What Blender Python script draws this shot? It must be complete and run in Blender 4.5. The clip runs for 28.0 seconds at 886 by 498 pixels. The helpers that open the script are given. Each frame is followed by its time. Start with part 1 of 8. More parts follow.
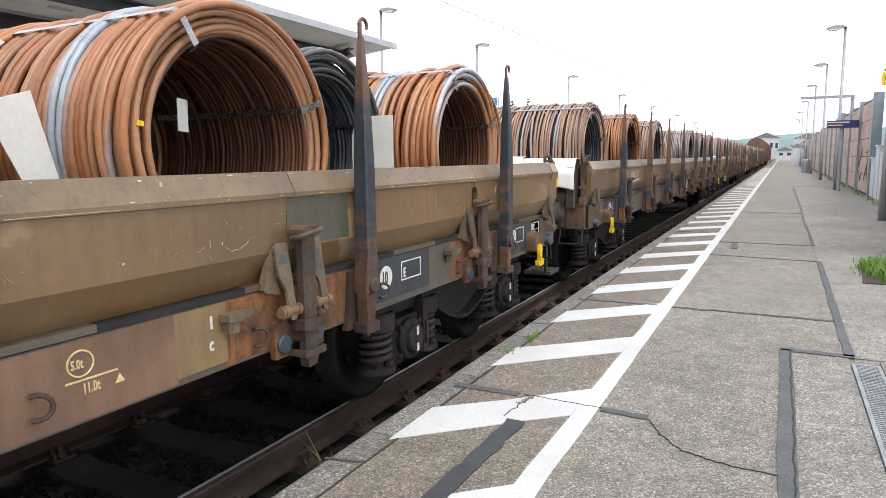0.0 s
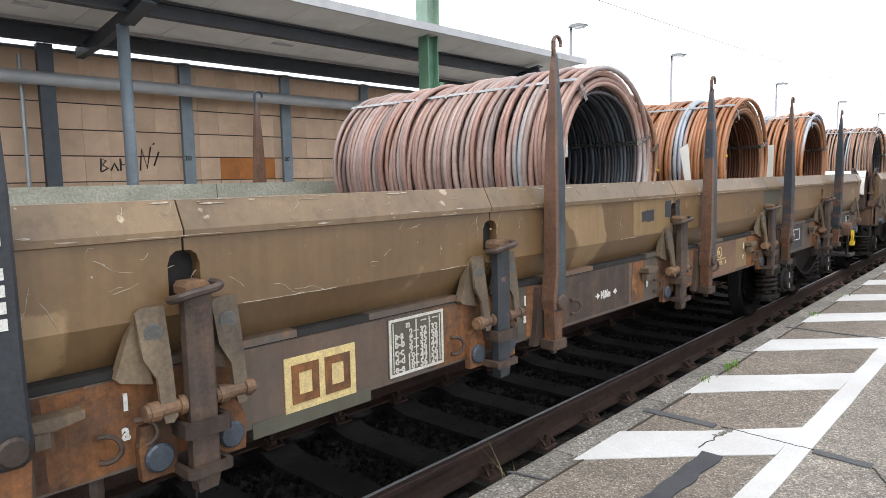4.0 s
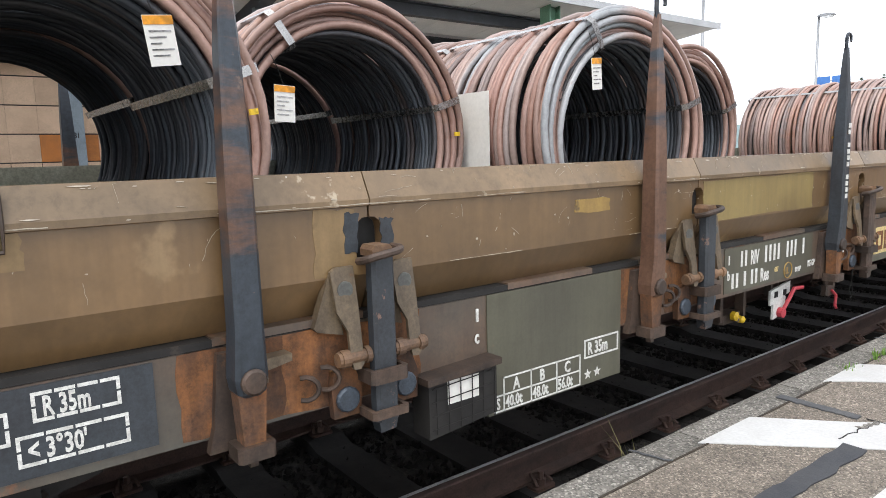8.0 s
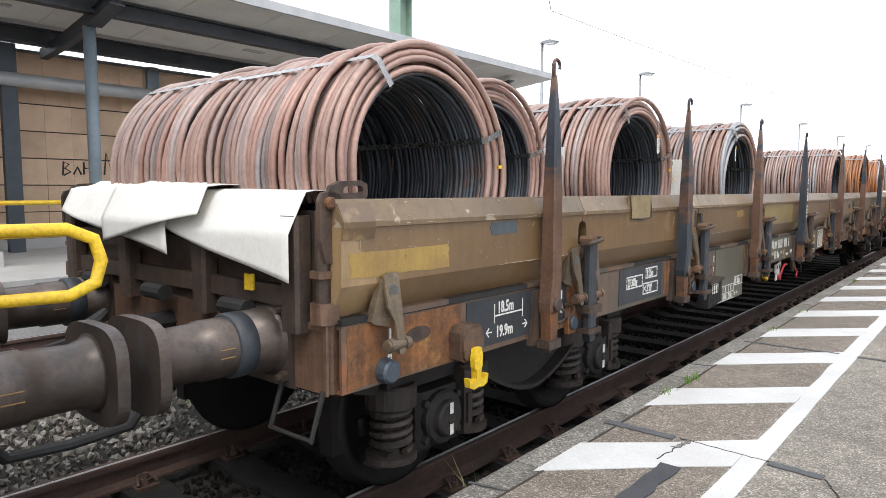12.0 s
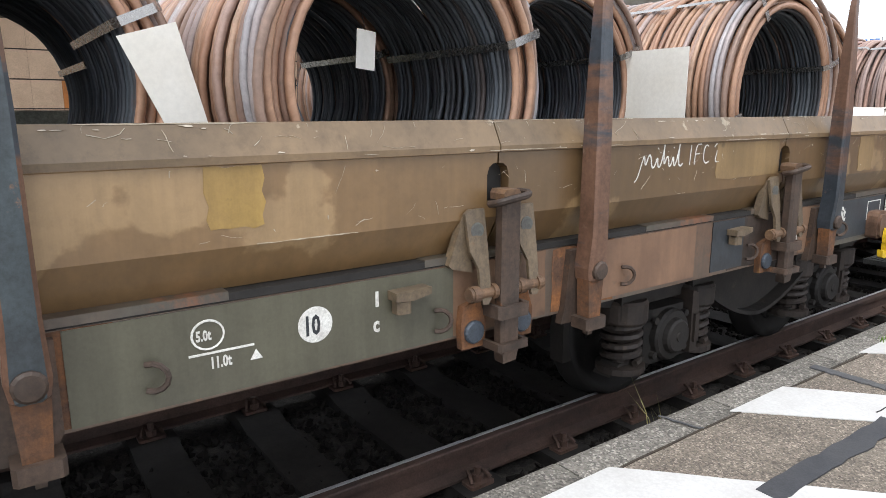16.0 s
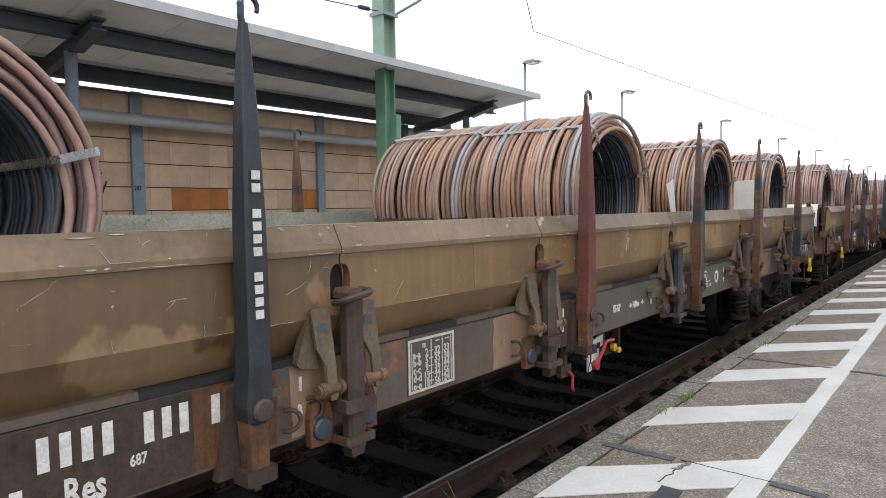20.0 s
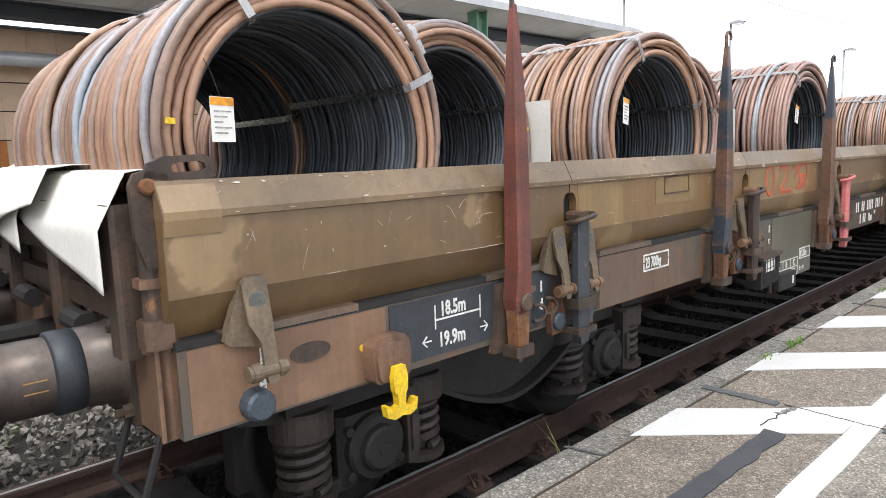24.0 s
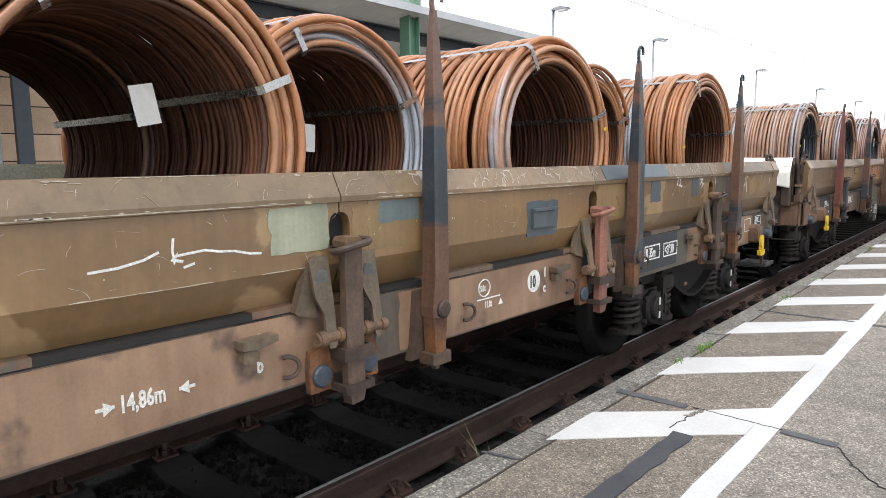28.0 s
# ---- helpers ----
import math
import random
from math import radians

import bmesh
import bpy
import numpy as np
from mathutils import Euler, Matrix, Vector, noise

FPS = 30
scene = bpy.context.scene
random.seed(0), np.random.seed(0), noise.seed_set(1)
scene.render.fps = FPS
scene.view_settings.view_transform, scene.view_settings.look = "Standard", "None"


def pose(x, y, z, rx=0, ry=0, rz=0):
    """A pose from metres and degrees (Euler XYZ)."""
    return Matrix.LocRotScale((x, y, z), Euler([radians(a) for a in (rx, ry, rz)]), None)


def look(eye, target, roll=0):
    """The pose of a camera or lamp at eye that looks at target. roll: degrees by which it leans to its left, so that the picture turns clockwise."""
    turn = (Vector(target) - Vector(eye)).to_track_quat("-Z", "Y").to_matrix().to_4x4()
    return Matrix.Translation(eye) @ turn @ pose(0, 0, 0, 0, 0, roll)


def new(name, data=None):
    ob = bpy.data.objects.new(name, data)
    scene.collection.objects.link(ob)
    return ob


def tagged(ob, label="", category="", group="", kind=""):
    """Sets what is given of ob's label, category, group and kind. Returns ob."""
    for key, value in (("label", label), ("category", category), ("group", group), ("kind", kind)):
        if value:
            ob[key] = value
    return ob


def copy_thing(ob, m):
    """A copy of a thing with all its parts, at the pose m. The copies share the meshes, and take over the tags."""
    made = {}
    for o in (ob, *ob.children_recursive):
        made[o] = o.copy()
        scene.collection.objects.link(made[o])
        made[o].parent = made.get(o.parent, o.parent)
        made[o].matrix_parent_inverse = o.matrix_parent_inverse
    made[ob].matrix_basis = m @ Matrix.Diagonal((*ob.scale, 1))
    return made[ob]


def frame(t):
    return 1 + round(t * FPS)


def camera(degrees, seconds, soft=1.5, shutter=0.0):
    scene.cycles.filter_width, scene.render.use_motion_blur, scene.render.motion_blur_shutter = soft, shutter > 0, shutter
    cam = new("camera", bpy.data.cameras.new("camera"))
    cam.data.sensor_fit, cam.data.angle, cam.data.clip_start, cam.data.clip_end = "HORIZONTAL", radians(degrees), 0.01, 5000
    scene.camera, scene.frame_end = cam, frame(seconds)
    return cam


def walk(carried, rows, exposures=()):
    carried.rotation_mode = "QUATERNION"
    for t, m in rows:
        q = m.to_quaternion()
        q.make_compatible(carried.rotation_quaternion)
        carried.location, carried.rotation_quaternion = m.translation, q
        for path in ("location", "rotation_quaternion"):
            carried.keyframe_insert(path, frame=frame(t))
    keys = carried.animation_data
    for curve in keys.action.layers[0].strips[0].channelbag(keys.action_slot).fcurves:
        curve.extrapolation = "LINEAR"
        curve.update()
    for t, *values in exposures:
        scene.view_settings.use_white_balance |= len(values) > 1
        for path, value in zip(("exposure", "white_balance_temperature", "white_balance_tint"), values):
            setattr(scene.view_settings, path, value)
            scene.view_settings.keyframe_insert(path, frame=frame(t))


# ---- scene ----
# World: x = 0 is the middle of the track, y runs along it, z = 0 is the top of the rail.
# ---- camera ----
cam = camera(67.1, 28.0, soft=0.6)
PATH = [  # seconds, place, yaw to the left of +y, pitch up, roll
    (0.0, 3.399, 0.022, 1.723, 26.78, -7.71, -0.65),
    (0.5, 3.440, 0.078, 1.730, 25.41, -7.32, -3.07),
    (1.0, 3.453, 0.089, 1.738, 23.48, -6.80, -3.18),
    (1.5, 3.447, 0.076, 1.739, 24.13, -6.26, -2.31),
    (2.0, 3.418, 0.060, 1.722, 27.71, -6.26, -2.83),
    (2.5, 3.371, 0.036, 1.718, 34.78, -5.38, -0.84),
    (3.0, 3.369, 0.009, 1.731, 40.39, -6.02, -0.03),
    (3.5, 3.377, 0.001, 1.725, 42.48, -5.93, -1.10),
    (5.5, 3.395, -0.018, 1.721, 42.67, -6.80, -0.75),
    (6.0, 3.381, 0.006, 1.711, 44.17, -8.33, -0.98),
    (6.5, 3.373, -0.008, 1.719, 45.72, -7.33, -1.16),
    (7.0, 3.372, -0.014, 1.711, 49.28, -8.01, -1.50),
    (7.5, 3.376, -0.038, 1.709, 52.87, -8.70, -1.37),
    (8.0, 3.386, -0.036, 1.720, 52.59, -7.98, -1.50),
    (8.5, 3.385, -0.025, 1.722, 48.34, -8.66, -1.03),
    (9.0, 3.377, -0.019, 1.709, 47.82, -9.55, -1.02),
    (9.5, 3.354, -0.019, 1.685, 50.10, -9.10, -1.40),
    (10.0, 3.375, -0.028, 1.703, 51.24, -7.77, -1.67),
    (10.5, 3.379, -0.018, 1.703, 49.28, -7.50, -1.88),
    (11.0, 3.378, -0.005, 1.703, 47.01, -7.59, -1.43),
    (11.5, 3.386, -0.001, 1.704, 44.64, -5.45, 0.09),
    (12.0, 3.408, 0.015, 1.711, 39.93, -5.08, 0.12),
    (12.5, 3.410, 0.002, 1.703, 41.50, -5.66, 0.24),
    (14.5, 3.345, -0.040, 1.734, 46.28, -6.41, -0.55),
    (15.0, 3.283, -0.044, 1.711, 52.23, -9.30, 0.97),
    (15.5, 3.275, -0.042, 1.695, 56.57, -9.93, -0.73),
    (16.0, 3.280, -0.031, 1.697, 54.14, -11.54, -0.13),
    (16.5, 3.280, -0.015, 1.697, 50.21, -10.38, 0.49),
    (17.0, 3.306, -0.002, 1.708, 47.88, -9.23, -0.48),
    (17.5, 3.324, 0.012, 1.719, 42.87, -8.09, 2.38),
    (18.0, 3.362, 0.022, 1.716, 38.65, -6.93, 0.93),
    (18.5, 3.344, 0.015, 1.712, 39.06, -6.13, 1.72),
    (19.0, 3.361, 0.018, 1.723, 40.01, -3.79, -0.83),
    (19.5, 3.355, 0.024, 1.726, 38.77, -3.50, -0.94),
    (20.0, 3.347, 0.034, 1.725, 38.70, -3.44, -0.84),
    (20.5, 3.350, 0.031, 1.726, 39.63, -3.36, -0.71),
    (22.5, 3.380, -0.002, 1.719, 44.62, -5.73, -2.21),
    (23.0, 3.365, -0.033, 1.698, 49.58, -7.44, -1.39),
    (23.5, 3.363, -0.052, 1.708, 49.98, -8.51, -1.83),
    (24.0, 3.374, -0.017, 1.712, 46.88, -7.83, -2.08),
    (24.5, 3.383, -0.021, 1.700, 45.94, -8.06, -1.47),
    (25.0, 3.370, -0.003, 1.695, 46.68, -7.81, -1.23),
    (25.5, 3.371, -0.003, 1.698, 45.80, -7.60, -1.11),
    (26.0, 3.384, -0.009, 1.700, 46.63, -8.28, -1.99),
    (26.5, 3.362, -0.023, 1.709, 48.70, -8.57, -2.60),
    (27.0, 3.369, -0.025, 1.712, 50.11, -6.95, -0.41),
    (27.5, 3.418, 0.018, 1.724, 41.98, -8.64, -1.96),
    (28.0, 3.402, 0.023, 1.710, 40.93, -7.51, -0.57),
]


def cam_pose(x, y, z, yaw, pitch, roll):
    a, b = radians(yaw), radians(pitch)
    ahead = Vector((-math.sin(a) * math.cos(b), math.cos(a) * math.cos(b), math.sin(b)))
    eye = Vector((x, y, z))
    return look(eye, eye + ahead, roll)


walk(cam, [(r[0], cam_pose(*r[1:])) for r in PATH], exposures=[(0.0, 0.17), (3.0, 0.12), (8.0, 0.25), (12.0, 0.17), (15.0, 0.2), (16.0, 0.25), (17.0, 0.7), (18.0, 0.75), (19.0, -0.1), (20.0, -0.28), (23.0, 0.05), (24.0, 0.35), (25.0, 0.3), (26.0, 0.15), (28.0, 0.2)])

# How far the train has rolled, in metres, at each time.
ROLLED = [(0, -0.200), (1, 0.919), (2, 2.008), (3, 3.066), (3.5, 3.586), (5.5, 5.672), (6.5, 6.825), (7.5, 7.982), (8.5, 9.142), (9.5, 10.299), (10.5, 11.506), (11.5, 12.772), (12.5, 14.035), (14.5, 16.701), (15.5, 18.087), (16.5, 19.517), (17.5, 20.982), (18.5, 22.503), (19.5, 24.076), (20.5, 25.711), (22.5, 29.250), (23.5, 31.197), (24.5, 33.209), (25.5, 35.287), (26.5, 37.477), (27.5, 39.780), (28, 40.935)]

# ---- world and sun: bright overcast ----
world = bpy.data.worlds.new("overcast")
scene.world = world
world.use_nodes = True
wn, wl = world.node_tree.nodes, world.node_tree.links
for n in list(wn):
    wn.remove(n)
w_out = wn.new("ShaderNodeOutputWorld")
w_bg = wn.new("ShaderNodeBackground")
sky = wn.new("ShaderNodeTexSky")
sky.sky_type = "NISHITA"
sky.sun_disc = False
sky.sun_elevation, sky.sun_rotation = radians(56), radians(145)
sky.dust_density, sky.air_density, sky.ozone_density = 4.0, 1.0, 1.0
w_mix = wn.new("ShaderNodeMix")
w_mix.data_type = "RGBA"
w_mix.inputs[0].default_value = 0.85
w_mix.inputs[7].default_value = (13.7, 14.3, 15.6, 1)
wl.new(sky.outputs[0], w_mix.inputs[6])
wl.new(w_mix.outputs[2], w_bg.inputs[0])
w_bg.inputs[1].default_value = 0.12
wl.new(w_bg.outputs[0], w_out.inputs[0])
sun_data = bpy.data.lights.new("sun", "SUN")
sun_data.energy, sun_data.angle, sun_data.color = 1.5, radians(20), (1.0, 0.97, 0.92)
sun = new("sun", sun_data)
sun.matrix_world = look((17, -18, 45), (0, 6, 0))


# ---- materials ----
def ramp(nodes, links, source, stops):
    r = nodes.new("ShaderNodeValToRGB")
    e = r.color_ramp.elements
    while len(e) < len(stops):
        e.new(0.5)
    for el, (p, c) in zip(e, stops):
        el.position, el.color = p, (*c, 1)
    links.new(source, r.inputs[0])
    return r.outputs[0]


def noise_tex(nodes, links, coord, scale, detail=6, rough=0.6, stretch=None):
    if stretch:
        mp = nodes.new("ShaderNodeMapping")
        mp.inputs["Scale"].default_value = stretch
        links.new(coord, mp.inputs[0])
        coord = mp.outputs[0]
    n = nodes.new("ShaderNodeTexNoise")
    n.inputs["Scale"].default_value, n.inputs["Detail"].default_value, n.inputs["Roughness"].default_value = scale, detail, rough
    links.new(coord, n.inputs[0])
    return n.outputs[0]


def mix(nodes, links, fac, a, b, blend="MIX"):
    m = nodes.new("ShaderNodeMix")
    m.data_type, m.blend_type = "RGBA", blend
    for sock, val in ((m.inputs[0], fac), (m.inputs[6], a), (m.inputs[7], b)):
        if isinstance(val, (int, float)):
            sock.default_value = val
        elif isinstance(val, tuple):
            sock.default_value = (*val, 1)
        else:
            links.new(val, sock)
    return m.outputs[2]


def material(name, base, other=None, scale=3.0, fine=60.0, rough=0.7, metal=0.0, bump=0.15, wear=None, wear_at=(0.6, 0.7), wear_scale=8.0,
             vary=0.0, stretch=None, island=None, coord="Object", grain=0.25, bump_dist=0.004, spread=(0.38, 0.62), nrough=0.65, spec=0.5, band=None, dirt=0.0, streak=0.0):
    """base and other are blended by broad noise; fine noise gives grain; wear is a third colour in patches; vary is a shift from object to object;
    dirt: grime in small blotches; streak: faint rain runs down upright faces."""
    m = bpy.data.materials.new(name)
    m.use_nodes = True
    nd, lk = m.node_tree.nodes, m.node_tree.links
    bsdf = nd["Principled BSDF"]
    tc = nd.new("ShaderNodeTexCoord")
    co = tc.outputs[coord]
    info = nd.new("ShaderNodeObjectInfo")
    if vary:
        add = nd.new("ShaderNodeVectorMath")
        add.operation = "MULTIPLY_ADD"
        comb = nd.new("ShaderNodeCombineXYZ")
        for i in range(3):
            lk.new(info.outputs["Random"], comb.inputs[i])
        add.inputs[1].default_value = (37.0, 53.0, 71.0)
        lk.new(comb.outputs[0], add.inputs[0])
        lk.new(co, add.inputs[2])
        co = add.outputs[0]
    other = other or tuple(c * 0.7 for c in base)
    col = ramp(nd, lk, noise_tex(nd, lk, co, scale, 8, nrough, stretch), [(spread[0], other), (spread[1], base)])
    g = noise_tex(nd, lk, co, fine, 4, 0.7)
    if island:
        geo = nd.new("ShaderNodeNewGeometry")
        col = mix(nd, lk, 0.72, col, ramp(nd, lk, geo.outputs["Random Per Island"], island))
    if band:
        col = mix(nd, lk, ramp(nd, lk, noise_tex(nd, lk, co, 1.0, 3, 0.5, (5.0, 0.25, 0.25)), [(band[1], (0, 0, 0)), (band[1] + 0.04, (0.85,) * 3)]), col, band[0])
    if wear:
        w = ramp(nd, lk, noise_tex(nd, lk, co, wear_scale, 9, nrough + 0.07), [(wear_at[0], (0, 0, 0)), (wear_at[1], (1, 1, 1))])
        col = mix(nd, lk, w, col, wear)
    if dirt:
        d = ramp(nd, lk, noise_tex(nd, lk, co, 13.0, 10, 0.78), [(0.5, (1, 1, 1)), (0.68, (1 - dirt,) * 3)])
        col = mix(nd, lk, 1.0, col, d, "MULTIPLY")
        d = ramp(nd, lk, noise_tex(nd, lk, co, 2.6, 7, 0.7), [(0.34, (1 - dirt * 0.6,) * 3), (0.6, (1.12,) * 3)])
        col = mix(nd, lk, 1.0, col, d, "MULTIPLY")
    if streak:
        d = ramp(nd, lk, noise_tex(nd, lk, co, 3.0, 5, 0.6, (7.0, 7.0, 0.45)), [(0.4, (1 - streak,) * 3), (0.56, (1.0,) * 3), (0.72, (1 + streak * 0.7,) * 3)])
        col = mix(nd, lk, 1.0, col, d, "MULTIPLY")
    gr = ramp(nd, lk, g, [(0.36, (1 - grain,) * 3), (0.64, (1 + grain * 0.4,) * 3)])
    col = mix(nd, lk, 1.0, col, gr, "MULTIPLY")
    if vary:
        mr = nd.new("ShaderNodeMapRange")
        mr.inputs[3].default_value, mr.inputs[4].default_value = 1 - vary, 1 + vary
        lk.new(info.outputs["Random"], mr.inputs[0])
        hs = nd.new("ShaderNodeHueSaturation")
        lk.new(mr.outputs[0], hs.inputs["Value"])
        lk.new(col, hs.inputs["Color"])
        col = hs.outputs[0]
    lk.new(col, bsdf.inputs["Base Color"])
    bsdf.inputs["Metallic"].default_value = metal
    bsdf.inputs["Specular IOR Level"].default_value = spec
    rr = nd.new("ShaderNodeMapRange")
    rr.inputs[3].default_value, rr.inputs[4].default_value = max(0.05, rough - 0.12), min(1, rough + 0.12)
    lk.new(g, rr.inputs[0])
    lk.new(rr.outputs[0], bsdf.inputs["Roughness"])
    if bump:
        bp = nd.new("ShaderNodeBump")
        bp.inputs["Strength"].default_value, bp.inputs["Distance"].default_value = bump, bump_dist
        lk.new(g, bp.inputs["Height"])
        lk.new(bp.outputs[0], bsdf.inputs["Normal"])
    return m


M = {}
M["board"] = material("olive_brown_paint", (0.198, 0.118, 0.051), (0.135, 0.082, 0.037), 1.1, 30, 0.34, 0, 0.03, (0.27, 0.178, 0.088), (0.6, 0.615), 1.4, 0.12, (1, 0.5, 1.3), grain=0.06, nrough=0.42, spec=0.8, dirt=0.12, streak=0.1)
M["board_top"] = material("worn_olive_cap", (0.215, 0.145, 0.079), (0.145, 0.1, 0.056), 2.0, 40, 0.42, 0, 0.05, (0.40, 0.33, 0.23), (0.66, 0.68), 6.0, 0.12, (1, 0.4, 1), grain=0.08, nrough=0.45, spec=0.55, dirt=0.3, streak=0.05)
M["sole"] = material("sole_bar_paint", (0.070, 0.063, 0.047), (0.115, 0.060, 0.031), 0.9, 40, 0.5, 0, 0.1, (0.212, 0.076, 0.025), (0.58, 0.66), 2.0, 0.2, (1, 0.7, 1), grain=0.15, spec=1.0, dirt=0.4, streak=0.15)
M["rust"] = material("orange_rust", (0.215, 0.088, 0.03), (0.095, 0.05, 0.03), 6, 60, 0.8, 0, 0.3, (0.32, 0.16, 0.04), (0.6, 0.7), 5, 0.2, dirt=0.55, streak=0.25)
M["rust_bright"] = material("bright_orange_rust", (0.30, 0.12, 0.035), (0.14, 0.07, 0.035), 5, 50, 0.8, 0, 0.25, (0.36, 0.2, 0.05), (0.6, 0.7), 4, 0.2, dirt=0.5, streak=0.25)
M["brown"] = material("brown_grimy_steel", (0.094, 0.060, 0.042), (0.053, 0.038, 0.030), 4, 60, 0.6, 0.1, 0.2, (0.202, 0.095, 0.042), (0.62, 0.7), 6, 0.25, dirt=0.45, streak=0.2)
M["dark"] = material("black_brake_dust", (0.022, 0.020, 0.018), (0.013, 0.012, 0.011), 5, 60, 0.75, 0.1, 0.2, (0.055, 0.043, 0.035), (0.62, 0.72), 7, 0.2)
M["hole"] = material("deep_shadow_paint", (0.012, 0.011, 0.01), (0.008, 0.008, 0.008), 4, 40, 0.9)
M["stake"] = material("stake_steel", (0.15, 0.083, 0.055), (0.042, 0.052, 0.064), 1.7, 45, 0.36, 0.15, 0.12, (0.23, 0.16, 0.12), (0.63, 0.7), 9, 0.15, (0.25, 0.25, 1), spread=(0.47, 0.52), grain=0.2, dirt=0.3, streak=0.12)
M["stake_red"] = material("stake_red_paint", (0.2, 0.055, 0.035), (0.12, 0.045, 0.035), 4, 70, 0.6, 0, 0.2, (0.1, 0.07, 0.055), (0.6, 0.68), 5, 0.1, dirt=0.3, streak=0.15)
M["stake_front"] = material("worn_blue_grey_stake_face", (0.062, 0.083, 0.092), (0.045, 0.055, 0.062), 3, 60, 0.4, 0.05, 0.12, (0.2, 0.115, 0.07), (0.62, 0.67), 6, 0.15, (0.5, 0.5, 1.2), dirt=0.25, streak=0.12)
M["red_oxide"] = material("orange_red_primer", (0.36, 0.11, 0.045), (0.25, 0.08, 0.04), 6, 70, 0.55, 0, 0.15, (0.12, 0.075, 0.05), (0.62, 0.7), 8, dirt=0.3)
M["terracotta"] = material("terracotta_latch_paint", (0.27, 0.115, 0.078), (0.21, 0.092, 0.066), 5, 70, 0.55, 0, 0.1, (0.15, 0.085, 0.06), (0.64, 0.7), 9, dirt=0.2, streak=0.1)
M["peeled"] = material("pinkish_peeled_primer", (0.36, 0.24, 0.19), (0.28, 0.19, 0.15), 9, 60, 0.8)
M["slate"] = material("blue_grey_paint", (0.038, 0.046, 0.054), (0.028, 0.031, 0.036), 4, 70, 0.5, 0, 0.12, (0.087, 0.056, 0.038), (0.68, 0.72), 6, 0.12, dirt=0.3, streak=0.1)
M["bolt"] = material("blue_grey_bolt", (0.075, 0.095, 0.12), (0.05, 0.06, 0.075), 9, 90, 0.45, 0.3, 0.1, dirt=0.3)
M["yellow"] = material("yellow_hook_paint", (0.78, 0.52, 0.02), (0.62, 0.4, 0.02), 8, 60, 0.5, 0, 0.08, (0.2, 0.13, 0.05), (0.68, 0.72), 14, dirt=0.18)
M["white"] = material("white_lettering", (0.74, 0.74, 0.7), (0.6, 0.59, 0.55), 20, 120, 0.6, 0, 0.03, (0.12, 0.1, 0.08), (0.7, 0.74), 30)
M["worn_white"] = material("worn_white_figures", (0.62, 0.6, 0.54), (0.5, 0.47, 0.41), 20, 120, 0.6, 0, 0.03, (0.14, 0.12, 0.09), (0.62, 0.68), 24)
M["cream"] = material("yellowed_lettering", (0.7, 0.55, 0.24), (0.55, 0.42, 0.2), 20, 120, 0.6, 0, 0.03, (0.12, 0.1, 0.08), (0.66, 0.72), 30)
M["ochre_mark"] = material("dull_ochre_marking", (0.34, 0.2, 0.06), (0.22, 0.13, 0.05), 9, 60, 0.6)
M["red"] = material("red_lever_paint", (0.5, 0.05, 0.07), (0.36, 0.04, 0.05), 12, 60, 0.45, 0, 0.05)
M["buffer"] = material("greasy_brown_buffer_steel", (0.105, 0.08, 0.065), (0.055, 0.045, 0.04), 4, 50, 0.38, 0.3, 0.1, (0.09, 0.1, 0.115), (0.58, 0.68), 3, grain=0.15, dirt=0.4)
M["headstock"] = material("red_brown_end_beam", (0.18, 0.10, 0.062), (0.11, 0.068, 0.046), 2.5, 50, 0.5, 0, 0.1, (0.24, 0.11, 0.045), (0.62, 0.7), 3, 0.1, grain=0.12, dirt=0.45, streak=0.25)
M["step_grate"] = material("dull_step_grating", (0.13, 0.13, 0.125), (0.08, 0.08, 0.077), 6, 90, 0.6, 0.4, 0.1)
M["paper"] = material("white_card_sheet", (0.78, 0.77, 0.72), (0.7, 0.68, 0.62), 2, 40, 0.8, 0, 0.03, grain=0.06)
M["spring"] = material("rusty_brown_spring_steel", (0.046, 0.034, 0.027), (0.026, 0.02, 0.017), 6, 60, 0.65, 0.1, 0.2, (0.08, 0.05, 0.032), (0.6, 0.7), 7, 0.2, dirt=0.4)
# running gear: dusty brown, lowered to carry the shade below the floor
M["bogie"] = material("dusty_shaded_running_gear", (0.024, 0.020, 0.017), (0.014, 0.012, 0.0105), 5, 60, 0.7, 0.1, 0.25, (0.050, 0.036, 0.026), (0.6, 0.7), 7, 0.2, dirt=0.4)
M["arm"] = material("olive_grey_hinge_paint", (0.165, 0.122, 0.076), (0.105, 0.078, 0.052), 4, 60, 0.5, 0.0, 0.2, (0.16, 0.085, 0.04), (0.62, 0.7), 6, 0.15, dirt=0.3, streak=0.15)
M["knuckle"] = material("rusty_brown_hinge_knuckle", (0.20, 0.115, 0.062), (0.12, 0.072, 0.045), 9, 60, 0.6, 0.1, 0.2, (0.26, 0.14, 0.06), (0.6, 0.7), 8, 0.2, dirt=0.45)
M["flaked"] = material("flaking_blue_grey_paint", (0.045, 0.052, 0.06), (0.032, 0.036, 0.042), 4, 70, 0.5, 0, 0.2, (0.2, 0.125, 0.095), (0.6, 0.635), 11, 0.12, (1, 1, 0.6), dirt=0.2)
M["slate_pale"] = material("grey_weld_disc", (0.128, 0.132, 0.120), (0.096, 0.096, 0.088), 9, 80, 0.6, 0.05, 0.1)
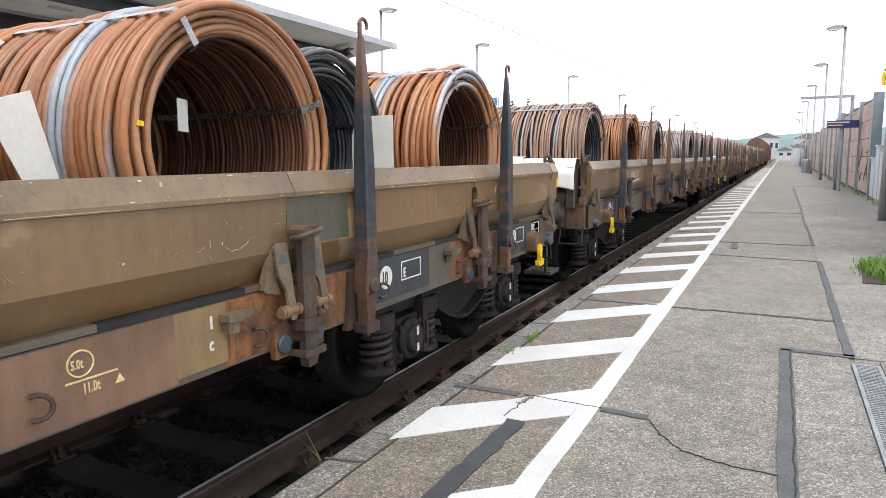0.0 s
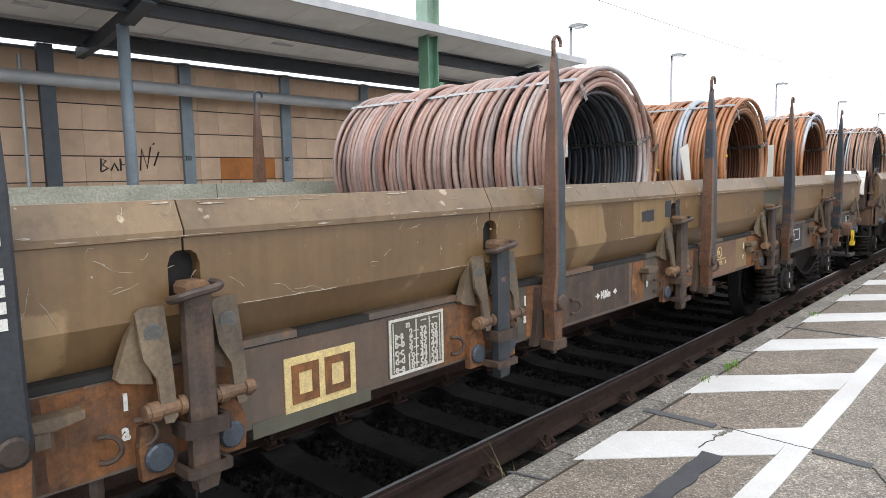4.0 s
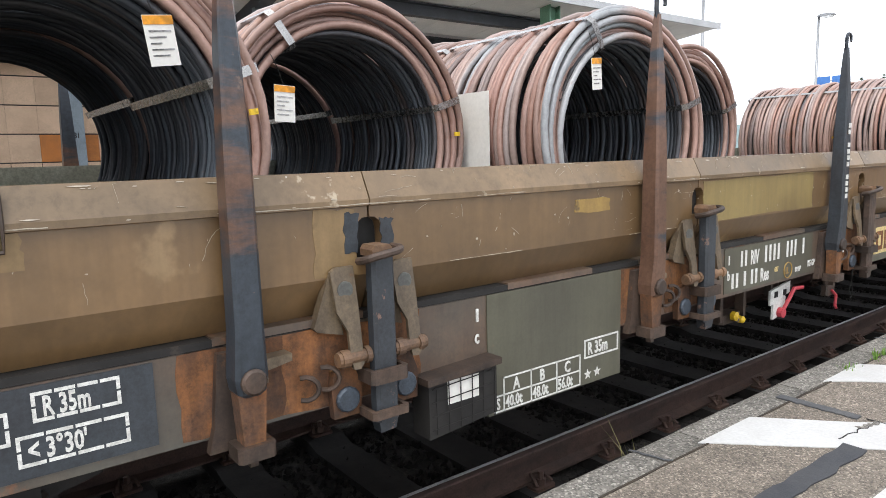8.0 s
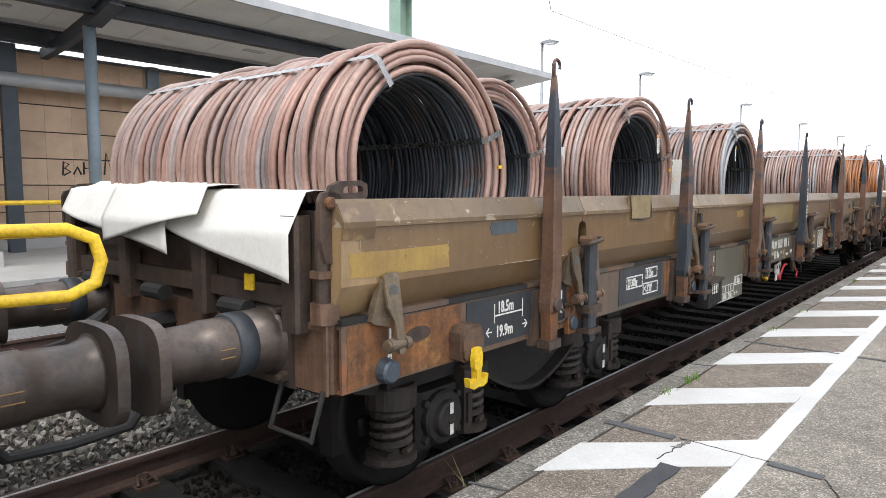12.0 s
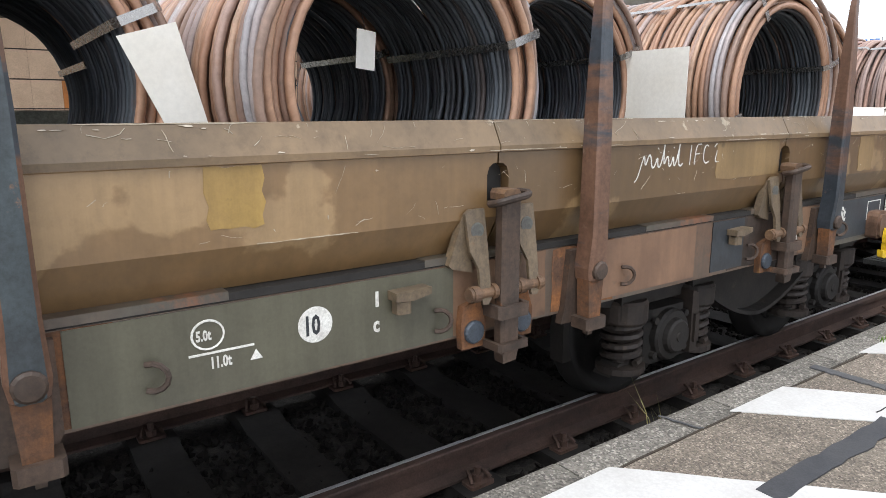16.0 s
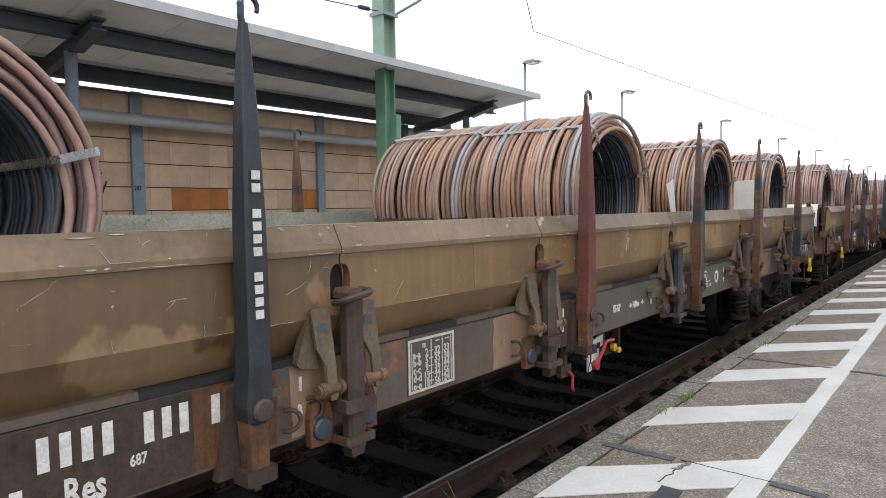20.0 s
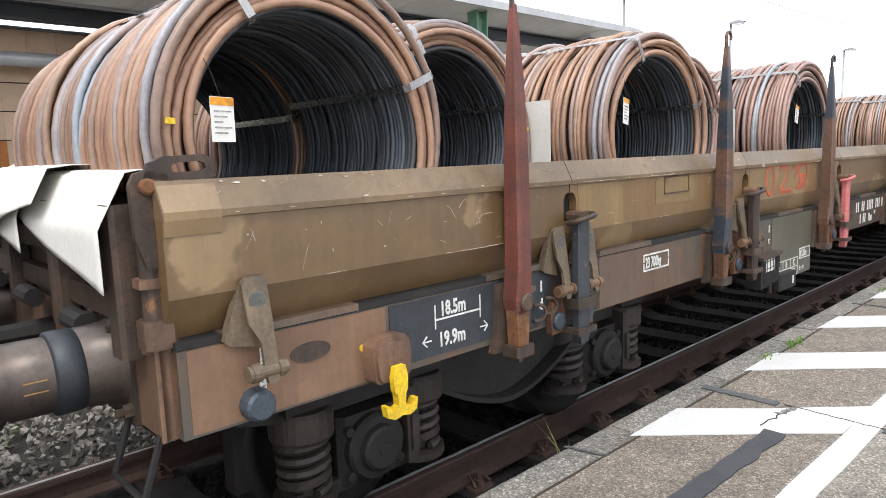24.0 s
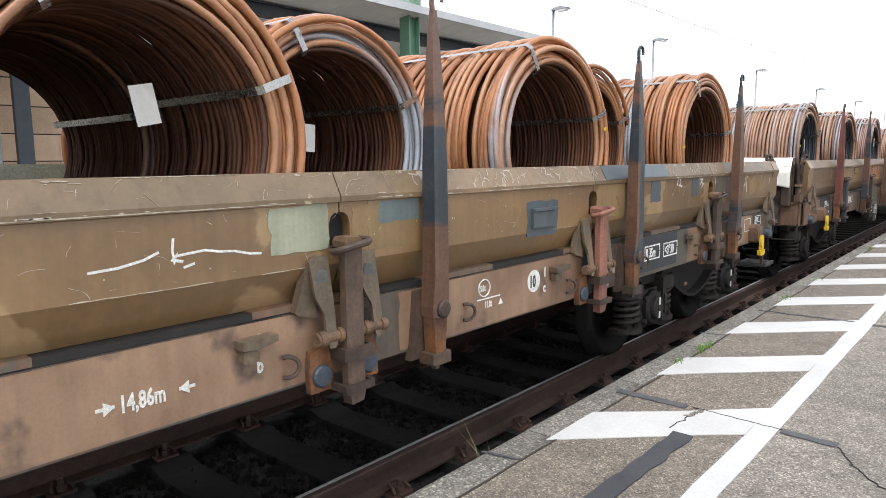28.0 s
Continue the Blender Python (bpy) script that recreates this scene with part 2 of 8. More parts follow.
M["inner_pale"] = material("pale_weathered_inner_side", (0.36, 0.36, 0.29), (0.24, 0.245, 0.19), 3, 60, 0.7, 0, 0.2, (0.14, 0.12, 0.08), (0.62, 0.7), 5, 0.1, (1, 0.5, 1), grain=0.3)
M["rubber"] = material("dark_rubber", (0.03, 0.03, 0.03), None, 6, 60, 0.8)
M["strap"] = material("steel_strap", (0.42, 0.41, 0.39), (0.30, 0.295, 0.29), 5, 60, 0.27, 0.9, 0.05, (0.16, 0.12, 0.095), (0.62, 0.7), 8, 0.1, grain=0.1)


def rod_material(name, tones, rough=0.4, band=None, spec=0.5, rust=(0.3, 0.14, 0.07)):
    return material(name, tones[0], tones[1], 2.2, 45, rough, 0.12, 0.06, rust, (0.6, 0.75), 2.2, 0.08, dirt=0.22, spec=spec,
                    island=[(i / len(tones), c) for i, c in enumerate(tones)], bump_dist=0.002, grain=0.12, band=band)


M["rod_pink"] = rod_material("rosy_brown_rod", [(0.090, 0.098, 0.112), (0.300, 0.245, 0.228), (0.429, 0.243, 0.182), (0.220, 0.127, 0.099), (0.462, 0.287, 0.220), (0.374, 0.414, 0.432), (0.341, 0.171, 0.115), (0.440, 0.319, 0.265), (0.154, 0.111, 0.099), (0.484, 0.298, 0.233), (0.396, 0.209, 0.154)], band=((0.352, 0.388, 0.406), 0.64))
M["rod_rust"] = rod_material("orange_rust_rod", [(0.43, 0.18, 0.07), (0.27, 0.105, 0.045), (0.46, 0.235, 0.115), (0.37, 0.14, 0.052), (0.44, 0.21, 0.1), (0.40, 0.17, 0.07), (0.23, 0.10, 0.05), (0.45, 0.25, 0.14)], band=((0.36, 0.43, 0.49), 0.585))
M["rod_mixed"] = rod_material("brown_grey_rod", [(0.420, 0.248, 0.158), (0.231, 0.129, 0.090), (0.441, 0.268, 0.180), (0.347, 0.398, 0.450), (0.378, 0.194, 0.113), (0.168, 0.129, 0.118), (0.441, 0.311, 0.225), (0.357, 0.204, 0.135), (0.420, 0.258, 0.169)], band=((0.336, 0.396, 0.441), 0.63))
M["rod_blue"] = rod_material("blue_black_mill_scale_rod", [(0.090, 0.099, 0.111), (0.054, 0.057, 0.063), (0.120, 0.129, 0.141), (0.102, 0.072, 0.060), (0.084, 0.099, 0.114), (0.060, 0.060, 0.063)], 0.38)
# inner turns: darker than the outer rods, the eye's shade put into the tones
M["rod_inner_rust"] = rod_material("shaded_rust_inner_rod", [(0.135, 0.052, 0.024), (0.075, 0.031, 0.018), (0.155, 0.062, 0.03), (0.066, 0.036, 0.026), (0.11, 0.045, 0.023)], 0.55, spec=0.3, rust=(0.17, 0.07, 0.03))
M["rod_inner_blue"] = rod_material("shaded_mill_scale_inner_rod", [(0.095, 0.115, 0.138), (0.040, 0.043, 0.049), (0.125, 0.148, 0.17), (0.085, 0.060, 0.050), (0.075, 0.093, 0.112), (0.042, 0.044, 0.049)], 0.5, spec=0.4, rust=(0.12, 0.065, 0.042))
M["tag_orange"] = material("orange_tag_print", (0.85, 0.35, 0.02), None, 6, 40, 0.6)


# ---- mesh helpers ----
class Shape:
    def __init__(self):
        self.v, self.f = [], []

    def add(self, verts, faces):
        n = len(self.v)
        self.v += [tuple(p) for p in verts]
        self.f += [tuple(i + n for i in f) for f in faces]
        return self

    def box(self, x0, x1, y0, y1, z0, z1, m=None, c=0.0):
        """A box, its upright edges cut by c."""
        c = min(c, (x1 - x0) * 0.45, (y1 - y0) * 0.45)
        if c > 0:
            ring = [(x0 + c, y0), (x1 - c, y0), (x1, y0 + c), (x1, y1 - c), (x1 - c, y1), (x0 + c, y1), (x0, y1 - c), (x0, y0 + c)]
        else:
            ring = [(x0, y0), (x1, y0), (x1, y1), (x0, y1)]
        k = len(ring)
        vs = [Vector((x, y, z0)) for x, y in ring] + [Vector((x, y, z1)) for x, y in ring]
        if m is not None:
            vs = [m @ p for p in vs]
        return self.add(vs, [tuple(range(k - 1, -1, -1)), tuple(range(k, 2 * k))] + [(i, (i + 1) % k, (i + 1) % k + k, i + k) for i in range(k)])

    def prism_y(self, profile, y0, y1):
        """A profile of (x, z), drawn along y."""
        k = len(profile)
        area = sum(profile[i][0] * profile[(i + 1) % k][1] - profile[(i + 1) % k][0] * profile[i][1] for i in range(k))
        p = profile if area < 0 else profile[::-1]
        vs = [(x, y0, z) for x, z in p] + [(x, y1, z) for x, z in p]
        return self.add(vs, [tuple(range(k - 1, -1, -1)), tuple(range(k, 2 * k))] + [(i, (i + 1) % k, (i + 1) % k + k, i + k) for i in range(k)])

    def prism_x(self, profile, x0, x1):
        """A profile of (y, z), drawn along x."""
        k = len(profile)
        area = sum(profile[i][0] * profile[(i + 1) % k][1] - profile[(i + 1) % k][0] * profile[i][1] for i in range(k))
        p = profile if area > 0 else profile[::-1]
        vs = [(x0, y, z) for y, z in p] + [(x1, y, z) for y, z in p]
        return self.add(vs, [tuple(range(k - 1, -1, -1)), tuple(range(k, 2 * k))] + [(i, (i + 1) % k, (i + 1) % k + k, i + k) for i in range(k)])

    def prism_z(self, outline, z0, z1):
        k = len(outline)
        area = sum(outline[i][0] * outline[(i + 1) % k][1] - outline[(i + 1) % k][0] * outline[i][1] for i in range(k))
        p = outline if area > 0 else outline[::-1]
        vs = [(x, y, z0) for x, y in p] + [(x, y, z1) for x, y in p]
        return self.add(vs, [tuple(range(k - 1, -1, -1)), tuple(range(k, 2 * k))] + [(i, (i + 1) % k, (i + 1) % k + k, i + k) for i in range(k)])

    def tube(self, points, r, n=8, closed=False):
        """A round bar along points; r is one radius or one for each point."""
        pts = [Vector(p) for p in points]
        k = len(pts)
        rs = r if isinstance(r, (list, tuple)) else [r] * k
        base = len(self.v)
        side = None
        for i, p in enumerate(pts):
            if closed:
                d = pts[(i + 1) % k] - pts[i - 1]
            else:
                d = pts[min(i + 1, k - 1)] - pts[max(i - 1, 0)]
            d.normalize()
            if side is None:
                side = d.orthogonal().normalized()
            side = (side - d * side.dot(d)).normalized()
            up = d.cross(side)
            for j in range(n):
                a = 2 * math.pi * j / n
                self.v.append(tuple(p + (side * math.cos(a) + up * math.sin(a)) * rs[i]))
        m = k if closed else k - 1
        for i in range(m):
            for j in range(n):
                a, b = base + i * n, base + ((i + 1) % k) * n
                self.f.append((a + j, a + (j + 1) % n, b + (j + 1) % n, b + j))
        if not closed:
            self.f.append(tuple(base + j for j in range(n - 1, -1, -1)))
            self.f.append(tuple(base + (k - 1) * n + j for j in range(n)))
        return self

    def lathe(self, centre, axis, profile, n=24):
        """Profile of (along, radius), turned about axis 'x', 'y' or 'z' through centre."""
        base, k = len(self.v), len(profile)
        ax = "xyz".index(axis)
        for s, r in profile:
            for j in range(n):
                a = 2 * math.pi * j / n
                p = [0, 0, 0]
                p[ax], p[(ax + 1) % 3], p[(ax + 2) % 3] = s, r * math.cos(a), r * math.sin(a)
                self.v.append(tuple(centre[i] + p[i] for i in range(3)))
        for i in range(k - 1):
            for j in range(n):
                a, b = base + i * n, base + (i + 1) * n
                self.f.append((a + j, a + (j + 1) % n, b + (j + 1) % n, b + j))
        self.f.append(tuple(base + j for j in range(n - 1, -1, -1)))
        self.f.append(tuple(base + (k - 1) * n + j for j in range(n)))
        return self

    def mesh(self, name, mat, smooth=False):
        me = bpy.data.meshes.new(name)
        me.from_pydata(self.v, [], self.f)
        me.materials.append(mat)
        if smooth:
            me.polygons.foreach_set("use_smooth", [True] * len(me.polygons))
        me.update()
        return me


def part(name, shape, mat, parent, label="", smooth=False):
    """A mesh under a thing or a part of it. shape: a Shape, or mesh data to share."""
    me = shape if isinstance(shape, bpy.types.Mesh) else shape.mesh(name, M[mat] if isinstance(mat, str) else mat, smooth)
    ob = new(name, me)
    ob.parent = parent
    if label:
        tagged(ob, label)
    return ob


def thing(name, label, category, group="", kind="", at=None):
    ob = new(name)
    ob.empty_display_size = 0.2
    if at is not None:
        ob.matrix_world = at
    return tagged(ob, label, category, group, kind)


def solid(name, shape, mat, label, category, group="", kind="", smooth=False):
    """A thing that is one mesh."""
    return tagged(new(name, shape.mesh(name, M[mat] if isinstance(mat, str) else mat, smooth)), label, category, group, kind)


FONTS = {}


def letters(text, size, mat, parent, x, y, z, face="+x", name="lettering", turn=0.0, narrow=0.8, label=""):
    """Painted writing on an upright face; y, z: its lower left corner as read from outside."""
    key = (text, size, mat, narrow)
    if key not in FONTS:
        cu = bpy.data.curves.new("text", "FONT")
        cu.body, cu.size, cu.extrude, cu.resolution_u, cu.offset = text, size, 0.0015, 2, size * 0.027
        ob = new("text", cu)
        dg = bpy.context.evaluated_depsgraph_get()
        me = bpy.data.meshes.new_from_object(ob.evaluated_get(dg))
        bpy.data.objects.remove(ob)
        me.transform(Matrix.Diagonal((narrow * 0.92, 1, 1, 1)))
        me.materials.clear()
        me.materials.append(M[mat])
        FONTS[key] = me
    ob = new(name, FONTS[key])
    ob.parent = parent
    ob.matrix_basis = pose(x, y, z, 90, 0, 90) @ pose(0, 0, 0, 0, 0, turn)
    if label:
        tagged(ob, label)
    return ob


def frame_lines(y0, y1, z0, z1, w, x, d=0.003):
    """A painted rectangle outline on the face at x."""
    s = Shape()
    for a, b, c, e in ((y0, y1, z0, z0 + w), (y0, y1, z1 - w, z1), (y0, y0 + w, z0 + w, z1 - w), (y1 - w, y1, z0 + w, z1 - w)):
        s.box(x, x + d, a, b, c, e)
    return s

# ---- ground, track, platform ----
# bed colour lowered to hold the shade under the wagons as well as dirt
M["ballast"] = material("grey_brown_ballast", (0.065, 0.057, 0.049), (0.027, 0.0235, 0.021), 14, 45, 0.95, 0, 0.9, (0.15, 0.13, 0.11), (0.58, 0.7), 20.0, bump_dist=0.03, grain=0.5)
M["stone"] = material("ballast_stone", (0.17, 0.15, 0.13), (0.09, 0.08, 0.07), 9, 50, 0.95, 0, 0.4, island=[(0.0, (0.1, 0.085, 0.07)), (0.4, (0.23, 0.205, 0.17)), (0.8, (0.4, 0.375, 0.335))])
# near-black for oil and for the wagons' shade, which is painted in
M["stone_dark"] = material("oily_shaded_ballast_stone", (0.02, 0.017, 0.015), (0.012, 0.0105, 0.01), 9, 50, 0.95, 0, 0.4, island=[(0.0, (0.008, 0.007, 0.0065)), (0.5, (0.016, 0.0135, 0.012)), (0.93, (0.036, 0.031, 0.028))])
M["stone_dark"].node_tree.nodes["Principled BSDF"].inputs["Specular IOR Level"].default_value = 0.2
# grime, and the train's shade painted into a very dark concrete
M["sleeper"] = material("grimy_shaded_sleeper", (0.034, 0.030, 0.027), (0.019, 0.017, 0.0155), 5, 80, 0.9, 0, 0.3, vary=0.25, dirt=0.4)
M["rail_side"] = material("rusty_rail", (0.12, 0.072, 0.056), (0.075, 0.05, 0.042), 6, 90, 0.75, 0.1, 0.2, (0.11, 0.06, 0.04), (0.6, 0.7), 3.0, stretch=(1, 0.3, 1), dirt=0.35)
# worn rail head; its sky reflection is painted in as a pale base
M["rail_top"] = material("pale_sheen_rail_head", (0.62, 0.62, 0.63), (0.5, 0.5, 0.51), 5, 90, 0.3, 0.4, 0.03, stretch=(3, 0.1, 1), grain=0.08)


def aggregate(name, base, other, pale, scale, bump=0.6):
    """Rolled asphalt: single chippings of many tones in a weathered binder, with broad stains."""
    m = bpy.data.materials.new(name)
    m.use_nodes = True
    nd, lk = m.node_tree.nodes, m.node_tree.links
    co = nd.new("ShaderNodeTexCoord").outputs["Object"]
    col = ramp(nd, lk, noise_tex(nd, lk, co, 0.8, 8, 0.7), [(0.36, other), (0.64, base)])
    mott = ramp(nd, lk, noise_tex(nd, lk, co, 9.0, 6, 0.7), [(0.36, (0.8,) * 3), (0.64, (1.14,) * 3)])
    col = mix(nd, lk, 1.0, col, mott, "MULTIPLY")
    v = nd.new("ShaderNodeTexVoronoi")
    v.inputs["Scale"].default_value = scale
    lk.new(co, v.inputs["Vector"])
    sep = nd.new("ShaderNodeSeparateColor")
    lk.new(v.outputs["Color"], sep.inputs[0])
    grit = ramp(nd, lk, sep.outputs[0], [(0.0, (0.42,) * 3), (0.3, (0.72,) * 3), (0.68, (0.95,) * 3), (0.86, (1.15,) * 3), (0.95, (1.8,) * 3)])
    col = mix(nd, lk, 1.0, col, grit, "MULTIPLY")
    worn = ramp(nd, lk, noise_tex(nd, lk, co, 2.3, 9, 0.75), [(0.56, (0, 0, 0)), (0.72, (0.55,) * 3)])
    col = mix(nd, lk, worn, col, pale)
    lk.new(col, nd["Principled BSDF"].inputs["Base Color"])
    nd["Principled BSDF"].inputs["Roughness"].default_value = 0.88
    bp = nd.new("ShaderNodeBump")
    bp.inputs["Strength"].default_value, bp.inputs["Distance"].default_value = bump, 0.006
    lk.new(v.outputs["Distance"], bp.inputs["Height"])
    bp.invert = True
    lk.new(bp.outputs[0], nd["Principled BSDF"].inputs["Normal"])
    return m


M["asphalt"] = aggregate("weathered_platform_asphalt", (0.285, 0.256, 0.214), (0.215, 0.192, 0.162), (0.265, 0.236, 0.197), 150)
M["asphalt_strip"] = aggregate("darker_edge_asphalt", (0.245, 0.207, 0.167), (0.180, 0.153, 0.122), (0.235, 0.207, 0.164), 150)
M["asphalt_new"] = aggregate("grey_coarse_asphalt", (0.300, 0.281, 0.246), (0.225, 0.209, 0.184), (0.280, 0.261, 0.230), 140)
M["kerb"] = aggregate("old_concrete_kerb", (0.255, 0.238, 0.208), (0.155, 0.144, 0.125), (0.2, 0.19, 0.15), 120, 0.7)
M["line"] = material("worn_white_line_paint", (0.6, 0.6, 0.585), (0.52, 0.51, 0.495), 2.0, 60, 0.7, 0, 0.2, (0.33, 0.31, 0.28), (0.68, 0.72), 26, grain=0.09)
M["tar"] = material("black_tar_seal", (0.075, 0.078, 0.084), (0.11, 0.11, 0.11), 5, 90, 0.75, 0, 0.35, grain=0.35)
M["grate"] = material("galvanised_grating", (0.36, 0.37, 0.38), (0.26, 0.27, 0.28), 6, 90, 0.5, 0.5, 0.1)
M["slab"] = material("buff_paving_slab", (0.36, 0.29, 0.235), (0.28, 0.23, 0.19), 2.0, 90, 0.9, 0, 0.3, vary=0.08, grain=0.3)
M["soil"] = material("dark_soil", (0.06, 0.045, 0.03), (0.04, 0.032, 0.024), 6, 60, 0.95, 0, 0.5)
M["grass"] = material("fresh_green_grass", (0.12, 0.25, 0.03), (0.07, 0.15, 0.02), 5, 40, 0.7, 0, 0.05, island=[(0.0, (0.07, 0.16, 0.018)), (0.5, (0.14, 0.28, 0.035)), (0.85, (0.22, 0.32, 0.06))])
M["dry_grass"] = material("straw_weed", (0.3, 0.27, 0.12), (0.16, 0.17, 0.06), 5, 40, 0.8)
M["far_ground"] = material("far_ground_gravel", (0.15, 0.135, 0.115), (0.09, 0.085, 0.07), 0.4, 30, 0.95, 0, 0.6, (0.08, 0.11, 0.04), (0.58, 0.68), 0.5)

TRACK_Y = (-45.0, 330.0)
s = Shape()
far, near_x = 3000.0, 1.30
s.add([(-far, -far, -0.32), (far, -far, -0.32), (far, far, -0.32), (-far, far, -0.32)], [(0, 1, 2, 3)])
ground = solid("ground", s, "far_ground", "flat gravel ground that reaches the horizon", "ground", kind="structure")

# Ballast bed as a gently uneven sheet.
s = Shape()
xs = [-7.0, -6.0, -5.2, -4.6, -3.9, -3.2, -2.7, -2.2, -1.8, -1.45, -1.1, -0.8, -0.4, 0.0, 0.4, 0.8, 1.1, 1.4, 1.75]
ys = [TRACK_Y[0] + i * 0.5 for i in range(0, 200)] + [60 + i * 6 for i in range(46)]
for y in ys:
    for x in xs:
        h = -0.245 + 0.015 * noise.noise((x * 3, y * 2.2, 0)) - (0.05 if -2.6 < x < -1.9 else 0)
        s.v.append((x, y, h))
n = len(xs)
for j in range(len(ys) - 1):
    for i in range(n - 1):
        s.f.append((j * n + i, j * n + i + 1, (j + 1) * n + i + 1, (j + 1) * n + i))
solid("ballast_bed", s, "ballast", "dirty crushed stone ballast bed, darkened for shade under the wagons", "ballast", kind="structure", smooth=True)


def stones(name, count, x0, x1, y0, y1, z, size, mat, seed):
    rnd = random.Random(seed)
    s = Shape()
    octa = [(1, 0, 0), (-1, 0, 0), (0, 1, 0), (0, -1, 0), (0, 0, 1), (0, 0, -1)]
    tri = [(0, 2, 4), (2, 1, 4), (1, 3, 4), (3, 0, 4), (2, 0, 5), (1, 2, 5), (3, 1, 5), (0, 3, 5)]
    for _ in range(count):
        a, r = rnd.uniform(0, 6.28), size * rnd.uniform(0.5, 1.25)
        c = Vector((rnd.uniform(x0, x1), rnd.uniform(y0, y1), z + rnd.uniform(-0.01, 0.025)))
        e = Euler((rnd.uniform(0, 3), rnd.uniform(0, 3), a)).to_matrix()
        k = (rnd.uniform(0.8, 1.3), rnd.uniform(0.6, 1.0), rnd.uniform(0.5, 0.9))
        s.add([c + e @ Vector((p[0] * k[0] * r, p[1] * k[1] * r, p[2] * k[2] * r)) + Vector((rnd.uniform(-.2, .2) * r,) * 3) for p in octa], tri)
    return solid(name, s, mat, "loose crushed ballast stones in the track bed", "ballast", kind="stuff")


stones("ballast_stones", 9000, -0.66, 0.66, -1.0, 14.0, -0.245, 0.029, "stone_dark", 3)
stones("ballast_stones", 14000, -4.6, -0.84, -2.0, 14.0, -0.185, 0.036, "stone", 4)
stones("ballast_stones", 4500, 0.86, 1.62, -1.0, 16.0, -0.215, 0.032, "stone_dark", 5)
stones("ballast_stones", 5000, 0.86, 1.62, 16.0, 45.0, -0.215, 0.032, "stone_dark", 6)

stones("ballast_stones", 140, 1.2, 1.58, -1.0, 16.0, -0.185, 0.02, "stone", 7)


def rail_profile(x):
    return [(x - 0.075, -0.165), (x - 0.075, -0.15), (x - 0.012, -0.13), (x - 0.010, -0.05), (x - 0.036, -0.04), (x - 0.036, -0.008), (x - 0.028, -0.001),
            (x + 0.028, -0.001), (x + 0.036, -0.008), (x + 0.036, -0.04), (x + 0.010, -0.05), (x + 0.012, -0.13), (x + 0.075, -0.15), (x + 0.075, -0.165)]


def track(cx, sleepers, group):
    for sx in (-0.753, 0.753):
        t = thing("rail", "rusty steel rail with a polished running surface", "rail", group)
        part("rail_body", Shape().prism_y(rail_profile(cx + sx), *TRACK_Y), "rail_side", t)
        part("running_surface", Shape().box(cx + sx - (0.03 if sx > 0 else -0.008), cx + sx + (-0.008 if sx > 0 else 0.03), *TRACK_Y, -0.001, 0.0015), "rail_top", t, "worn running surface, its sky sheen painted pale")
    prof = [(-1.3, -0.19), (-1.3, -0.335), (1.3, -0.335), (1.3, -0.19), (0.95, -0.167), (0.55, -0.167), (0.42, -0.2), (-0.42, -0.2), (-0.55, -0.167), (-0.95, -0.167)]
    me = None
    first = None
    for i in range(sleepers):
        y = -2.4 + i * 0.62
        if me is None:
            s = Shape().prism_y(prof, -0.13, 0.13)
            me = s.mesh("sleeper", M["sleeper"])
            clip = Shape().box(-0.05, 0.045, -0.075, 0.075, -0.17, -0.15, c=0.01)
            clip.tube([(-0.03, -0.06, -0.14), (0.0, -0.05, -0.115), (0.05, -0.03, -0.105), (0.05, 0.03, -0.105), (0.0, 0.05, -0.115), (-0.03, 0.06, -0.14)], 0.011, 5)
            clip.lathe((0, 0, 0), "z", [(-0.15, 0.03), (-0.115, 0.03), (-0.115, 0.018), (-0.075, 0.018)], 6)
            clip_me = clip.mesh("rail_clip", M["rail_side"])
        ob = tagged(new("sleeper", me), "dirty concrete sleeper under the rails, shade put into its colour", "sleeper", group + " sleepers")
        ob.matrix_world = pose(cx, y, 0)
        for a in (-0.753, 0.753):
            for b in (-0.13, 0.13):
                part("rail_clip", clip_me, None, ob).matrix_basis = pose(a + b, 0, 0, 0, 0, 0 if b < 0 else 180)


track(-0.03, 90, "main track")
track(-4.4, 40, "second track")

# Platform: body, kerb stones, asphalt fields.
PZ = 0.38
s = Shape()
s.prism_y([(1.78, -0.32), (1.78, PZ - 0.012), (40.0, PZ - 0.012), (40.0, -0.32)], -45, 330)
solid("platform", s, "asphalt", "long station platform of weathered asphalt", "platform", kind="structure")
pf = thing("platform_surface", "patched platform surface with painted lines and tar seams", "pavement", kind="structure")
rnd = random.Random(11)


def patch(name, outline, z, mat, label="", h=0.004):
    return part(name, Shape().prism_z(outline, z - h, z), mat, pf, label)


def wavy(x0, y0, x1, y1, w, n=14, amp=0.012, seed=0):
    """Outline of a hand-drawn band from one point to the other."""
    r = random.Random(seed)
    d = Vector((x1 - x0, y1 - y0)).normalized()
    q = Vector((-d.y, d.x))
    a, b = [], []
    for i in range(n + 1):
        p = Vector((x0, y0)).lerp(Vector((x1, y1)), i / n) + q * r.uniform(-amp, amp)
        k = w / 2 * r.uniform(0.9, 1.1)
        a.append(tuple(p + q * k))
        b.append(tuple(p - q * k))
    return a + b[::-1]


patch("edge_strip", [(1.79, -30), (2.455, -30), (2.455, 320), (1.79, 320)], PZ - 0.004, "asphalt_strip", "darker asphalt strip behind the kerb")
patch("walkway", [(2.455, -30), (3.5, -30), (3.5, 5.1), (3.85, 5.1), (3.87, 320), (2.455, 320)], PZ - 0.004, "asphalt", "weathered walkway asphalt")
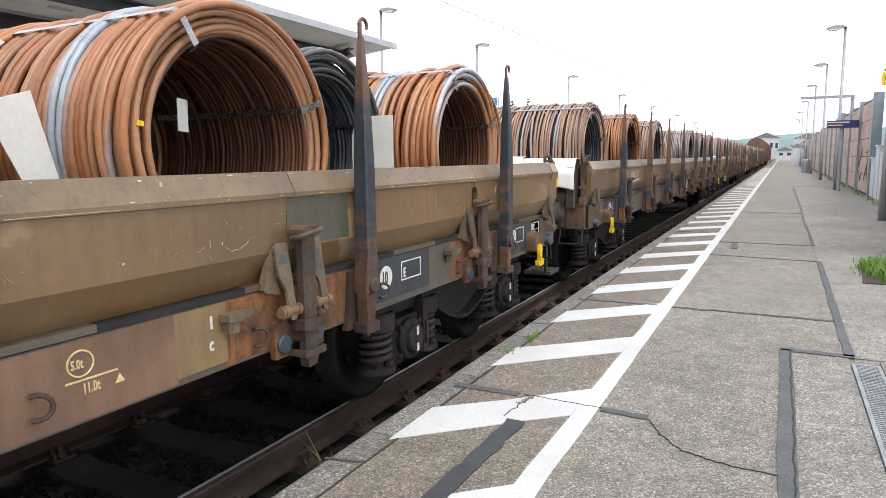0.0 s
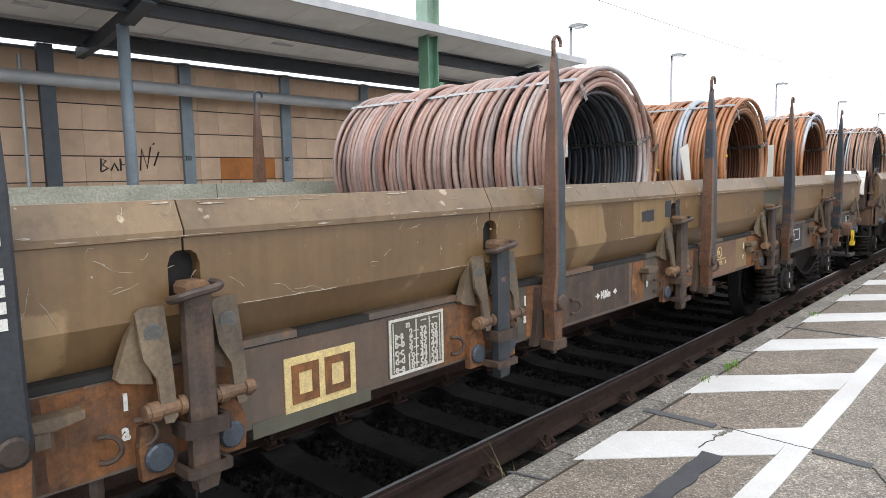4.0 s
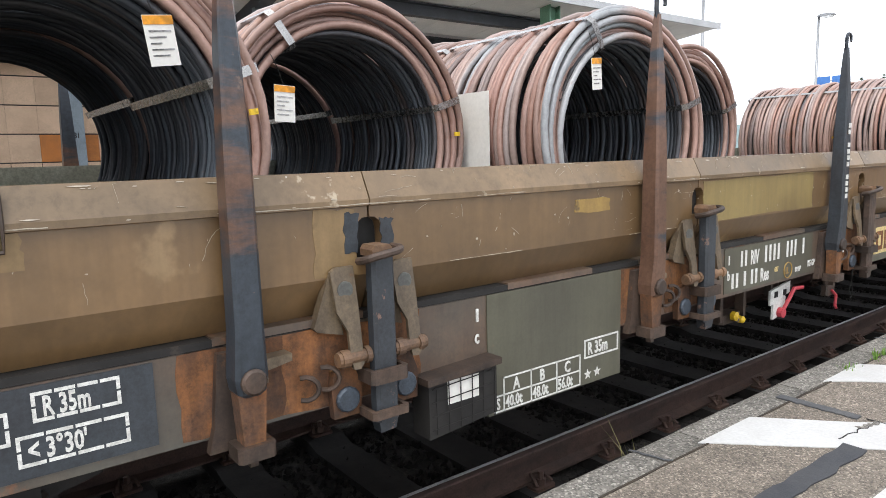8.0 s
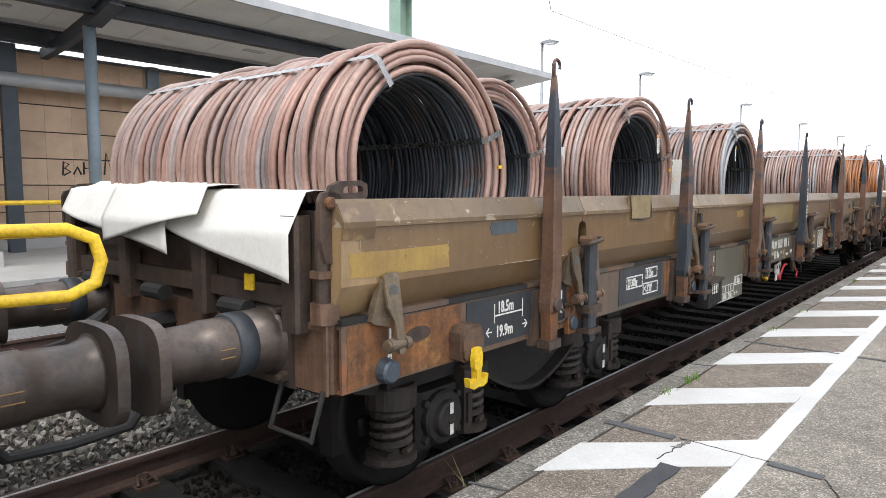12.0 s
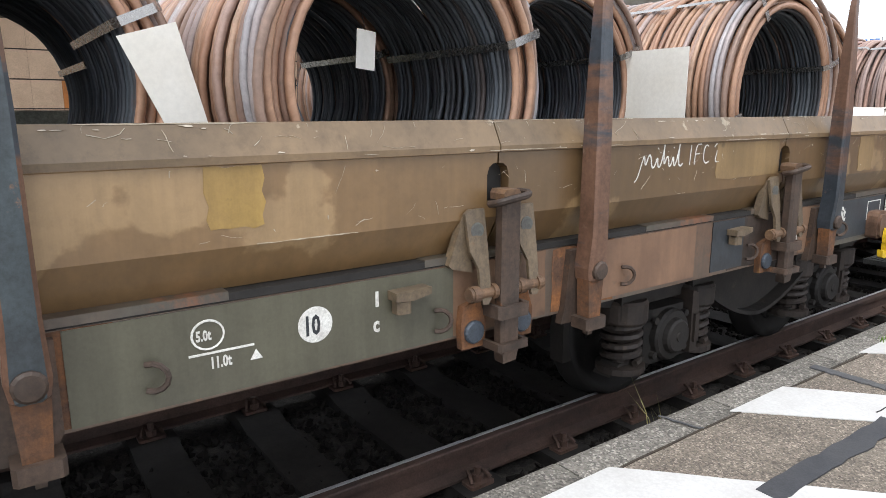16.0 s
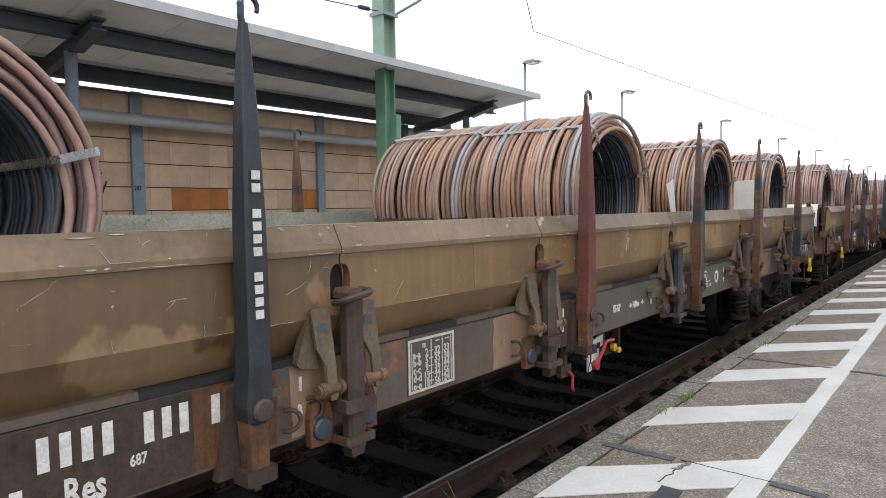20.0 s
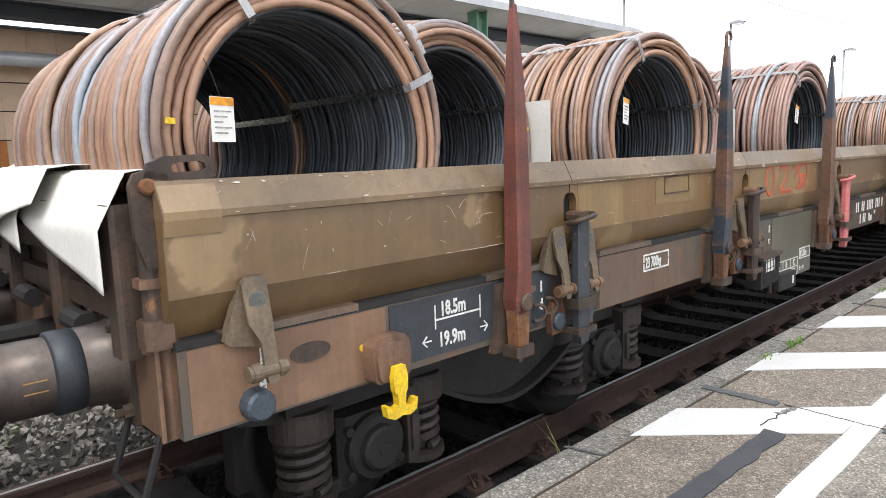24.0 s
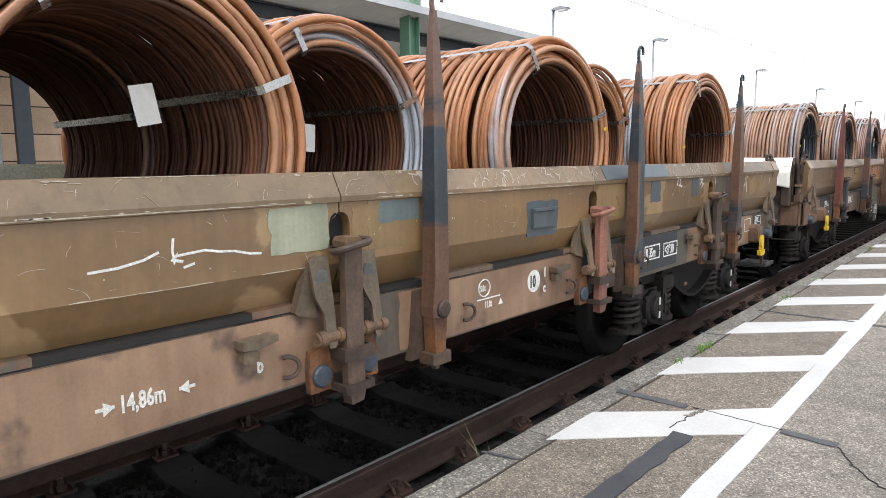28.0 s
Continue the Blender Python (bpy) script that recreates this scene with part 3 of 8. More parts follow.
patch("side_strip", [(3.5, -30), (3.86, -30), (3.86, 5.1), (3.5, 5.1)], PZ - 0.005, "asphalt_new", "grey coarse asphalt field")
patch("side_strip", [(3.87, 5.1), (5.6, 5.1), (5.6, 320), (3.87, 320)], PZ - 0.005, "asphalt_new", "grey coarse asphalt field")

KERB = Shape().prism_y([(1.60, 0.14), (1.60, PZ - 0.03), (1.615, PZ - 0.008), (1.64, PZ), (1.785, PZ), (1.785, 0.14)], 0.004, 0.996).mesh("kerb_stone", M["kerb"])
s = Shape().prism_y([(1.66, -0.32), (1.66, 0.14), (1.80, 0.14), (1.80, -0.32)], -45, 330)
kerb = thing("platform_edge", "weathered concrete kerb along the platform edge with moss in the joints", "kerb", kind="structure")
part("base_wall", s, "kerb", kerb)
for i in range(120):
    k = part("kerb_stone", KERB, None, kerb)
    k.matrix_basis = pose(rnd.uniform(-0.004, 0.004), -9.3 + i, rnd.uniform(-0.006, 0.0))
far_kerb = Shape()
for i in range(200):
    far_kerb.prism_y([(1.60, 0.14), (1.60, PZ - 0.03), (1.64, PZ), (1.785, PZ), (1.785, 0.14)], 110.7 + i * 1.0, 111.69 + i * 1.0)
    if i < 34:
        far_kerb.prism_y([(1.60, 0.14), (1.60, PZ - 0.03), (1.64, PZ), (1.785, PZ), (1.785, 0.14)], -43.3 + i, -42.31 + i)
tagged(part("kerb_stones", far_kerb, "kerb", kerb), kind="stuff")

# White safety line with slanted bars.
line = thing("safety_marking", "worn white platform safety line with slanted hatch bars", "road marking", kind="structure")
for i in range(40):
    y0 = -9.0 + i * 8.0
    part("line_piece", Shape().prism_z(wavy(2.528, y0, 2.528, y0 + 7.995, 0.112, 24, 0.004, i), PZ - 0.003, PZ + 0.002), "line", line)
for i in range(-8, 60):
    y = 2.65 + 1.272 * i
    r = random.Random(100 + i)
    j = lambda a=0.012: r.uniform(-a, a)
    bar = [(1.772 + j(0.006), y + j(0.006)), (1.90, y + 0.125 + j(0.006)), (2.1, y + 0.315 + j()), (2.3, y + 0.51 + j(0.006)), (2.475, y + 0.665 + j(0.006)), (2.475, y + 1.11 + j(0.006)), (2.3, y + 0.945 + j(0.006)), (2.1, y + 0.755 + j()), (1.92, y + 0.59 + j(0.006)), (1.772 + j(0.006), y + 0.455 + j(0.006))]
    part("hatch_bar", Shape().prism_z(bar, PZ - 0.003, PZ + 0.0015), "line", line)

# Tar seams, cracks and repairs.
seams = [(3.49, -3.0, 3.49, 5.12, 0.075), (3.46, 5.115, 3.9, 5.11, 0.07), (3.87, 5.1, 3.885, 9.6, 0.06), (2.58, 6.19, 3.85, 6.16, 0.035), (1.72, 6.2, 2.45, 6.2, 0.03),
         (2.58, 9.75, 3.88, 9.6, 0.035), (2.58, 11.27, 3.86, 11.25, 0.03), (2.82, 11.2, 2.84, 10.5, 0.09), (3.87, 11.25, 3.89, 32.0, 0.035), (2.58, 17.5, 3.87, 17.4, 0.02),
         (1.72, 3.50, 2.12, 3.5, 0.06), (2.6, 3.47, 2.84, 3.45, 0.055), (1.8, 12.6, 2.45, 12.6, 0.03), (3.87, 32.0, 5.4, 32.0, 0.04),
         (1.8, 1.2, 2.4, 1.1, 0.03)]
for i, (x0, y0, x1, y1, w) in enumerate(seams):
    patch("tar_seam", wavy(x0, y0, x1, y1, w, 10 if w > 0.08 else 18, min(0.012, w * 0.07) if w > 0.05 else w * 0.4 + 0.004, i), PZ + 0.0035, "tar", "", 0.007)
M["tar_dark"] = material("fresh_black_tar", (0.04, 0.042, 0.048), (0.055, 0.056, 0.06), 5, 90, 0.65, 0, 0.3, grain=0.3)
patch("tar_seam", wavy(2.225, 2.13, 2.245, 3.13, 0.092, 16, 0.006, 41), PZ + 0.0035, "tar_dark", "broad black tar repair", 0.007)
M["crack"] = material("dark_open_crack", (0.03, 0.028, 0.026), (0.045, 0.042, 0.038), 6, 90, 0.9)
patch("crack", wavy(2.15, 3.51, 2.6, 3.48, 0.005, 16, 0.006, 97), PZ + 0.0035, "crack")
patch("crack", wavy(2.16, 3.16, 2.2, 3.5, 0.006, 12, 0.012, 98), PZ + 0.0035, "crack")
line_pts = [(2.85, 3.44), (2.93, 3.27), (3.05, 3.12), (3.22, 3.06), (3.46, 3.03)]
for i, (p, q) in enumerate(zip(line_pts, line_pts[1:])):
    patch("crack", wavy(*p, *q, 0.0045, 10, 0.008, 90 + i), PZ + 0.001, "crack")
patch("crack", wavy(3.515, -3.0, 3.515, 5.1, 0.010, 120, 0.006, 95), PZ + 0.0045, "crack")
patch("crack", wavy(2.6, 6.19, 3.8, 6.165, 0.008, 30, 0.006, 96), PZ + 0.0045, "crack")
patch("crack_repair", wavy(2.17, 3.36, 2.2, 3.5, 0.025, 8, 0.012, 77), PZ + 0.0045, "kerb", "crumbled break across a hatch bar")
for i, y in enumerate((0.6, 2.35, 5.1, 8.9, 14.0)):
    patch("kerb_crack", wavy(1.61, y, 1.8, y + 0.05, 0.012, 6, 0.01, 60 + i), PZ + 0.002, "tar")
patch("joint_dirt", wavy(1.797, -5, 1.797, 60, 0.009, 400, 0.005, 5), PZ + 0.0005, "soil", "mossy joint behind the kerb stones")

# Drain grating.
drain = thing("drain_grating", "long galvanised drain grating set in the platform", "grating")
part("frame", Shape().box(3.865, 3.885, -3.0, 4.92, PZ - 0.02, PZ + 0.006).box(4.005, 4.025, -3.0, 4.92, PZ - 0.02, PZ + 0.006).box(3.885, 4.005, 4.9, 4.92, PZ - 0.02, PZ + 0.006), "grate", drain)
s = Shape()
for i in range(250):
    s.box(3.885, 4.005, 4.875 - i * 0.03, 4.887 - i * 0.03, PZ - 0.018, PZ + 0.004)
for k in range(5):
    s.box(3.9 + k * 0.022, 3.903 + k * 0.022, -2.6, 4.9, PZ - 0.018, PZ + 0.003)
tagged(part("grating_bar", s, "grate", drain), kind="stuff")
# near-black sheet in place of the shade down in the drain
part("channel", Shape().box(3.886, 4.004, -3, 4.9, PZ - 0.019, PZ - 0.010), "hole", drain)

# Paving slabs beside the drain.
paving = thing("paving", "buff concrete paving slabs beside the drain", "paving", kind="structure")
part("edging", Shape().prism_z([(4.03, -3.0), (4.13, -3.0), (4.13, 4.93), (4.43, 5.5), (4.37, 5.58), (4.03, 5.0)], PZ - 0.02, PZ + 0.008), "kerb", paving, "concrete edging strip")
me = Shape().box(0.005, 0.495, 0.005, 0.495, PZ - 0.02, PZ + 0.004, c=0.006).mesh("slab", M["slab"])
for i in range(4):
    for j in range(17):
        x, y = 4.14 + i * 0.5, -3.5 + j * 0.5
        if y + 0.5 > 4.95 + (i + 0.3) * 0.6 + 0.1:
            continue
        part("slab", me, None, paving).matrix_basis = pose(x, y, rnd.uniform(-0.002, 0.002))


def blades(name, count, place, h, mat, seed, label, w=0.006, kind="stuff"):
    r = random.Random(seed)
    s = Shape()
    for _ in range(count):
        x, y, z = place(r)
        a, l, hh = r.uniform(0, 6.28), r.uniform(0.2, 0.8), h * r.uniform(0.4, 1.2)
        d, q = Vector((math.cos(a), math.sin(a), 0)), Vector((-math.sin(a), math.cos(a), 0)) * w
        p0, p1, p2 = Vector((x, y, z)), Vector((x, y, z + hh * 0.6)) + d * hh * l * 0.3, Vector((x, y, z + hh)) + d * hh * l
        s.add([p0 - q, p0 + q, p1 + q * 0.7, p1 - q * 0.7, p2], [(0, 1, 2, 3), (3, 2, 4)])
    return solid(name, s, mat, label, "grass", kind=kind)


bed = thing("planting_bed", "small patch of bare soil in the asphalt", "soil", kind="structure")
part("soil", Shape().prism_z([(4.22, 8.15), (4.75, 8.1), (5.2, 8.5), (5.3, 9.6), (4.85, 10.1), (4.35, 9.75)], PZ - 0.03, PZ + 0.006), "soil", bed)
blades("grass_clump", 2600, lambda r: (4.55 + r.gauss(0, 0.11), 9.0 + r.gauss(0, 0.35), PZ), 0.1, "grass", 21, "fresh green grass growing in a gap of the platform")
blades("wall_weeds", 700, lambda r: (r.uniform(5.65, 5.9), 12 + abs(r.gauss(0, 22)), PZ - 0.01), 0.12, "grass", 22, "green weeds along the foot of the wall")
blades("kerb_weeds", 150, lambda r: (1.79 + r.gauss(0, 0.02), r.choice((4.72, 4.65, 4.3, 6.9, 8.1, 11.4, 4.75)) + r.gauss(0, 0.06), PZ - 0.004), 0.035, "grass", 23, "small green weeds in the kerb joint", 0.004)
blades("track_weed", 16, lambda r: (1.22 + r.gauss(0, 0.015), 2.93 + r.gauss(0, 0.03), -0.18), 0.34, "dry_grass", 24, "dry stalks of weed beside the rail", 0.004)
blades("track_weeds", 500, lambda r: (r.uniform(-3.6, -1.7), r.uniform(-1, 14), -0.18), 0.1, "grass", 25, "thin weeds in the ballast beyond the track", 0.004)

# ---- freight wagons ----
HALF = 9.25
BUCKLES = [-7.19, -5.05, -2.95, -0.79, 0.79, 2.95, 5.05, 7.17]
STAKES = [-7.68, -5.55, -3.48, -1.26, 1.27, 3.46, 5.53, 7.66]
side_profile = [(1.285, 1.165), (1.362, 1.305), (1.362, 1.548), (1.374, 1.556), (1.374, 1.572), (1.325, 1.668), (1.265, 1.668), (1.255, 1.17)]


def mirrored(profile):
    return [(-x, z) for x, z in profile]


def bent(points, r, n=8):
    return Shape().tube(points, r, n)


def arc(cx, cz, r, a0, a1, n=10):
    return [(cx + r * math.cos(radians(a0 + (a1 - a0) * i / n)), cz + r * math.sin(radians(a0 + (a1 - a0) * i / n))) for i in range(n + 1)]


def drop_side(y0, y1, sign):
    """One board: folded sheet with a slanted foot; its ends are notched where a latch passes."""
    s = Shape()
    a, b = y0 + 0.004, y1 - 0.004
    c = a + 0.05 if y0 > -HALF + 0.01 else a
    d = b - 0.05 if y1 < HALF - 0.01 else b
    low = [(a, 1.316, 1.51), (a + 0.022, 1.316, 1.508), (a + 0.04, 1.316, 1.494), (c, 1.316, 1.465)]
    high = [(d, 1.316, 1.465), (b - 0.04, 1.316, 1.494), (b - 0.022, 1.316, 1.508), (b, 1.316, 1.51)]
    sections = (low if c > a else []) + [(c, 1.362, 1.465), (d, 1.362, 1.465)] + (high if d < b else [])
    for y, xr, zt in sections:
        for x, z in ((1.285, 1.165), (1.362, 1.305), (1.362, 1.36), (xr, 1.36), (xr, zt), (1.362, zt), (1.362, 1.548), (1.374, 1.556), (1.255, 1.556), (1.255, 1.17)):
            s.v.append((sign * x, y, z))
    k = 10
    for i in range(len(sections) - 1):
        for j in range(k):
            f = (i * k + j, (i + 1) * k + j, (i + 1) * k + (j + 1) % k, i * k + (j + 1) % k)
            s.f.append(f[::-1] if sign > 0 else f)
    ends = (tuple(range(k)), tuple(range(len(s.v) - k, len(s.v)))[::-1])
    s.f += [e if sign > 0 else e[::-1] for e in ends]
    return s


def drop_cap(y0, y1, sign):
    p = [(1.376, 1.552), (1.376, 1.574), (1.327, 1.670), (1.263, 1.670), (1.253, 1.557)]
    if sign < 0:
        p = mirrored(p)
    return Shape().prism_y(p, y0 + 0.003, y1 - 0.003)


SHARED = {}


def shared(key, make, mat, smooth=False):
    if key not in SHARED:
        SHARED[key] = make().mesh(key[0] if isinstance(key, tuple) else key, M[mat], smooth)
    return SHARED[key]


def stake_shape():
    """Tapered steel stake, broad and rounded at its pin."""
    s = Shape()
    rings = [(0.985, 0.03, 1.375, 1.45), (1.0, 0.046, 1.375, 1.462), (1.05, 0.054, 1.375, 1.468), (1.12, 0.050, 1.38, 1.472), (1.2, 0.046, 1.385, 1.476), (1.7, 0.043, 1.39, 1.472), (2.05, 0.032, 1.40, 1.46), (2.28, 0.019, 1.41, 1.445), (2.36, 0.012, 1.415, 1.44)]
    base = len(s.v)
    for z, w, x0, x1 in rings:
        c = w * 0.25
        s.v += [(x0, -w, z), (x1 - c, -w, z), (x1, -w + c, z), (x1, w - c, z), (x1 - c, w, z), (x0, w, z)]
    for i in range(len(rings) - 1):
        for j in range(6):
            a, b = base + i * 6, base + (i + 1) * 6
            s.f.append((a + j, a + (j + 1) % 6, b + (j + 1) % 6, b + j))
    s.f.append(tuple(base + j for j in range(5, -1, -1)))
    s.f.append(tuple(base + (len(rings) - 1) * 6 + j for j in range(6)))
    return s


def stake_eye():
    pts = [(1.428, 0.0, 2.33), (1.428, -0.010, 2.385)] + [(1.428, y, z) for y, z in arc(0.024, 2.42, 0.034, 195, -25, 10)]
    return Shape().tube(pts, [0.012] * 4 + [0.010] * 6 + [0.009] * 3, 6)


def stake_foot():
    s = Shape().box(1.365, 1.472, -0.062, 0.062, 0.782, 0.832, c=0.012)
    s.box(1.40, 1.43, -0.014, 0.014, 0.748, 0.785)
    return s


def stake_neck():
    return Shape().prism_x([(-0.036, 0.83), (0.034, 0.83), (0.046, 1.0), (0.03, 1.04), (-0.03, 1.04), (-0.046, 1.0)], 1.385, 1.452)


def stake_bracket():
    return Shape().prism_x([(-0.12, 0.80), (0.04, 0.80), (0.07, 0.86), (0.07, 1.12), (-0.075, 1.12), (-0.10, 0.88)], 1.335, 1.372)


def latch_post():
    s = Shape().box(1.395, 1.455, -0.046, 0.046, 0.775, 1.375, c=0.012)
    s.prism_x([(-0.034, 0.735), (0.03, 0.74), (0.04, 0.776), (-0.04, 0.776)], 1.398, 1.45)
    return s


def latch_head():
    return Shape().prism_x([(-0.04, 1.376), (0.04, 1.376), (0.042, 1.40), (0.03, 1.416), (-0.03, 1.416), (-0.042, 1.40)], 1.365, 1.45)


def latch_ring():
    pts = [(1.40, -0.07, 1.36), (1.455, -0.075, 1.37), (1.485, -0.04, 1.385), (1.488, 0.04, 1.395), (1.458, 0.075, 1.40), (1.40, 0.07, 1.40)]
    return Shape().tube(bend_round(pts), 0.014, 8)


def bend_round(pts):
    """The same way with its corners cut twice."""
    for _ in range(2):
        out = [pts[0]]
        for p, q in zip(pts, pts[1:]):
            p, q = Vector(p), Vector(q)
            out += [tuple(p.lerp(q, 0.25)), tuple(p.lerp(q, 0.75))]
        pts = out + [pts[-1]]
    return pts


def latch_guide(z, h):
    """A bent strap round the latch post."""
    return Shape().prism_z([(1.34, -0.078), (1.466, -0.078), (1.478, -0.066), (1.478, 0.066), (1.466, 0.078), (1.34, 0.078), (1.34, 0.06), (1.458, 0.06), (1.458, -0.06), (1.34, -0.06)], z, z + h)


def hinge_arm():
    """A bent flat arm with a gusset behind its outer edge; it leans out to the hinge pin."""
    s = Shape()
    s.prism_x([(-0.05, 1.33), (-0.03, 1.345), (0.04, 1.345), (0.046, 1.2), (0.046, 1.09), (0.046, 1.0), (0.03, 0.982), (0.004, 0.985), (-0.004, 1.03), (-0.004, 1.12), (-0.04, 1.19)], 1.37, 1.385)
    s.v = [(x + max(0.0, 1.33 - z) * 0.13, y, z) for x, y, z in s.v]
    fin = Shape().prism_x([(-0.047, 1.325), (-0.038, 1.325), (-0.002, 1.1), (-0.10, 1.125), (-0.115, 1.14)], 1.335, 1.372)
    s.add(fin.v, fin.f)
    return s


def hinge_pin():
    return Shape().lathe((1.41, 0, 1.025), "y", [(-0.062, 0.016), (-0.062, 0.026), (-0.05, 0.028), (-0.05, 0.032), (-0.018, 0.032), (-0.018, 0.024), (0.046, 0.024), (0.046, 0.031), (0.066, 0.031), (0.066, 0.026), (0.082, 0.025), (0.082, 0.012)], 14)


def base_plate():
    return Shape().prism_x([(-0.055, 0.80), (0.055, 0.80), (0.06, 0.91), (0.03, 0.99), (-0.05, 0.97), (-0.06, 0.9)], 1.342, 1.375)


def round_bolt():
    return Shape().lathe((0, 0, 0), "x", [(1.37, 0.047), (1.385, 0.047), (1.392, 0.04), (1.394, 0.0001)], 14)


def tie_ring():
    pts = [(1.35, a, b) for a, b in arc(0, 0.965, 0.042, 110, -110, 8)]
    pts = [(1.355 + 0.03 * math.sin(math.pi * i / 8), p[1], p[2]) for i, p in enumerate(pts)]
    return Shape().tube(pts, 0.009, 6)


def stop_block():
    s = Shape().prism_x([(-0.07, 1.05), (0.0, 1.045), (0.08, 1.06), (0.08, 1.085), (-0.07, 1.082)], 1.345, 1.405)
    s.box(1.345, 1.40, -0.06, 0.0, 1.0, 1.045, c=0.01)
    return s


def buffer_parts(w, sx, end):
    """A buffer at one corner, pointing outwards along end (+1 or -1)."""
    m = 1 if end > 0 else -1
    c = (sx * 0.875, m * HALF, 1.03)
    b = part("buffer", shared(("buffer", end), lambda: Shape().lathe((0, 0, 0), "y", [(m * a, r) for a, r in [(0.0, 0.17), (0.03, 0.17), (0.035, 0.155), (0.05, 0.148), (0.15, 0.142), (0.155, 0.132), (0.22, 0.13), (0.37, 0.13), (0.375, 0.122), (0.54, 0.12), (0.585, 0.135), (0.6, 0.15)]], 40), "buffer", True), "buffer", w)
    b.matrix_basis = pose(*c)
    head = part("buffer_head", shared(("buffer_head", end), lambda: Shape().prism_y([(x, z) for x, z in [(0.225 * math.copysign(abs(math.cos(i * math.pi / 24)) ** 0.55, math.cos(i * math.pi / 24)), 0.185 * math.copysign(abs(math.sin(i * math.pi / 24)) ** 0.55, math.sin(i * math.pi / 24))) for i in range(48)]], min(m * 0.6, m * 0.645), max(m * 0.6, m * 0.645)), "buffer"), "buffer", b, "worn oval buffer plate")
    flange = part("flange", shared(("flange", end), lambda: Shape().box(-0.2, 0.2, min(m * 0.0, m * 0.03), max(m * 0.0, m * 0.03), -0.2, 0.2, c=0.0), "brown"), "brown", b)
    part("collar", shared(("collar", end), lambda: Shape().lathe((0, 0, 0), "y", [(m * 0.15, 0.137), (m * 0.16, 0.145), (m * 0.235, 0.145), (m * 0.245, 0.131)], 40), "slate", True), "slate", b, "blue-black greasy collar")
    part("data_mark", shared(("data_mark", end), lambda: Shape().box(0.1303, 0.1318, min(m * 0.27, m * 0.34), max(m * 0.27, m * 0.34), -0.02, -0.016).box(0.1303, 0.1318, min(m * 0.27, m * 0.34), max(m * 0.27, m * 0.34), 0.016, 0.02), "ochre_mark"), None, b)
    for a in (-0.15, 0.15):
        for k in (-0.15, 0.15):
            bolt = part("bolt", shared(("buffer_bolt", end), lambda: Shape().lathe((0, 0, 0), "y", [(m * 0.03, 0.026), (m * 0.06, 0.026), (m * 0.06, 0.015), (m * 0.085, 0.015)], 6), "brown"), "brown", b)
            bolt.matrix_basis = pose(a, 0, k)


def spring_shape():
    pts = []
    turns, n = 4.5, 72
    for i in range(n + 1):
        a = 2 * math.pi * turns * i / n
        pts.append((0.098 * math.cos(a), 0.098 * math.sin(a), 0.365 + 0.23 * i / n))
    s = Shape().tube(pts, 0.02, 6)
    s.lathe((0, 0, 0), "z", [(0.31, 0.06), (0.31, 0.135), (0.345, 0.135), (0.345, 0.06)], 16)
    s.lathe((0, 0, 0), "z", [(0.34, 0.06), (0.6, 0.06)], 10)
    return s


def spring_housing():
    return Shape().lathe((0, 0, 0), "z", [(0.59, 0.08), (0.585, 0.128), (0.60, 0.136), (0.70, 0.136), (0.715, 0.125), (0.718, 0.0001)], 18)


def wheelset_shape():
    s = Shape()
    for m in (-1, 1):
        prof = [(0.675, 0.1), (0.675, 0.44), (0.68, 0.487), (0.70, 0.487), (0.71, 0.462), (0.80, 0.458), (0.81, 0.44), (0.805, 0.40), (0.77, 0.385), (0.75, 0.2), (0.80, 0.17), (0.81, 0.1)]
        s.lathe((0, 0, 0), "x", [(m * a, r) for a, r in prof], 32)
    s.lathe((0, 0, 0), "x", [(-1.0, 0.065), (-0.8, 0.075), (0.8, 0.075), (1.0, 0.065)], 14)
    # web openings so that the turning shows
    for m in (-1, 1):
        for i in range(6):
            a = i * math.pi / 3
            s.box(m * 0.80 - 0.012, m * 0.80 + 0.012, -0.03, 0.03, -0.05, 0.05, pose(0, 0.28 * math.cos(a), 0.28 * math.sin(a), math.degrees(a)))
    return s


WHEELS = []


def bogie(w, y, turning):
    b = part("bogie", shared("bogie_frame", lambda: bogie_frame(), "bogie"), "bogie", w, "sooty brown bogie with coil springs, darkened for shade")
    b.matrix_basis = pose(0, y, 0)
    for dy in (-0.9, 0.9):
        ws = part("wheelset", shared("wheelset", wheelset_shape, "dark", True), "dark", b)
        ws.matrix_basis = pose(0, dy, 0.46)
        if turning:
            WHEELS.append((ws, dy))
        for m in (-1, 1):
            ax = part("axle_box", shared(("axle_box", m), lambda: axle_box(m), "bogie"), None, b, "round-capped axle box")
            ax.matrix_basis = pose(0, dy, 0)
            if m > 0:
                mk = part("white_mark", shared("white_mark", lambda: Shape().box(1.206, 1.209, -0.014, 0.014, 0.385, 0.445).box(1.206, 1.209, -0.014, 0.014, 0.5, 0.56), "white"), None, b, "white paint marks on the axle box")
                mk.matrix_basis = pose(0, dy, 0)
                part("rubbing_plate", shared("rubbing_plate", rubbing_plate, "spring"), None, b).matrix_basis = pose(0, dy, 0)
            for k in (-0.31, 0.31):
                sp = part("spring", shared("spring", spring_shape, "spring"), None, b, "heavy coil spring")
                sp.matrix_basis = pose(m * 1.05, dy + k, 0)
                if m > 0:
                    part("spring_housing", shared("spring_housing", spring_housing, "spring"), None, b, "half-round spring housing").matrix_basis = pose(1.05, dy + k, 0)
    part("belly_flange", shared("belly_flange", belly_flange, "bogie"), None, b, "curved lower flange of the bogie side")
    return b


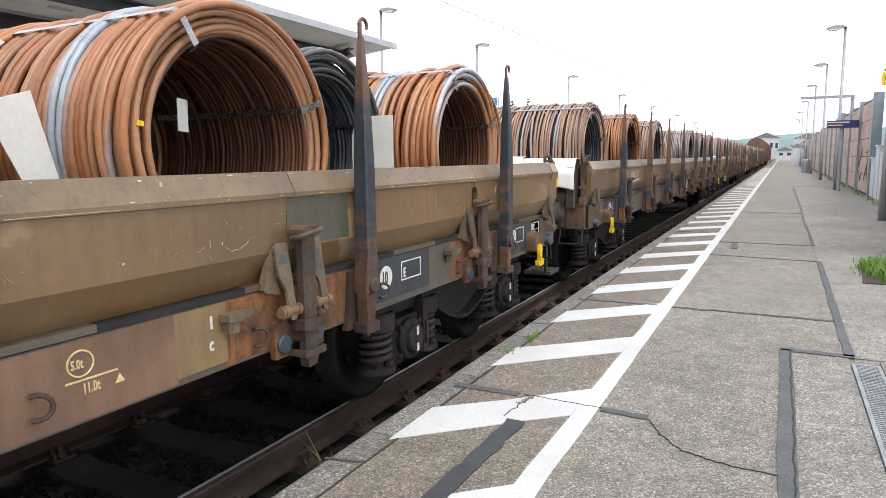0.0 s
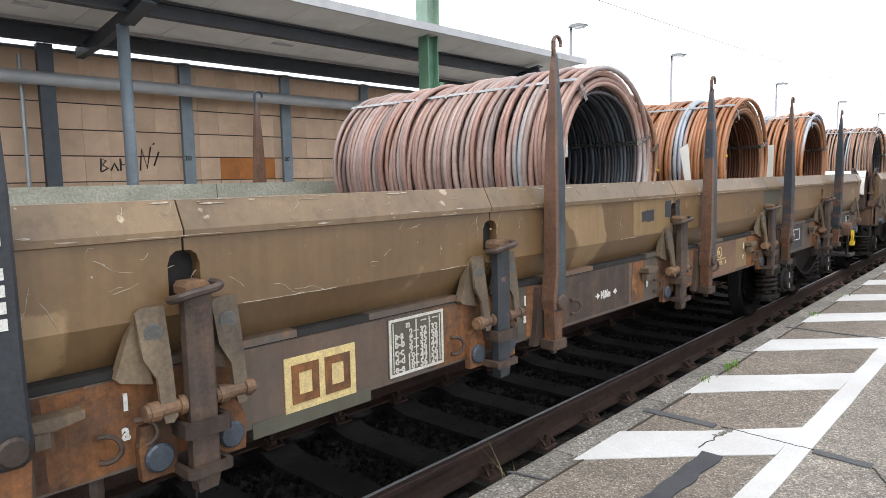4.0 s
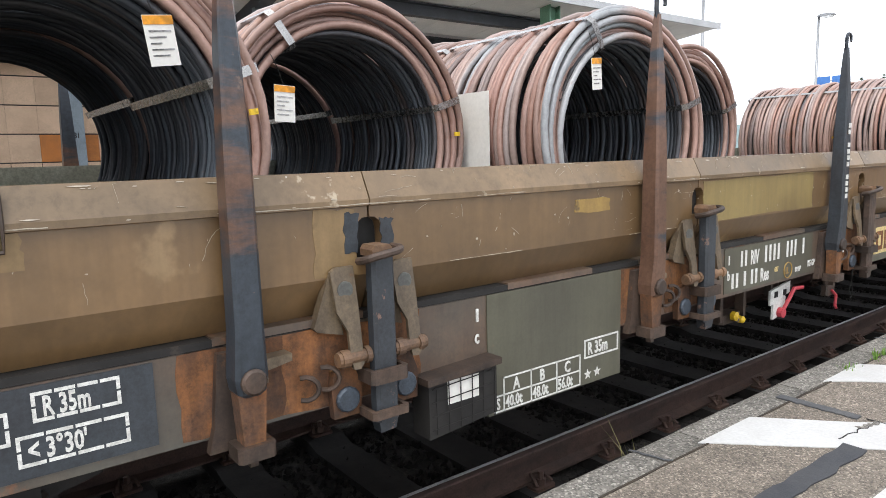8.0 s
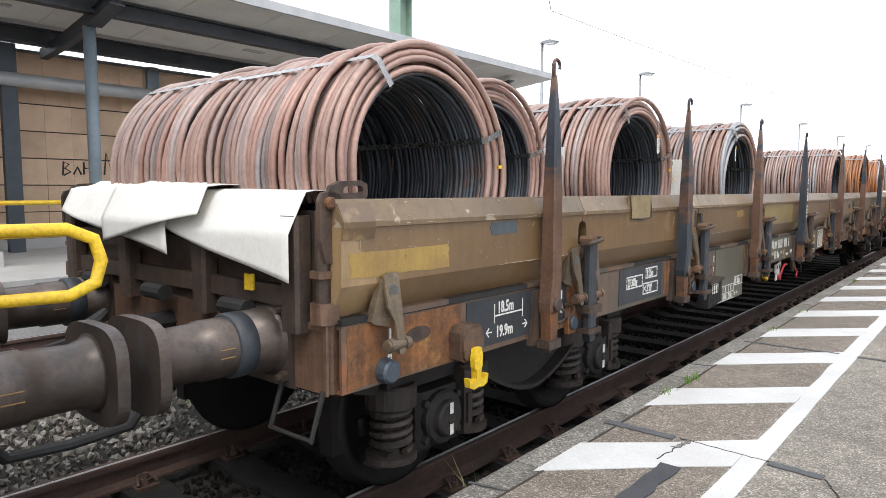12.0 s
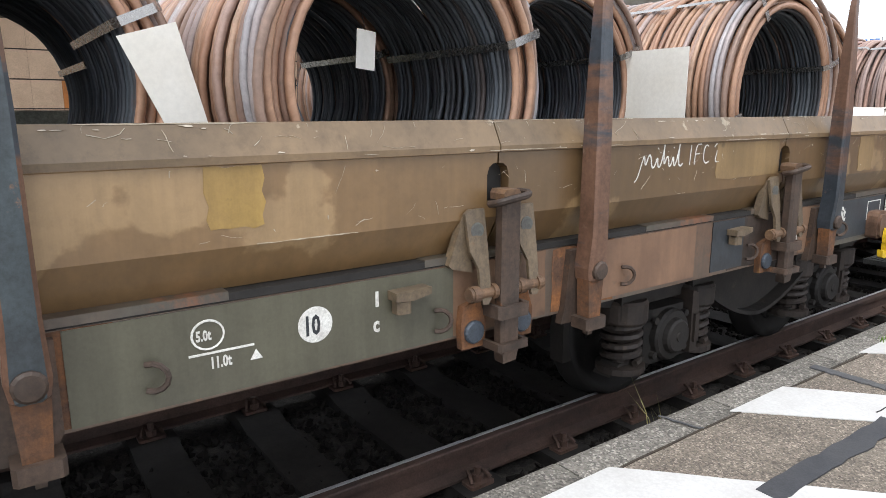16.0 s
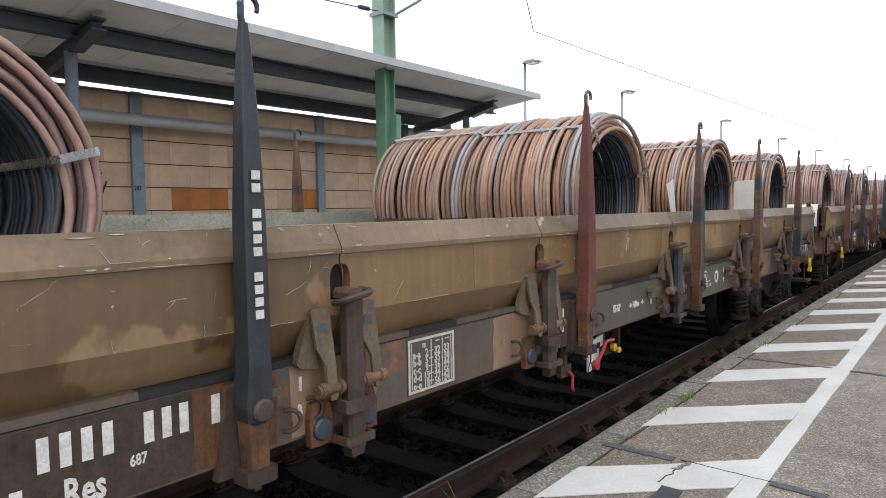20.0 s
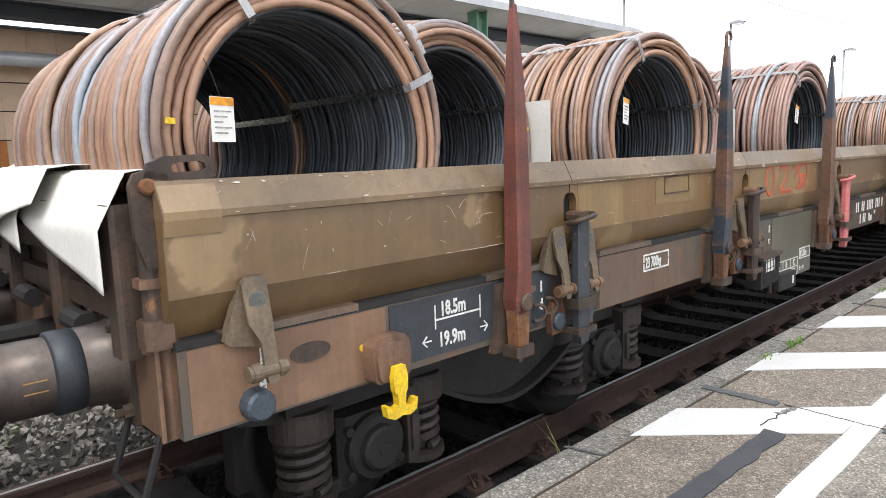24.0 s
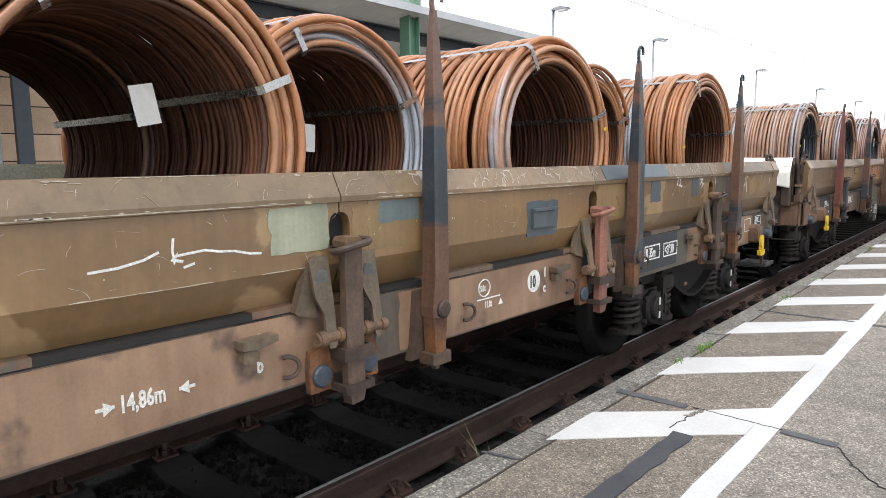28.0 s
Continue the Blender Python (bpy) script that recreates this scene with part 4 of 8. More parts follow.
def belly(drop=0.0):
    """The hanging lower edge of a bogie side between its axles."""
    return [(0.58 * k / 8, 0.44 + 0.22 * abs(k / 8) ** 1.7 - drop) for k in range(-8, 9)]


def bogie_frame():
    s = Shape()
    for m in (-1, 1):
        lo, hi = sorted((m * 0.98, m * 1.08))
        top = [(1.5, 0.72), (1.5, 0.82), (0.55, 0.86), (0.35, 0.82), (-0.35, 0.82), (-0.55, 0.86), (-1.5, 0.82), (-1.5, 0.72), (-1.25, 0.66)]
        s.prism_x(top + belly() + [(1.25, 0.66)], lo, hi)
        for dy in (-0.9, 0.9):
            s.prism_x([(dy - 0.22, 0.62), (dy - 0.42, 0.62), (dy - 0.42, 0.75), (dy - 0.2, 0.75)], min(m * 1.08, m * 1.13), max(m * 1.08, m * 1.13))
            s.prism_x([(dy + 0.22, 0.62), (dy + 0.42, 0.62), (dy + 0.42, 0.75), (dy + 0.2, 0.75)], min(m * 1.08, m * 1.13), max(m * 1.08, m * 1.13))
            s.prism_x([(dy - 0.45, 0.30), (dy + 0.45, 0.30), (dy + 0.38, 0.36), (dy - 0.38, 0.36)], min(m * 0.98, m * 1.1), max(m * 0.98, m * 1.1))
    s.box(-0.95, 0.95, -0.2, 0.2, 0.55, 0.82)
    s.box(-0.95, 0.95, -1.5, -1.38, 0.68, 0.8).box(-0.95, 0.95, 1.38, 1.5, 0.68, 0.8)
    for dy in (-1.36, -0.42, 0.42, 1.36):
        for m in (-1, 1):
            s.box(m * 0.75 - 0.05, m * 0.75 + 0.05, dy - 0.04, dy + 0.04, 0.3, 0.62)
    return s


def belly_flange():
    return Shape().prism_x(belly(0.012) + belly(-0.014)[::-1], 1.0, 1.165)


def axle_box(m):
    s = Shape().lathe((0, 0, 0.47), "x", [(m * 0.98, 0.15), (m * 1.15, 0.15), (m * 1.165, 0.138), (m * 1.168, 0.105), (m * 1.195, 0.098), (m * 1.205, 0.085), (m * 1.205, 0.03), (m * 1.212, 0.027), (m * 1.213, 0.0001)], 22)
    s.box(min(m * 0.98, m * 1.12), max(m * 0.98, m * 1.12), -0.17, 0.17, 0.32, 0.63, c=0.03)
    for k in (-1, 1):
        for z in (0.37, 0.57):
            s.lathe((0, k * 0.135, z), "x", [(m * 1.12, 0.022), (m * 1.15, 0.022), (m * 1.151, 0.0001)], 6)
    return s


def rubbing_plate():
    """The sprung friction plate beside an axle box."""
    return Shape().prism_x([(0.17, 0.33), (0.235, 0.33), (0.245, 0.5), (0.225, 0.68), (0.17, 0.7)], 1.06, 1.16).prism_x([(0.188, 0.39), (0.225, 0.39), (0.225, 0.56), (0.188, 0.56)], 1.155, 1.175)


def yellow_hook():
    s = Shape()
    s.prism_x([(-0.03, 0.945), (0.03, 0.945), (0.042, 0.90), (0.038, 0.85), (0.026, 0.83), (-0.026, 0.83), (-0.038, 0.85), (-0.042, 0.90)], 1.435, 1.462)
    s.prism_x([(-0.026, 0.84), (0.026, 0.84), (0.02, 0.79), (0.058, 0.775), (0.074, 0.80), (0.094, 0.80), (0.085, 0.755), (0.045, 0.74), (0.0, 0.748), (-0.045, 0.74), (-0.085, 0.755), (-0.094, 0.80), (-0.074, 0.80), (-0.058, 0.775), (-0.02, 0.79)], 1.43, 1.465)
    s.v = [(x, y * 0.85, z - 0.025) for x, y, z in s.v]
    return s


def ring_prism_x(outer, inner, x0, x1):
    """A plate between two outlines of as many points, with a hole through it."""
    s, k = Shape(), len(outer)
    vs = [(x, y, z) for x in (x0, x1) for ring in (outer, inner) for y, z in ring]
    fs = []
    for i in range(k):
        j = (i + 1) % k
        fs += [(i, j, k + j, k + i), (2 * k + j, 2 * k + i, 3 * k + i, 3 * k + j), (j, i, 2 * k + i, 2 * k + j), (k + i, k + j, 3 * k + j, 3 * k + i)]
    return s.add(vs, fs)


def hook_bracket():
    s = Shape().prism_x([(-0.07, 0.85), (0.07, 0.85), (0.085, 0.865), (0.095, 0.96), (0.09, 1.0), (0.07, 1.025), (0.045, 1.032), (-0.045, 1.032), (-0.07, 1.025), (-0.09, 1.0), (-0.095, 0.96), (-0.085, 0.865)], 1.30, 1.415)
    return s.prism_x([(-0.06, 0.86), (0.06, 0.86), (0.075, 0.875), (0.083, 0.955), (0.075, 0.99), (0.055, 1.012), (-0.055, 1.012), (-0.075, 0.99), (-0.083, 0.955), (-0.075, 0.875)], 1.415, 1.432)


def step_shape():
    s = Shape()
    for i in range(8):
        s.box(1.15 + i * 0.035, 1.158 + i * 0.035, -0.15, 0.15, 0.555, 0.58)
        s.box(1.14, 1.42, -0.14 + i * 0.04, -0.134 + i * 0.04, 0.555, 0.578)
    s.box(1.13, 1.142, -0.16, 0.16, 0.545, 0.585).box(1.415, 1.427, -0.16, 0.16, 0.545, 0.585).box(1.14, 1.42, -0.16, -0.148, 0.545, 0.585).box(1.14, 1.42, 0.148, 0.16, 0.545, 0.585)
    return s


def build_wagon(detail, turning):
    """A bogie flat wagon with folding sides; origin at its middle, at rail height. detail: 2 near, 1 ahead."""
    w = thing("flat_wagon", "brown four-axle flat wagon with folding sides and steel stakes", "freight wagon", "train wagons")
    # underframe
    part("floor", Shape().box(-1.25, 1.25, -HALF, HALF, 1.10, 1.16), "brown", w, "plank load floor")
    for m in (-1, 1):
        prof = [(m * 1.34, 0.84), (m * 1.34, 1.135), (m * 1.2, 1.135), (m * 1.2, 1.12), (m * 1.325, 1.12), (m * 1.325, 0.855), (m * 1.2, 0.855), (m * 1.2, 0.84)]
        if m > 0:
            part("sole_bar", Shape().prism_y(prof, -HALF + 0.02, HALF - 0.02), "sole", w, "side sill in patchy grey-brown paint and rust")
            lower = Shape().prism_x([(-5.0, 0.845), (5.0, 0.845), (4.4, 0.74), (-4.4, 0.74)], 1.0, 1.08)
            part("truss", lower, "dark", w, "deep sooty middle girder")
        else:
            part("sole_bar", Shape().prism_y(prof, -HALF + 0.02, HALF - 0.02), "sole", w)
        part("edge_rail", Shape().box(min(m * 1.24, m * 1.345), max(m * 1.24, m * 1.345), -HALF + 0.02, HALF - 0.02, 1.138, 1.163), "dark", w)
        if m > 0 and detail == 2:
            for i in range(-8, 8):
                y = i * 1.15 + (i % 3) * 0.12
                part("edge_cover", shared("edge_cover", lambda: Shape().box(1.255, 1.347, 0.0, 0.55, 1.142, 1.169), "sole"), None, w).matrix_basis = pose(0, y, 0)
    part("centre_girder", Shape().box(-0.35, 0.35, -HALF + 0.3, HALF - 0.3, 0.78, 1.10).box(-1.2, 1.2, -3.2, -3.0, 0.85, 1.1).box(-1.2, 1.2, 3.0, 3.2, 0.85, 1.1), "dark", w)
    # folding sides
    cuts = [-HALF] + BUCKLES + [HALF]
    for m in (1, -1):
        for a, b in zip(cuts, cuts[1:]):
            p = part("folding_side", shared(("folding_side", a, b, m), lambda: drop_side(a, b, m), "board" if m > 0 else "inner_pale"), None, w, "" if m > 0 else "pale weathered inner face of the side")
            part("cap", shared(("cap", a, b, m), lambda: drop_cap(a, b, m), "board_top" if m > 0 else "inner_pale"), None, p, "worn paler top edge")
            if m < 0:
                p.matrix_basis = pose(0, 0, 0.045)
    # ends
    for e in (-1, 1):
        y0, y1 = sorted((e * (HALF - 0.06), e * HALF))
        part("headstock", Shape().box(-1.3, 1.3, min(e * (HALF - 0.2), e * (HALF + 0.02)), max(e * (HALF - 0.2), e * (HALF + 0.02)), 0.84, 1.14, c=0.03), "headstock", w, "brown end beam")
        for x in (-1.19, 1.19):
            part("beam_rim", Shape().box(x - 0.115, x + 0.115, min(e * (HALF + 0.02), e * (HALF + 0.034)), max(e * (HALF + 0.02), e * (HALF + 0.034)), 1.115, 1.145).box(x - 0.115 if x < 0 else x + 0.095, x - 0.095 if x < 0 else x + 0.115, min(e * (HALF + 0.02), e * (HALF + 0.034)), max(e * (HALF + 0.02), e * (HALF + 0.034)), 0.84, 1.115), "headstock", w)
        end = part("end_wall", Shape().box(-1.2, 1.2, y0, y1, 1.16, 1.62), "brown", w, "low steel end flap")
        for x in (-1.13, -0.4, 0.4, 1.13):
            part("rib", shared(("rib", e), lambda: Shape().box(-0.06, 0.06, min(e * HALF, e * (HALF + 0.09)), max(e * HALF, e * (HALF + 0.09)), 1.10, 1.6, c=0.015), "brown"), None, end).matrix_basis = pose(x, 0, 0)
        for z in (1.2, 1.38):
            part("rail_bar", shared(("rail_bar", e, z), lambda: Shape().box(-1.1, 1.1, min(e * HALF, e * (HALF + 0.05)), max(e * HALF, e * (HALF + 0.05)), z, z + 0.09), "brown"), None, end)
        for x in (-0.75, 0.0, 0.75):
            part("hinge", shared(("end_hinge", e), lambda: Shape().lathe((0, e * (HALF + 0.1), 1.17), "x", [(-0.1, 0.028), (-0.1, 0.042), (0.1, 0.042), (0.1, 0.028)], 10), "dark"), None, end).matrix_basis = pose(x, 0, 0)
        for m in (-1, 1):
            c = part("corner_post", Shape().tube([(m * 1.262, e * (HALF + 0.005), 1.14), (m * 1.262, e * (HALF + 0.005), 1.62)], 0.036, 12), "brown", w, "round corner post of the end flap")
            x0, x1 = sorted((m * 1.285, m * 1.309))
            part("corner_plate", Shape().prism_x([(e * (HALF + u), z) for u, z in ((0.062, 1.66), (0.045, 1.695), (0.01, 1.705), (-0.055, 1.69), (-0.058, 1.43), (-0.03, 1.40), (0.03, 1.405), (0.058, 1.5))], x0, x1), "brown", c, "brown corner plate with worn grey paint")
            outer = [(0.02, 1.68), (0.0, 1.725), (-0.05, 1.745), (-0.17, 1.75), (-0.205, 1.735), (-0.21, 1.69), (-0.2, 1.672), (-0.06, 1.672)]
            inner = [(-0.065, 1.695), (-0.07, 1.715), (-0.085, 1.725), (-0.16, 1.728), (-0.178, 1.72), (-0.18, 1.705), (-0.165, 1.698), (-0.1, 1.695)]
            part("corner_handle", ring_prism_x([(e * (HALF + u), z) for u, z in outer], [(e * (HALF + u), z) for u, z in inner], x0, x1), "brown", c, "cast handle with an oblong hole")
            part("corner_bolt", Shape().lathe((0, e * (HALF + 0.012), 1.655), "x", [(m * 1.309, 0.026), (m * 1.325, 0.026), (m * 1.332, 0.018)], 12), "rust", c)
            lo, hi = sorted((e * (HALF - 0.05), e * (HALF + 0.055)))
            part("post_foot", Shape().box(min(m * 1.21, m * 1.318), max(m * 1.21, m * 1.318), lo, hi, 1.145, 1.235, c=0.02), "headstock", c)
            part("post_band", Shape().box(min(m * 1.215, m * 1.306), max(m * 1.215, m * 1.306), lo, hi, 1.34, 1.37, c=0.015), "headstock", c)
            if m > 0:
                lo, hi = sorted((e * (HALF - 0.006), e * (HALF - 0.19)))
                part("end_cover", Shape().prism_y([(1.3665, 1.5), (1.379, 1.55), (1.38, 1.576), (1.338, 1.657), (1.31, 1.655), (1.35, 1.5)], lo, hi), "board", w, "cover plate at the end of the side")
            buffer_parts(w, m, e)
            if m > 0:
                arm = part("end_bracket", shared("end_bracket", hinge_arm, "arm"), None, w)
                part("hinge_pin", shared("hinge_pin", hinge_pin, "arm"), None, arm)
                part("weld_disc", shared("weld_disc", lambda: Shape().lathe((0, 0, 1.265), "x", [(1.385, 0.031), (1.396, 0.031), (1.397, 0.027)], 14), "slate_pale"), None, arm)
                arm.matrix_basis = pose(0, e * (HALF - 0.28), 0)
                bp = part("end_bolt", shared("end_bolt", lambda: Shape().lathe((0, 0, 0.90), "x", [(1.34, 0.06), (1.39, 0.055), (1.40, 0.045)], 14), "bolt"), None, w)
                bp.matrix_basis = pose(0, e * (HALF - 0.27), 0)
                pts = [(1.0, e * (HALF + 0.03), 0.86), (1.0, e * (HALF + 0.1), 0.66), (1.28, e * (HALF + 0.1), 0.66), (1.28, e * (HALF + 0.03), 0.86)]
                part("shunter_handle", Shape().tube(pts, 0.013, 6), "dark", w)
        draw = part("coupling", Shape().tube([(0, e * HALF, 1.0), (0, e * (HALF + 0.25), 1.0), (0, e * (HALF + 0.38), 0.98), (0, e * (HALF + 0.42), 1.06), (0, e * (HALF + 0.36), 1.1)], [0.06, 0.05, 0.05, 0.04, 0.02], 8), "dark", w, "draw hook with screw coupling")
        part("screw_link", Shape().tube([(-0.06, e * (HALF + 0.3), 1.0), (-0.07, e * (HALF + 0.66), 0.93), (0.07, e * (HALF + 0.66), 0.93), (0.06, e * (HALF + 0.3), 1.0)], 0.022, 6), "dark", draw)
        part("brake_hose", Shape().tube([(0.4, e * HALF, 0.9), (0.42, e * (HALF + 0.25), 0.85), (0.4, e * (HALF + 0.45), 0.62), (0.38, e * (HALF + 0.7), 0.6)], 0.025, 8), "rubber", w)
    # latches, hinges, stakes on both sides
    for m in (1, -1):
        flip = Matrix.Diagonal((m, 1, 1, 1))
        for i, y in enumerate(STAKES):
            st = part("stake", shared(("stake", m), lambda: flip_shape(stake_shape(), m), "stake"), None, w, "tapered steel stake with a hooked tip")
            st.matrix_basis = pose(0, y, 0)
            part("hook_tip", shared(("hook_tip", m), lambda: flip_shape(stake_eye(), m), "stake"), None, st)
            if m > 0:
                part("foot", shared("foot", stake_foot, "brown"), None, st)
                part("neck", shared("neck", stake_neck, "rust"), None, st, "rusty neck below the pin")
                part("bracket", shared("bracket", stake_bracket, "brown"), None, st)
                part("pivot_bolt", shared("pivot_bolt", lambda: Shape().lathe((0, 0, 1.04), "x", [(1.44, 0.042), (1.478, 0.042), (1.485, 0.034), (1.487, 0.0001)], 14), "brown"), None, st)
        if m < 0:
            continue
        for i, y in enumerate(BUCKLES):
            la = part("side_latch", shared("side_latch", latch_post, "brown"), None, w, "upright latch post between two sides")
            la.matrix_basis = pose(0, y, 0)
            part("head", shared("latch_head", latch_head, "knuckle"), None, la, "worn pale head of the latch")
            part("ring", shared("ring", latch_ring, "brown"), None, la)
            # added dark plate: gives the shallow slot the shade of a deep opening
            part("slot_back", shared("slot_back", lambda: Shape().prism_x([(-0.05, 1.362), (0.05, 1.362), (0.05, 1.464), (0.042, 1.492), (0.022, 1.506), (-0.022, 1.506), (-0.042, 1.492), (-0.05, 1.464)], 1.312, 1.3195), "dark"), None, la, "dark plate standing in for the shade inside the latch slot")
            part("guide", shared("guide", lambda: latch_guide(0.925, 0.05), "brown"), None, la)
            part("guide", shared("low_guide", lambda: latch_guide(0.795, 0.03), "brown"), None, la)
            for k, side in ((-0.125, 1), (0.125, -1)):
                h = part("hinge_arm", shared("hinge_arm", hinge_arm, "arm"), None, la)
                part("weld_disc", shared("weld_disc", lambda: Shape().lathe((0, 0, 1.265), "x", [(1.385, 0.031), (1.396, 0.031), (1.397, 0.027)], 14), "slate_pale"), None, h)
                h.matrix_basis = pose(0, k, 0)
                part("hinge_pin", shared(("hinge_pin", "rusty"), hinge_pin, "knuckle"), None, la, "rusty hinge knuckle").matrix_basis = pose(0, k + side * 0.01, 0)
                part("base_plate", shared("base_plate", base_plate, "rust"), None, la).matrix_basis = pose(0, k, 0)
                part("bolt", shared("round_bolt", round_bolt, "bolt"), None, la, "blue-grey bolt head").matrix_basis = pose(0, k, 0.865)
            sgn = -1 if y < 0 else 1
            if i != 4:
                part("stop_block", shared("stop_block", stop_block, "arm"), None, w).matrix_basis = pose(0, y - 0.42, 0)
            part("tie_ring", shared("tie_ring", tie_ring, "brown"), None, w).matrix_basis = pose(0, y - 0.28, -0.03)
            part("tie_ring", shared("tie_ring", tie_ring, "brown"), None, w).matrix_basis = pose(0, STAKES[i] + 0.3, -0.01)
    for e in (-1, 1):
        hk = part("hook_bracket", shared("hook_bracket", hook_bracket, "headstock"), None, w)
        hk.matrix_basis = pose(0, 8.47 if e > 0 else -8.43, 0)
        part("towing_hook", shared("towing_hook", yellow_hook, "yellow"), None, hk, "bright yellow double hook")
        bogie(w, e * 7.43, turning)
    st = part("shunter_step", shared("shunter_step", step_shape, "step_grate"), None, w, "grating foot step")
    tagged(st, kind="stuff")
    st.matrix_basis = pose(-0.18, HALF + 0.33, -0.09)
    part("step_hanger", Shape().prism_x([(-0.2, 0.56), (-0.155, 0.56), (-0.14, 0.8), (-0.2, 0.98), (-0.26, 0.98), (-0.19, 0.78)], 1.25, 1.275), "brown", w).matrix_basis = pose(-0.06, HALF + 0.33, -0.07)
    pts = [(1.12, HALF, 1.585), (1.2, HALF + 0.42, 1.585), (1.2, HALF + 0.5, 1.55), (1.2, HALF + 0.52, 1.48), (1.2, HALF + 0.5, 1.41), (1.2, HALF + 0.42, 1.375), (1.12, HALF, 1.375)]
    part("hand_rail", Shape().tube(pts, 0.021, 8), "yellow", w, "yellow tubular hand rail", True)
    return w


def flip_shape(s, mx=1, my=1):
    s.v = [(x * mx, y * my, z) for x, y, z in s.v]
    if mx * my < 0:
        s.f = [f[::-1] for f in s.f]
    return s


TRAIN = []  # (thing, x, y at the start, z)
W1, W2, W3 = -2.31, -22.21, -42.11
wagons = {}
first = build_wagon(2, True)
first.matrix_world = pose(0, W1, 0)
TRAIN.append((first, 0, W1, 0))
wagons["a"] = first


def copy_wagon(y, turning):
    c = copy_thing(first, pose(0, y, 0))
    if turning:
        for b in c.children:
            if b.name.startswith("bogie"):
                for q in b.children:
                    if q.name.startswith("wheelset"):
                        WHEELS.append((q, q.matrix_basis.translation.y))
    TRAIN.append((c, 0, y, 0))
    return c


wagons["b"] = copy_wagon(W2, True)
wagons["c"] = copy_wagon(W3, True)
for i in range(1, 6):
    wagons["f%d" % i] = copy_wagon(W1 + 19.9 * i, i == 1)


# ---- rod coils ----
def coil_mesh(name, mat, length, seed, fine=True, inner=False):
    """A bundle of rod loops about the x axis; its face is at x = 0 and it reaches to -length. inner: the lining of the eye."""
    r = random.Random(seed)
    s = Shape()
    R, rod = 0.619, 0.0135 if inner and fine else 0.018
    n = 40 if fine else 24
    k = 6 if fine else 4

    def loop(x, rad, loose=1.0):
        q, tilt, ph = rad + r.gauss(0, 0.006) * loose - (0.010 if r.random() < 0.12 else 0), r.gauss(0, 0.013) * loose, r.uniform(0, 6.28)
        e1, p1, e2, p2 = r.gauss(0, 0.007), r.uniform(0, 6.28), r.gauss(0, 0.005), r.uniform(0, 6.28)
        lean, sag = r.gauss(0, 0.012) * loose, r.gauss(0, 0.006)
        pts = []
        for i in range(n):
            a = 2 * math.pi * i / n
            rr = q + e1 * math.cos(2 * a + p1) + e2 * math.cos(3 * a + p2)
            pts.append((x + tilt * math.cos(a + ph) + lean * math.sin(a), rr * math.cos(a), rr * math.sin(a) * 0.988 + sag - 0.004))
        s.tube(pts, rod * r.uniform(0.93, 1.05), k, True)

    if inner:
        x = -0.05
        while x > -length + 0.03:
            loop(x, R - 0.122, 0.12)
            x -= rod * 2 * r.uniform(0.82, 0.95)
        return s.mesh(name, M[mat], True)
    x = -rod
    while x > -length + rod:
        loop(x, R)
        if x > -0.2 or x < -length + 0.15:
            loop(x - 0.008, R - 0.035)
            loop(x - r.uniform(0.02, 0.05), R - 0.076)
        x -= rod * 2 * r.uniform(0.9, 1.06)
    for i in range(2):
        loop(-0.03 - 0.03 * i, R - 0.115 + 0.01 * i, 0.8)
    # a second thickness further in keeps light out of the winding
    m = 10
    while fine and m:
        loop(-length * (0.15 + 0.07 * m), R - 0.045)
        m -= 1
    return s.mesh(name, M[mat], True)


def strap_mesh(length, angle):
    """A steel band drawn round the winding, through the eye of the coil."""
    s = Shape()
    ro, ri, w = 0.642, 0.475, 0.0165
    prof = [(0.008, ro - 0.025), (-0.015, ro), (-length + 0.01, ro), (-length - 0.004, ro - 0.02), (-length - 0.004, ri), (-length + 0.02, ri - 0.012), (-0.015, ri - 0.012), (0.008, ri + 0.01)]
    ca, sa = math.cos(angle), math.sin(angle)
    k = len(prof)
    cen = Vector((-length / 2, (ro + ri) / 2))
    outer, inner = [], []
    for x, q in prof:
        d = (Vector((x, q)) - cen).normalized() * 0.0015
        outer.append((x + d.x, q + d.y))
        inner.append((x - d.x, q - d.y))
    vs = []
    for ring in (outer, inner):
        for x, q in ring:
            for t in (-w, w):
                vs.append((x, q * ca - t * sa, q * sa + t * ca))
    fs = []
    for i in range(k):
        j = (i + 1) % k
        a, b, c, d = 2 * i, 2 * j, 2 * j + 1, 2 * i + 1
        o = 2 * k
        fs += [(a, b, c, d), (o + d, o + c, o + b, o + a), (a, o + a, o + b, b), (d, c, o + c, o + d)]
    s.add(vs, fs)
    return s.mesh("strap", M["strap"])


STRAPS = [strap_mesh(1.0, radians(a)) for a in (20, 123, 200, 268)]
COILS = {}
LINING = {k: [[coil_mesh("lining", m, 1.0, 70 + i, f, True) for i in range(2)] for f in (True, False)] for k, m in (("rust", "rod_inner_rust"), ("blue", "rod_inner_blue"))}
for tone, seeds in (("rod_pink", 4), ("rod_rust", 3), ("rod_mixed", 4), ("rod_blue", 1)):
    COILS[tone] = [coil_mesh("winding", tone, 1.0, 10 * i + len(tone)) for i in range(seeds)]
    COILS[tone + "_far"] = [coil_mesh("winding", tone, 1.0, 5 + 10 * i + len(tone), False) for i in range(2)]
TAG = Shape().box(0.0, 0.003, -0.048, 0.048, -0.15, 0.0)
TAG_ME = TAG.mesh("tag", M["paper"])
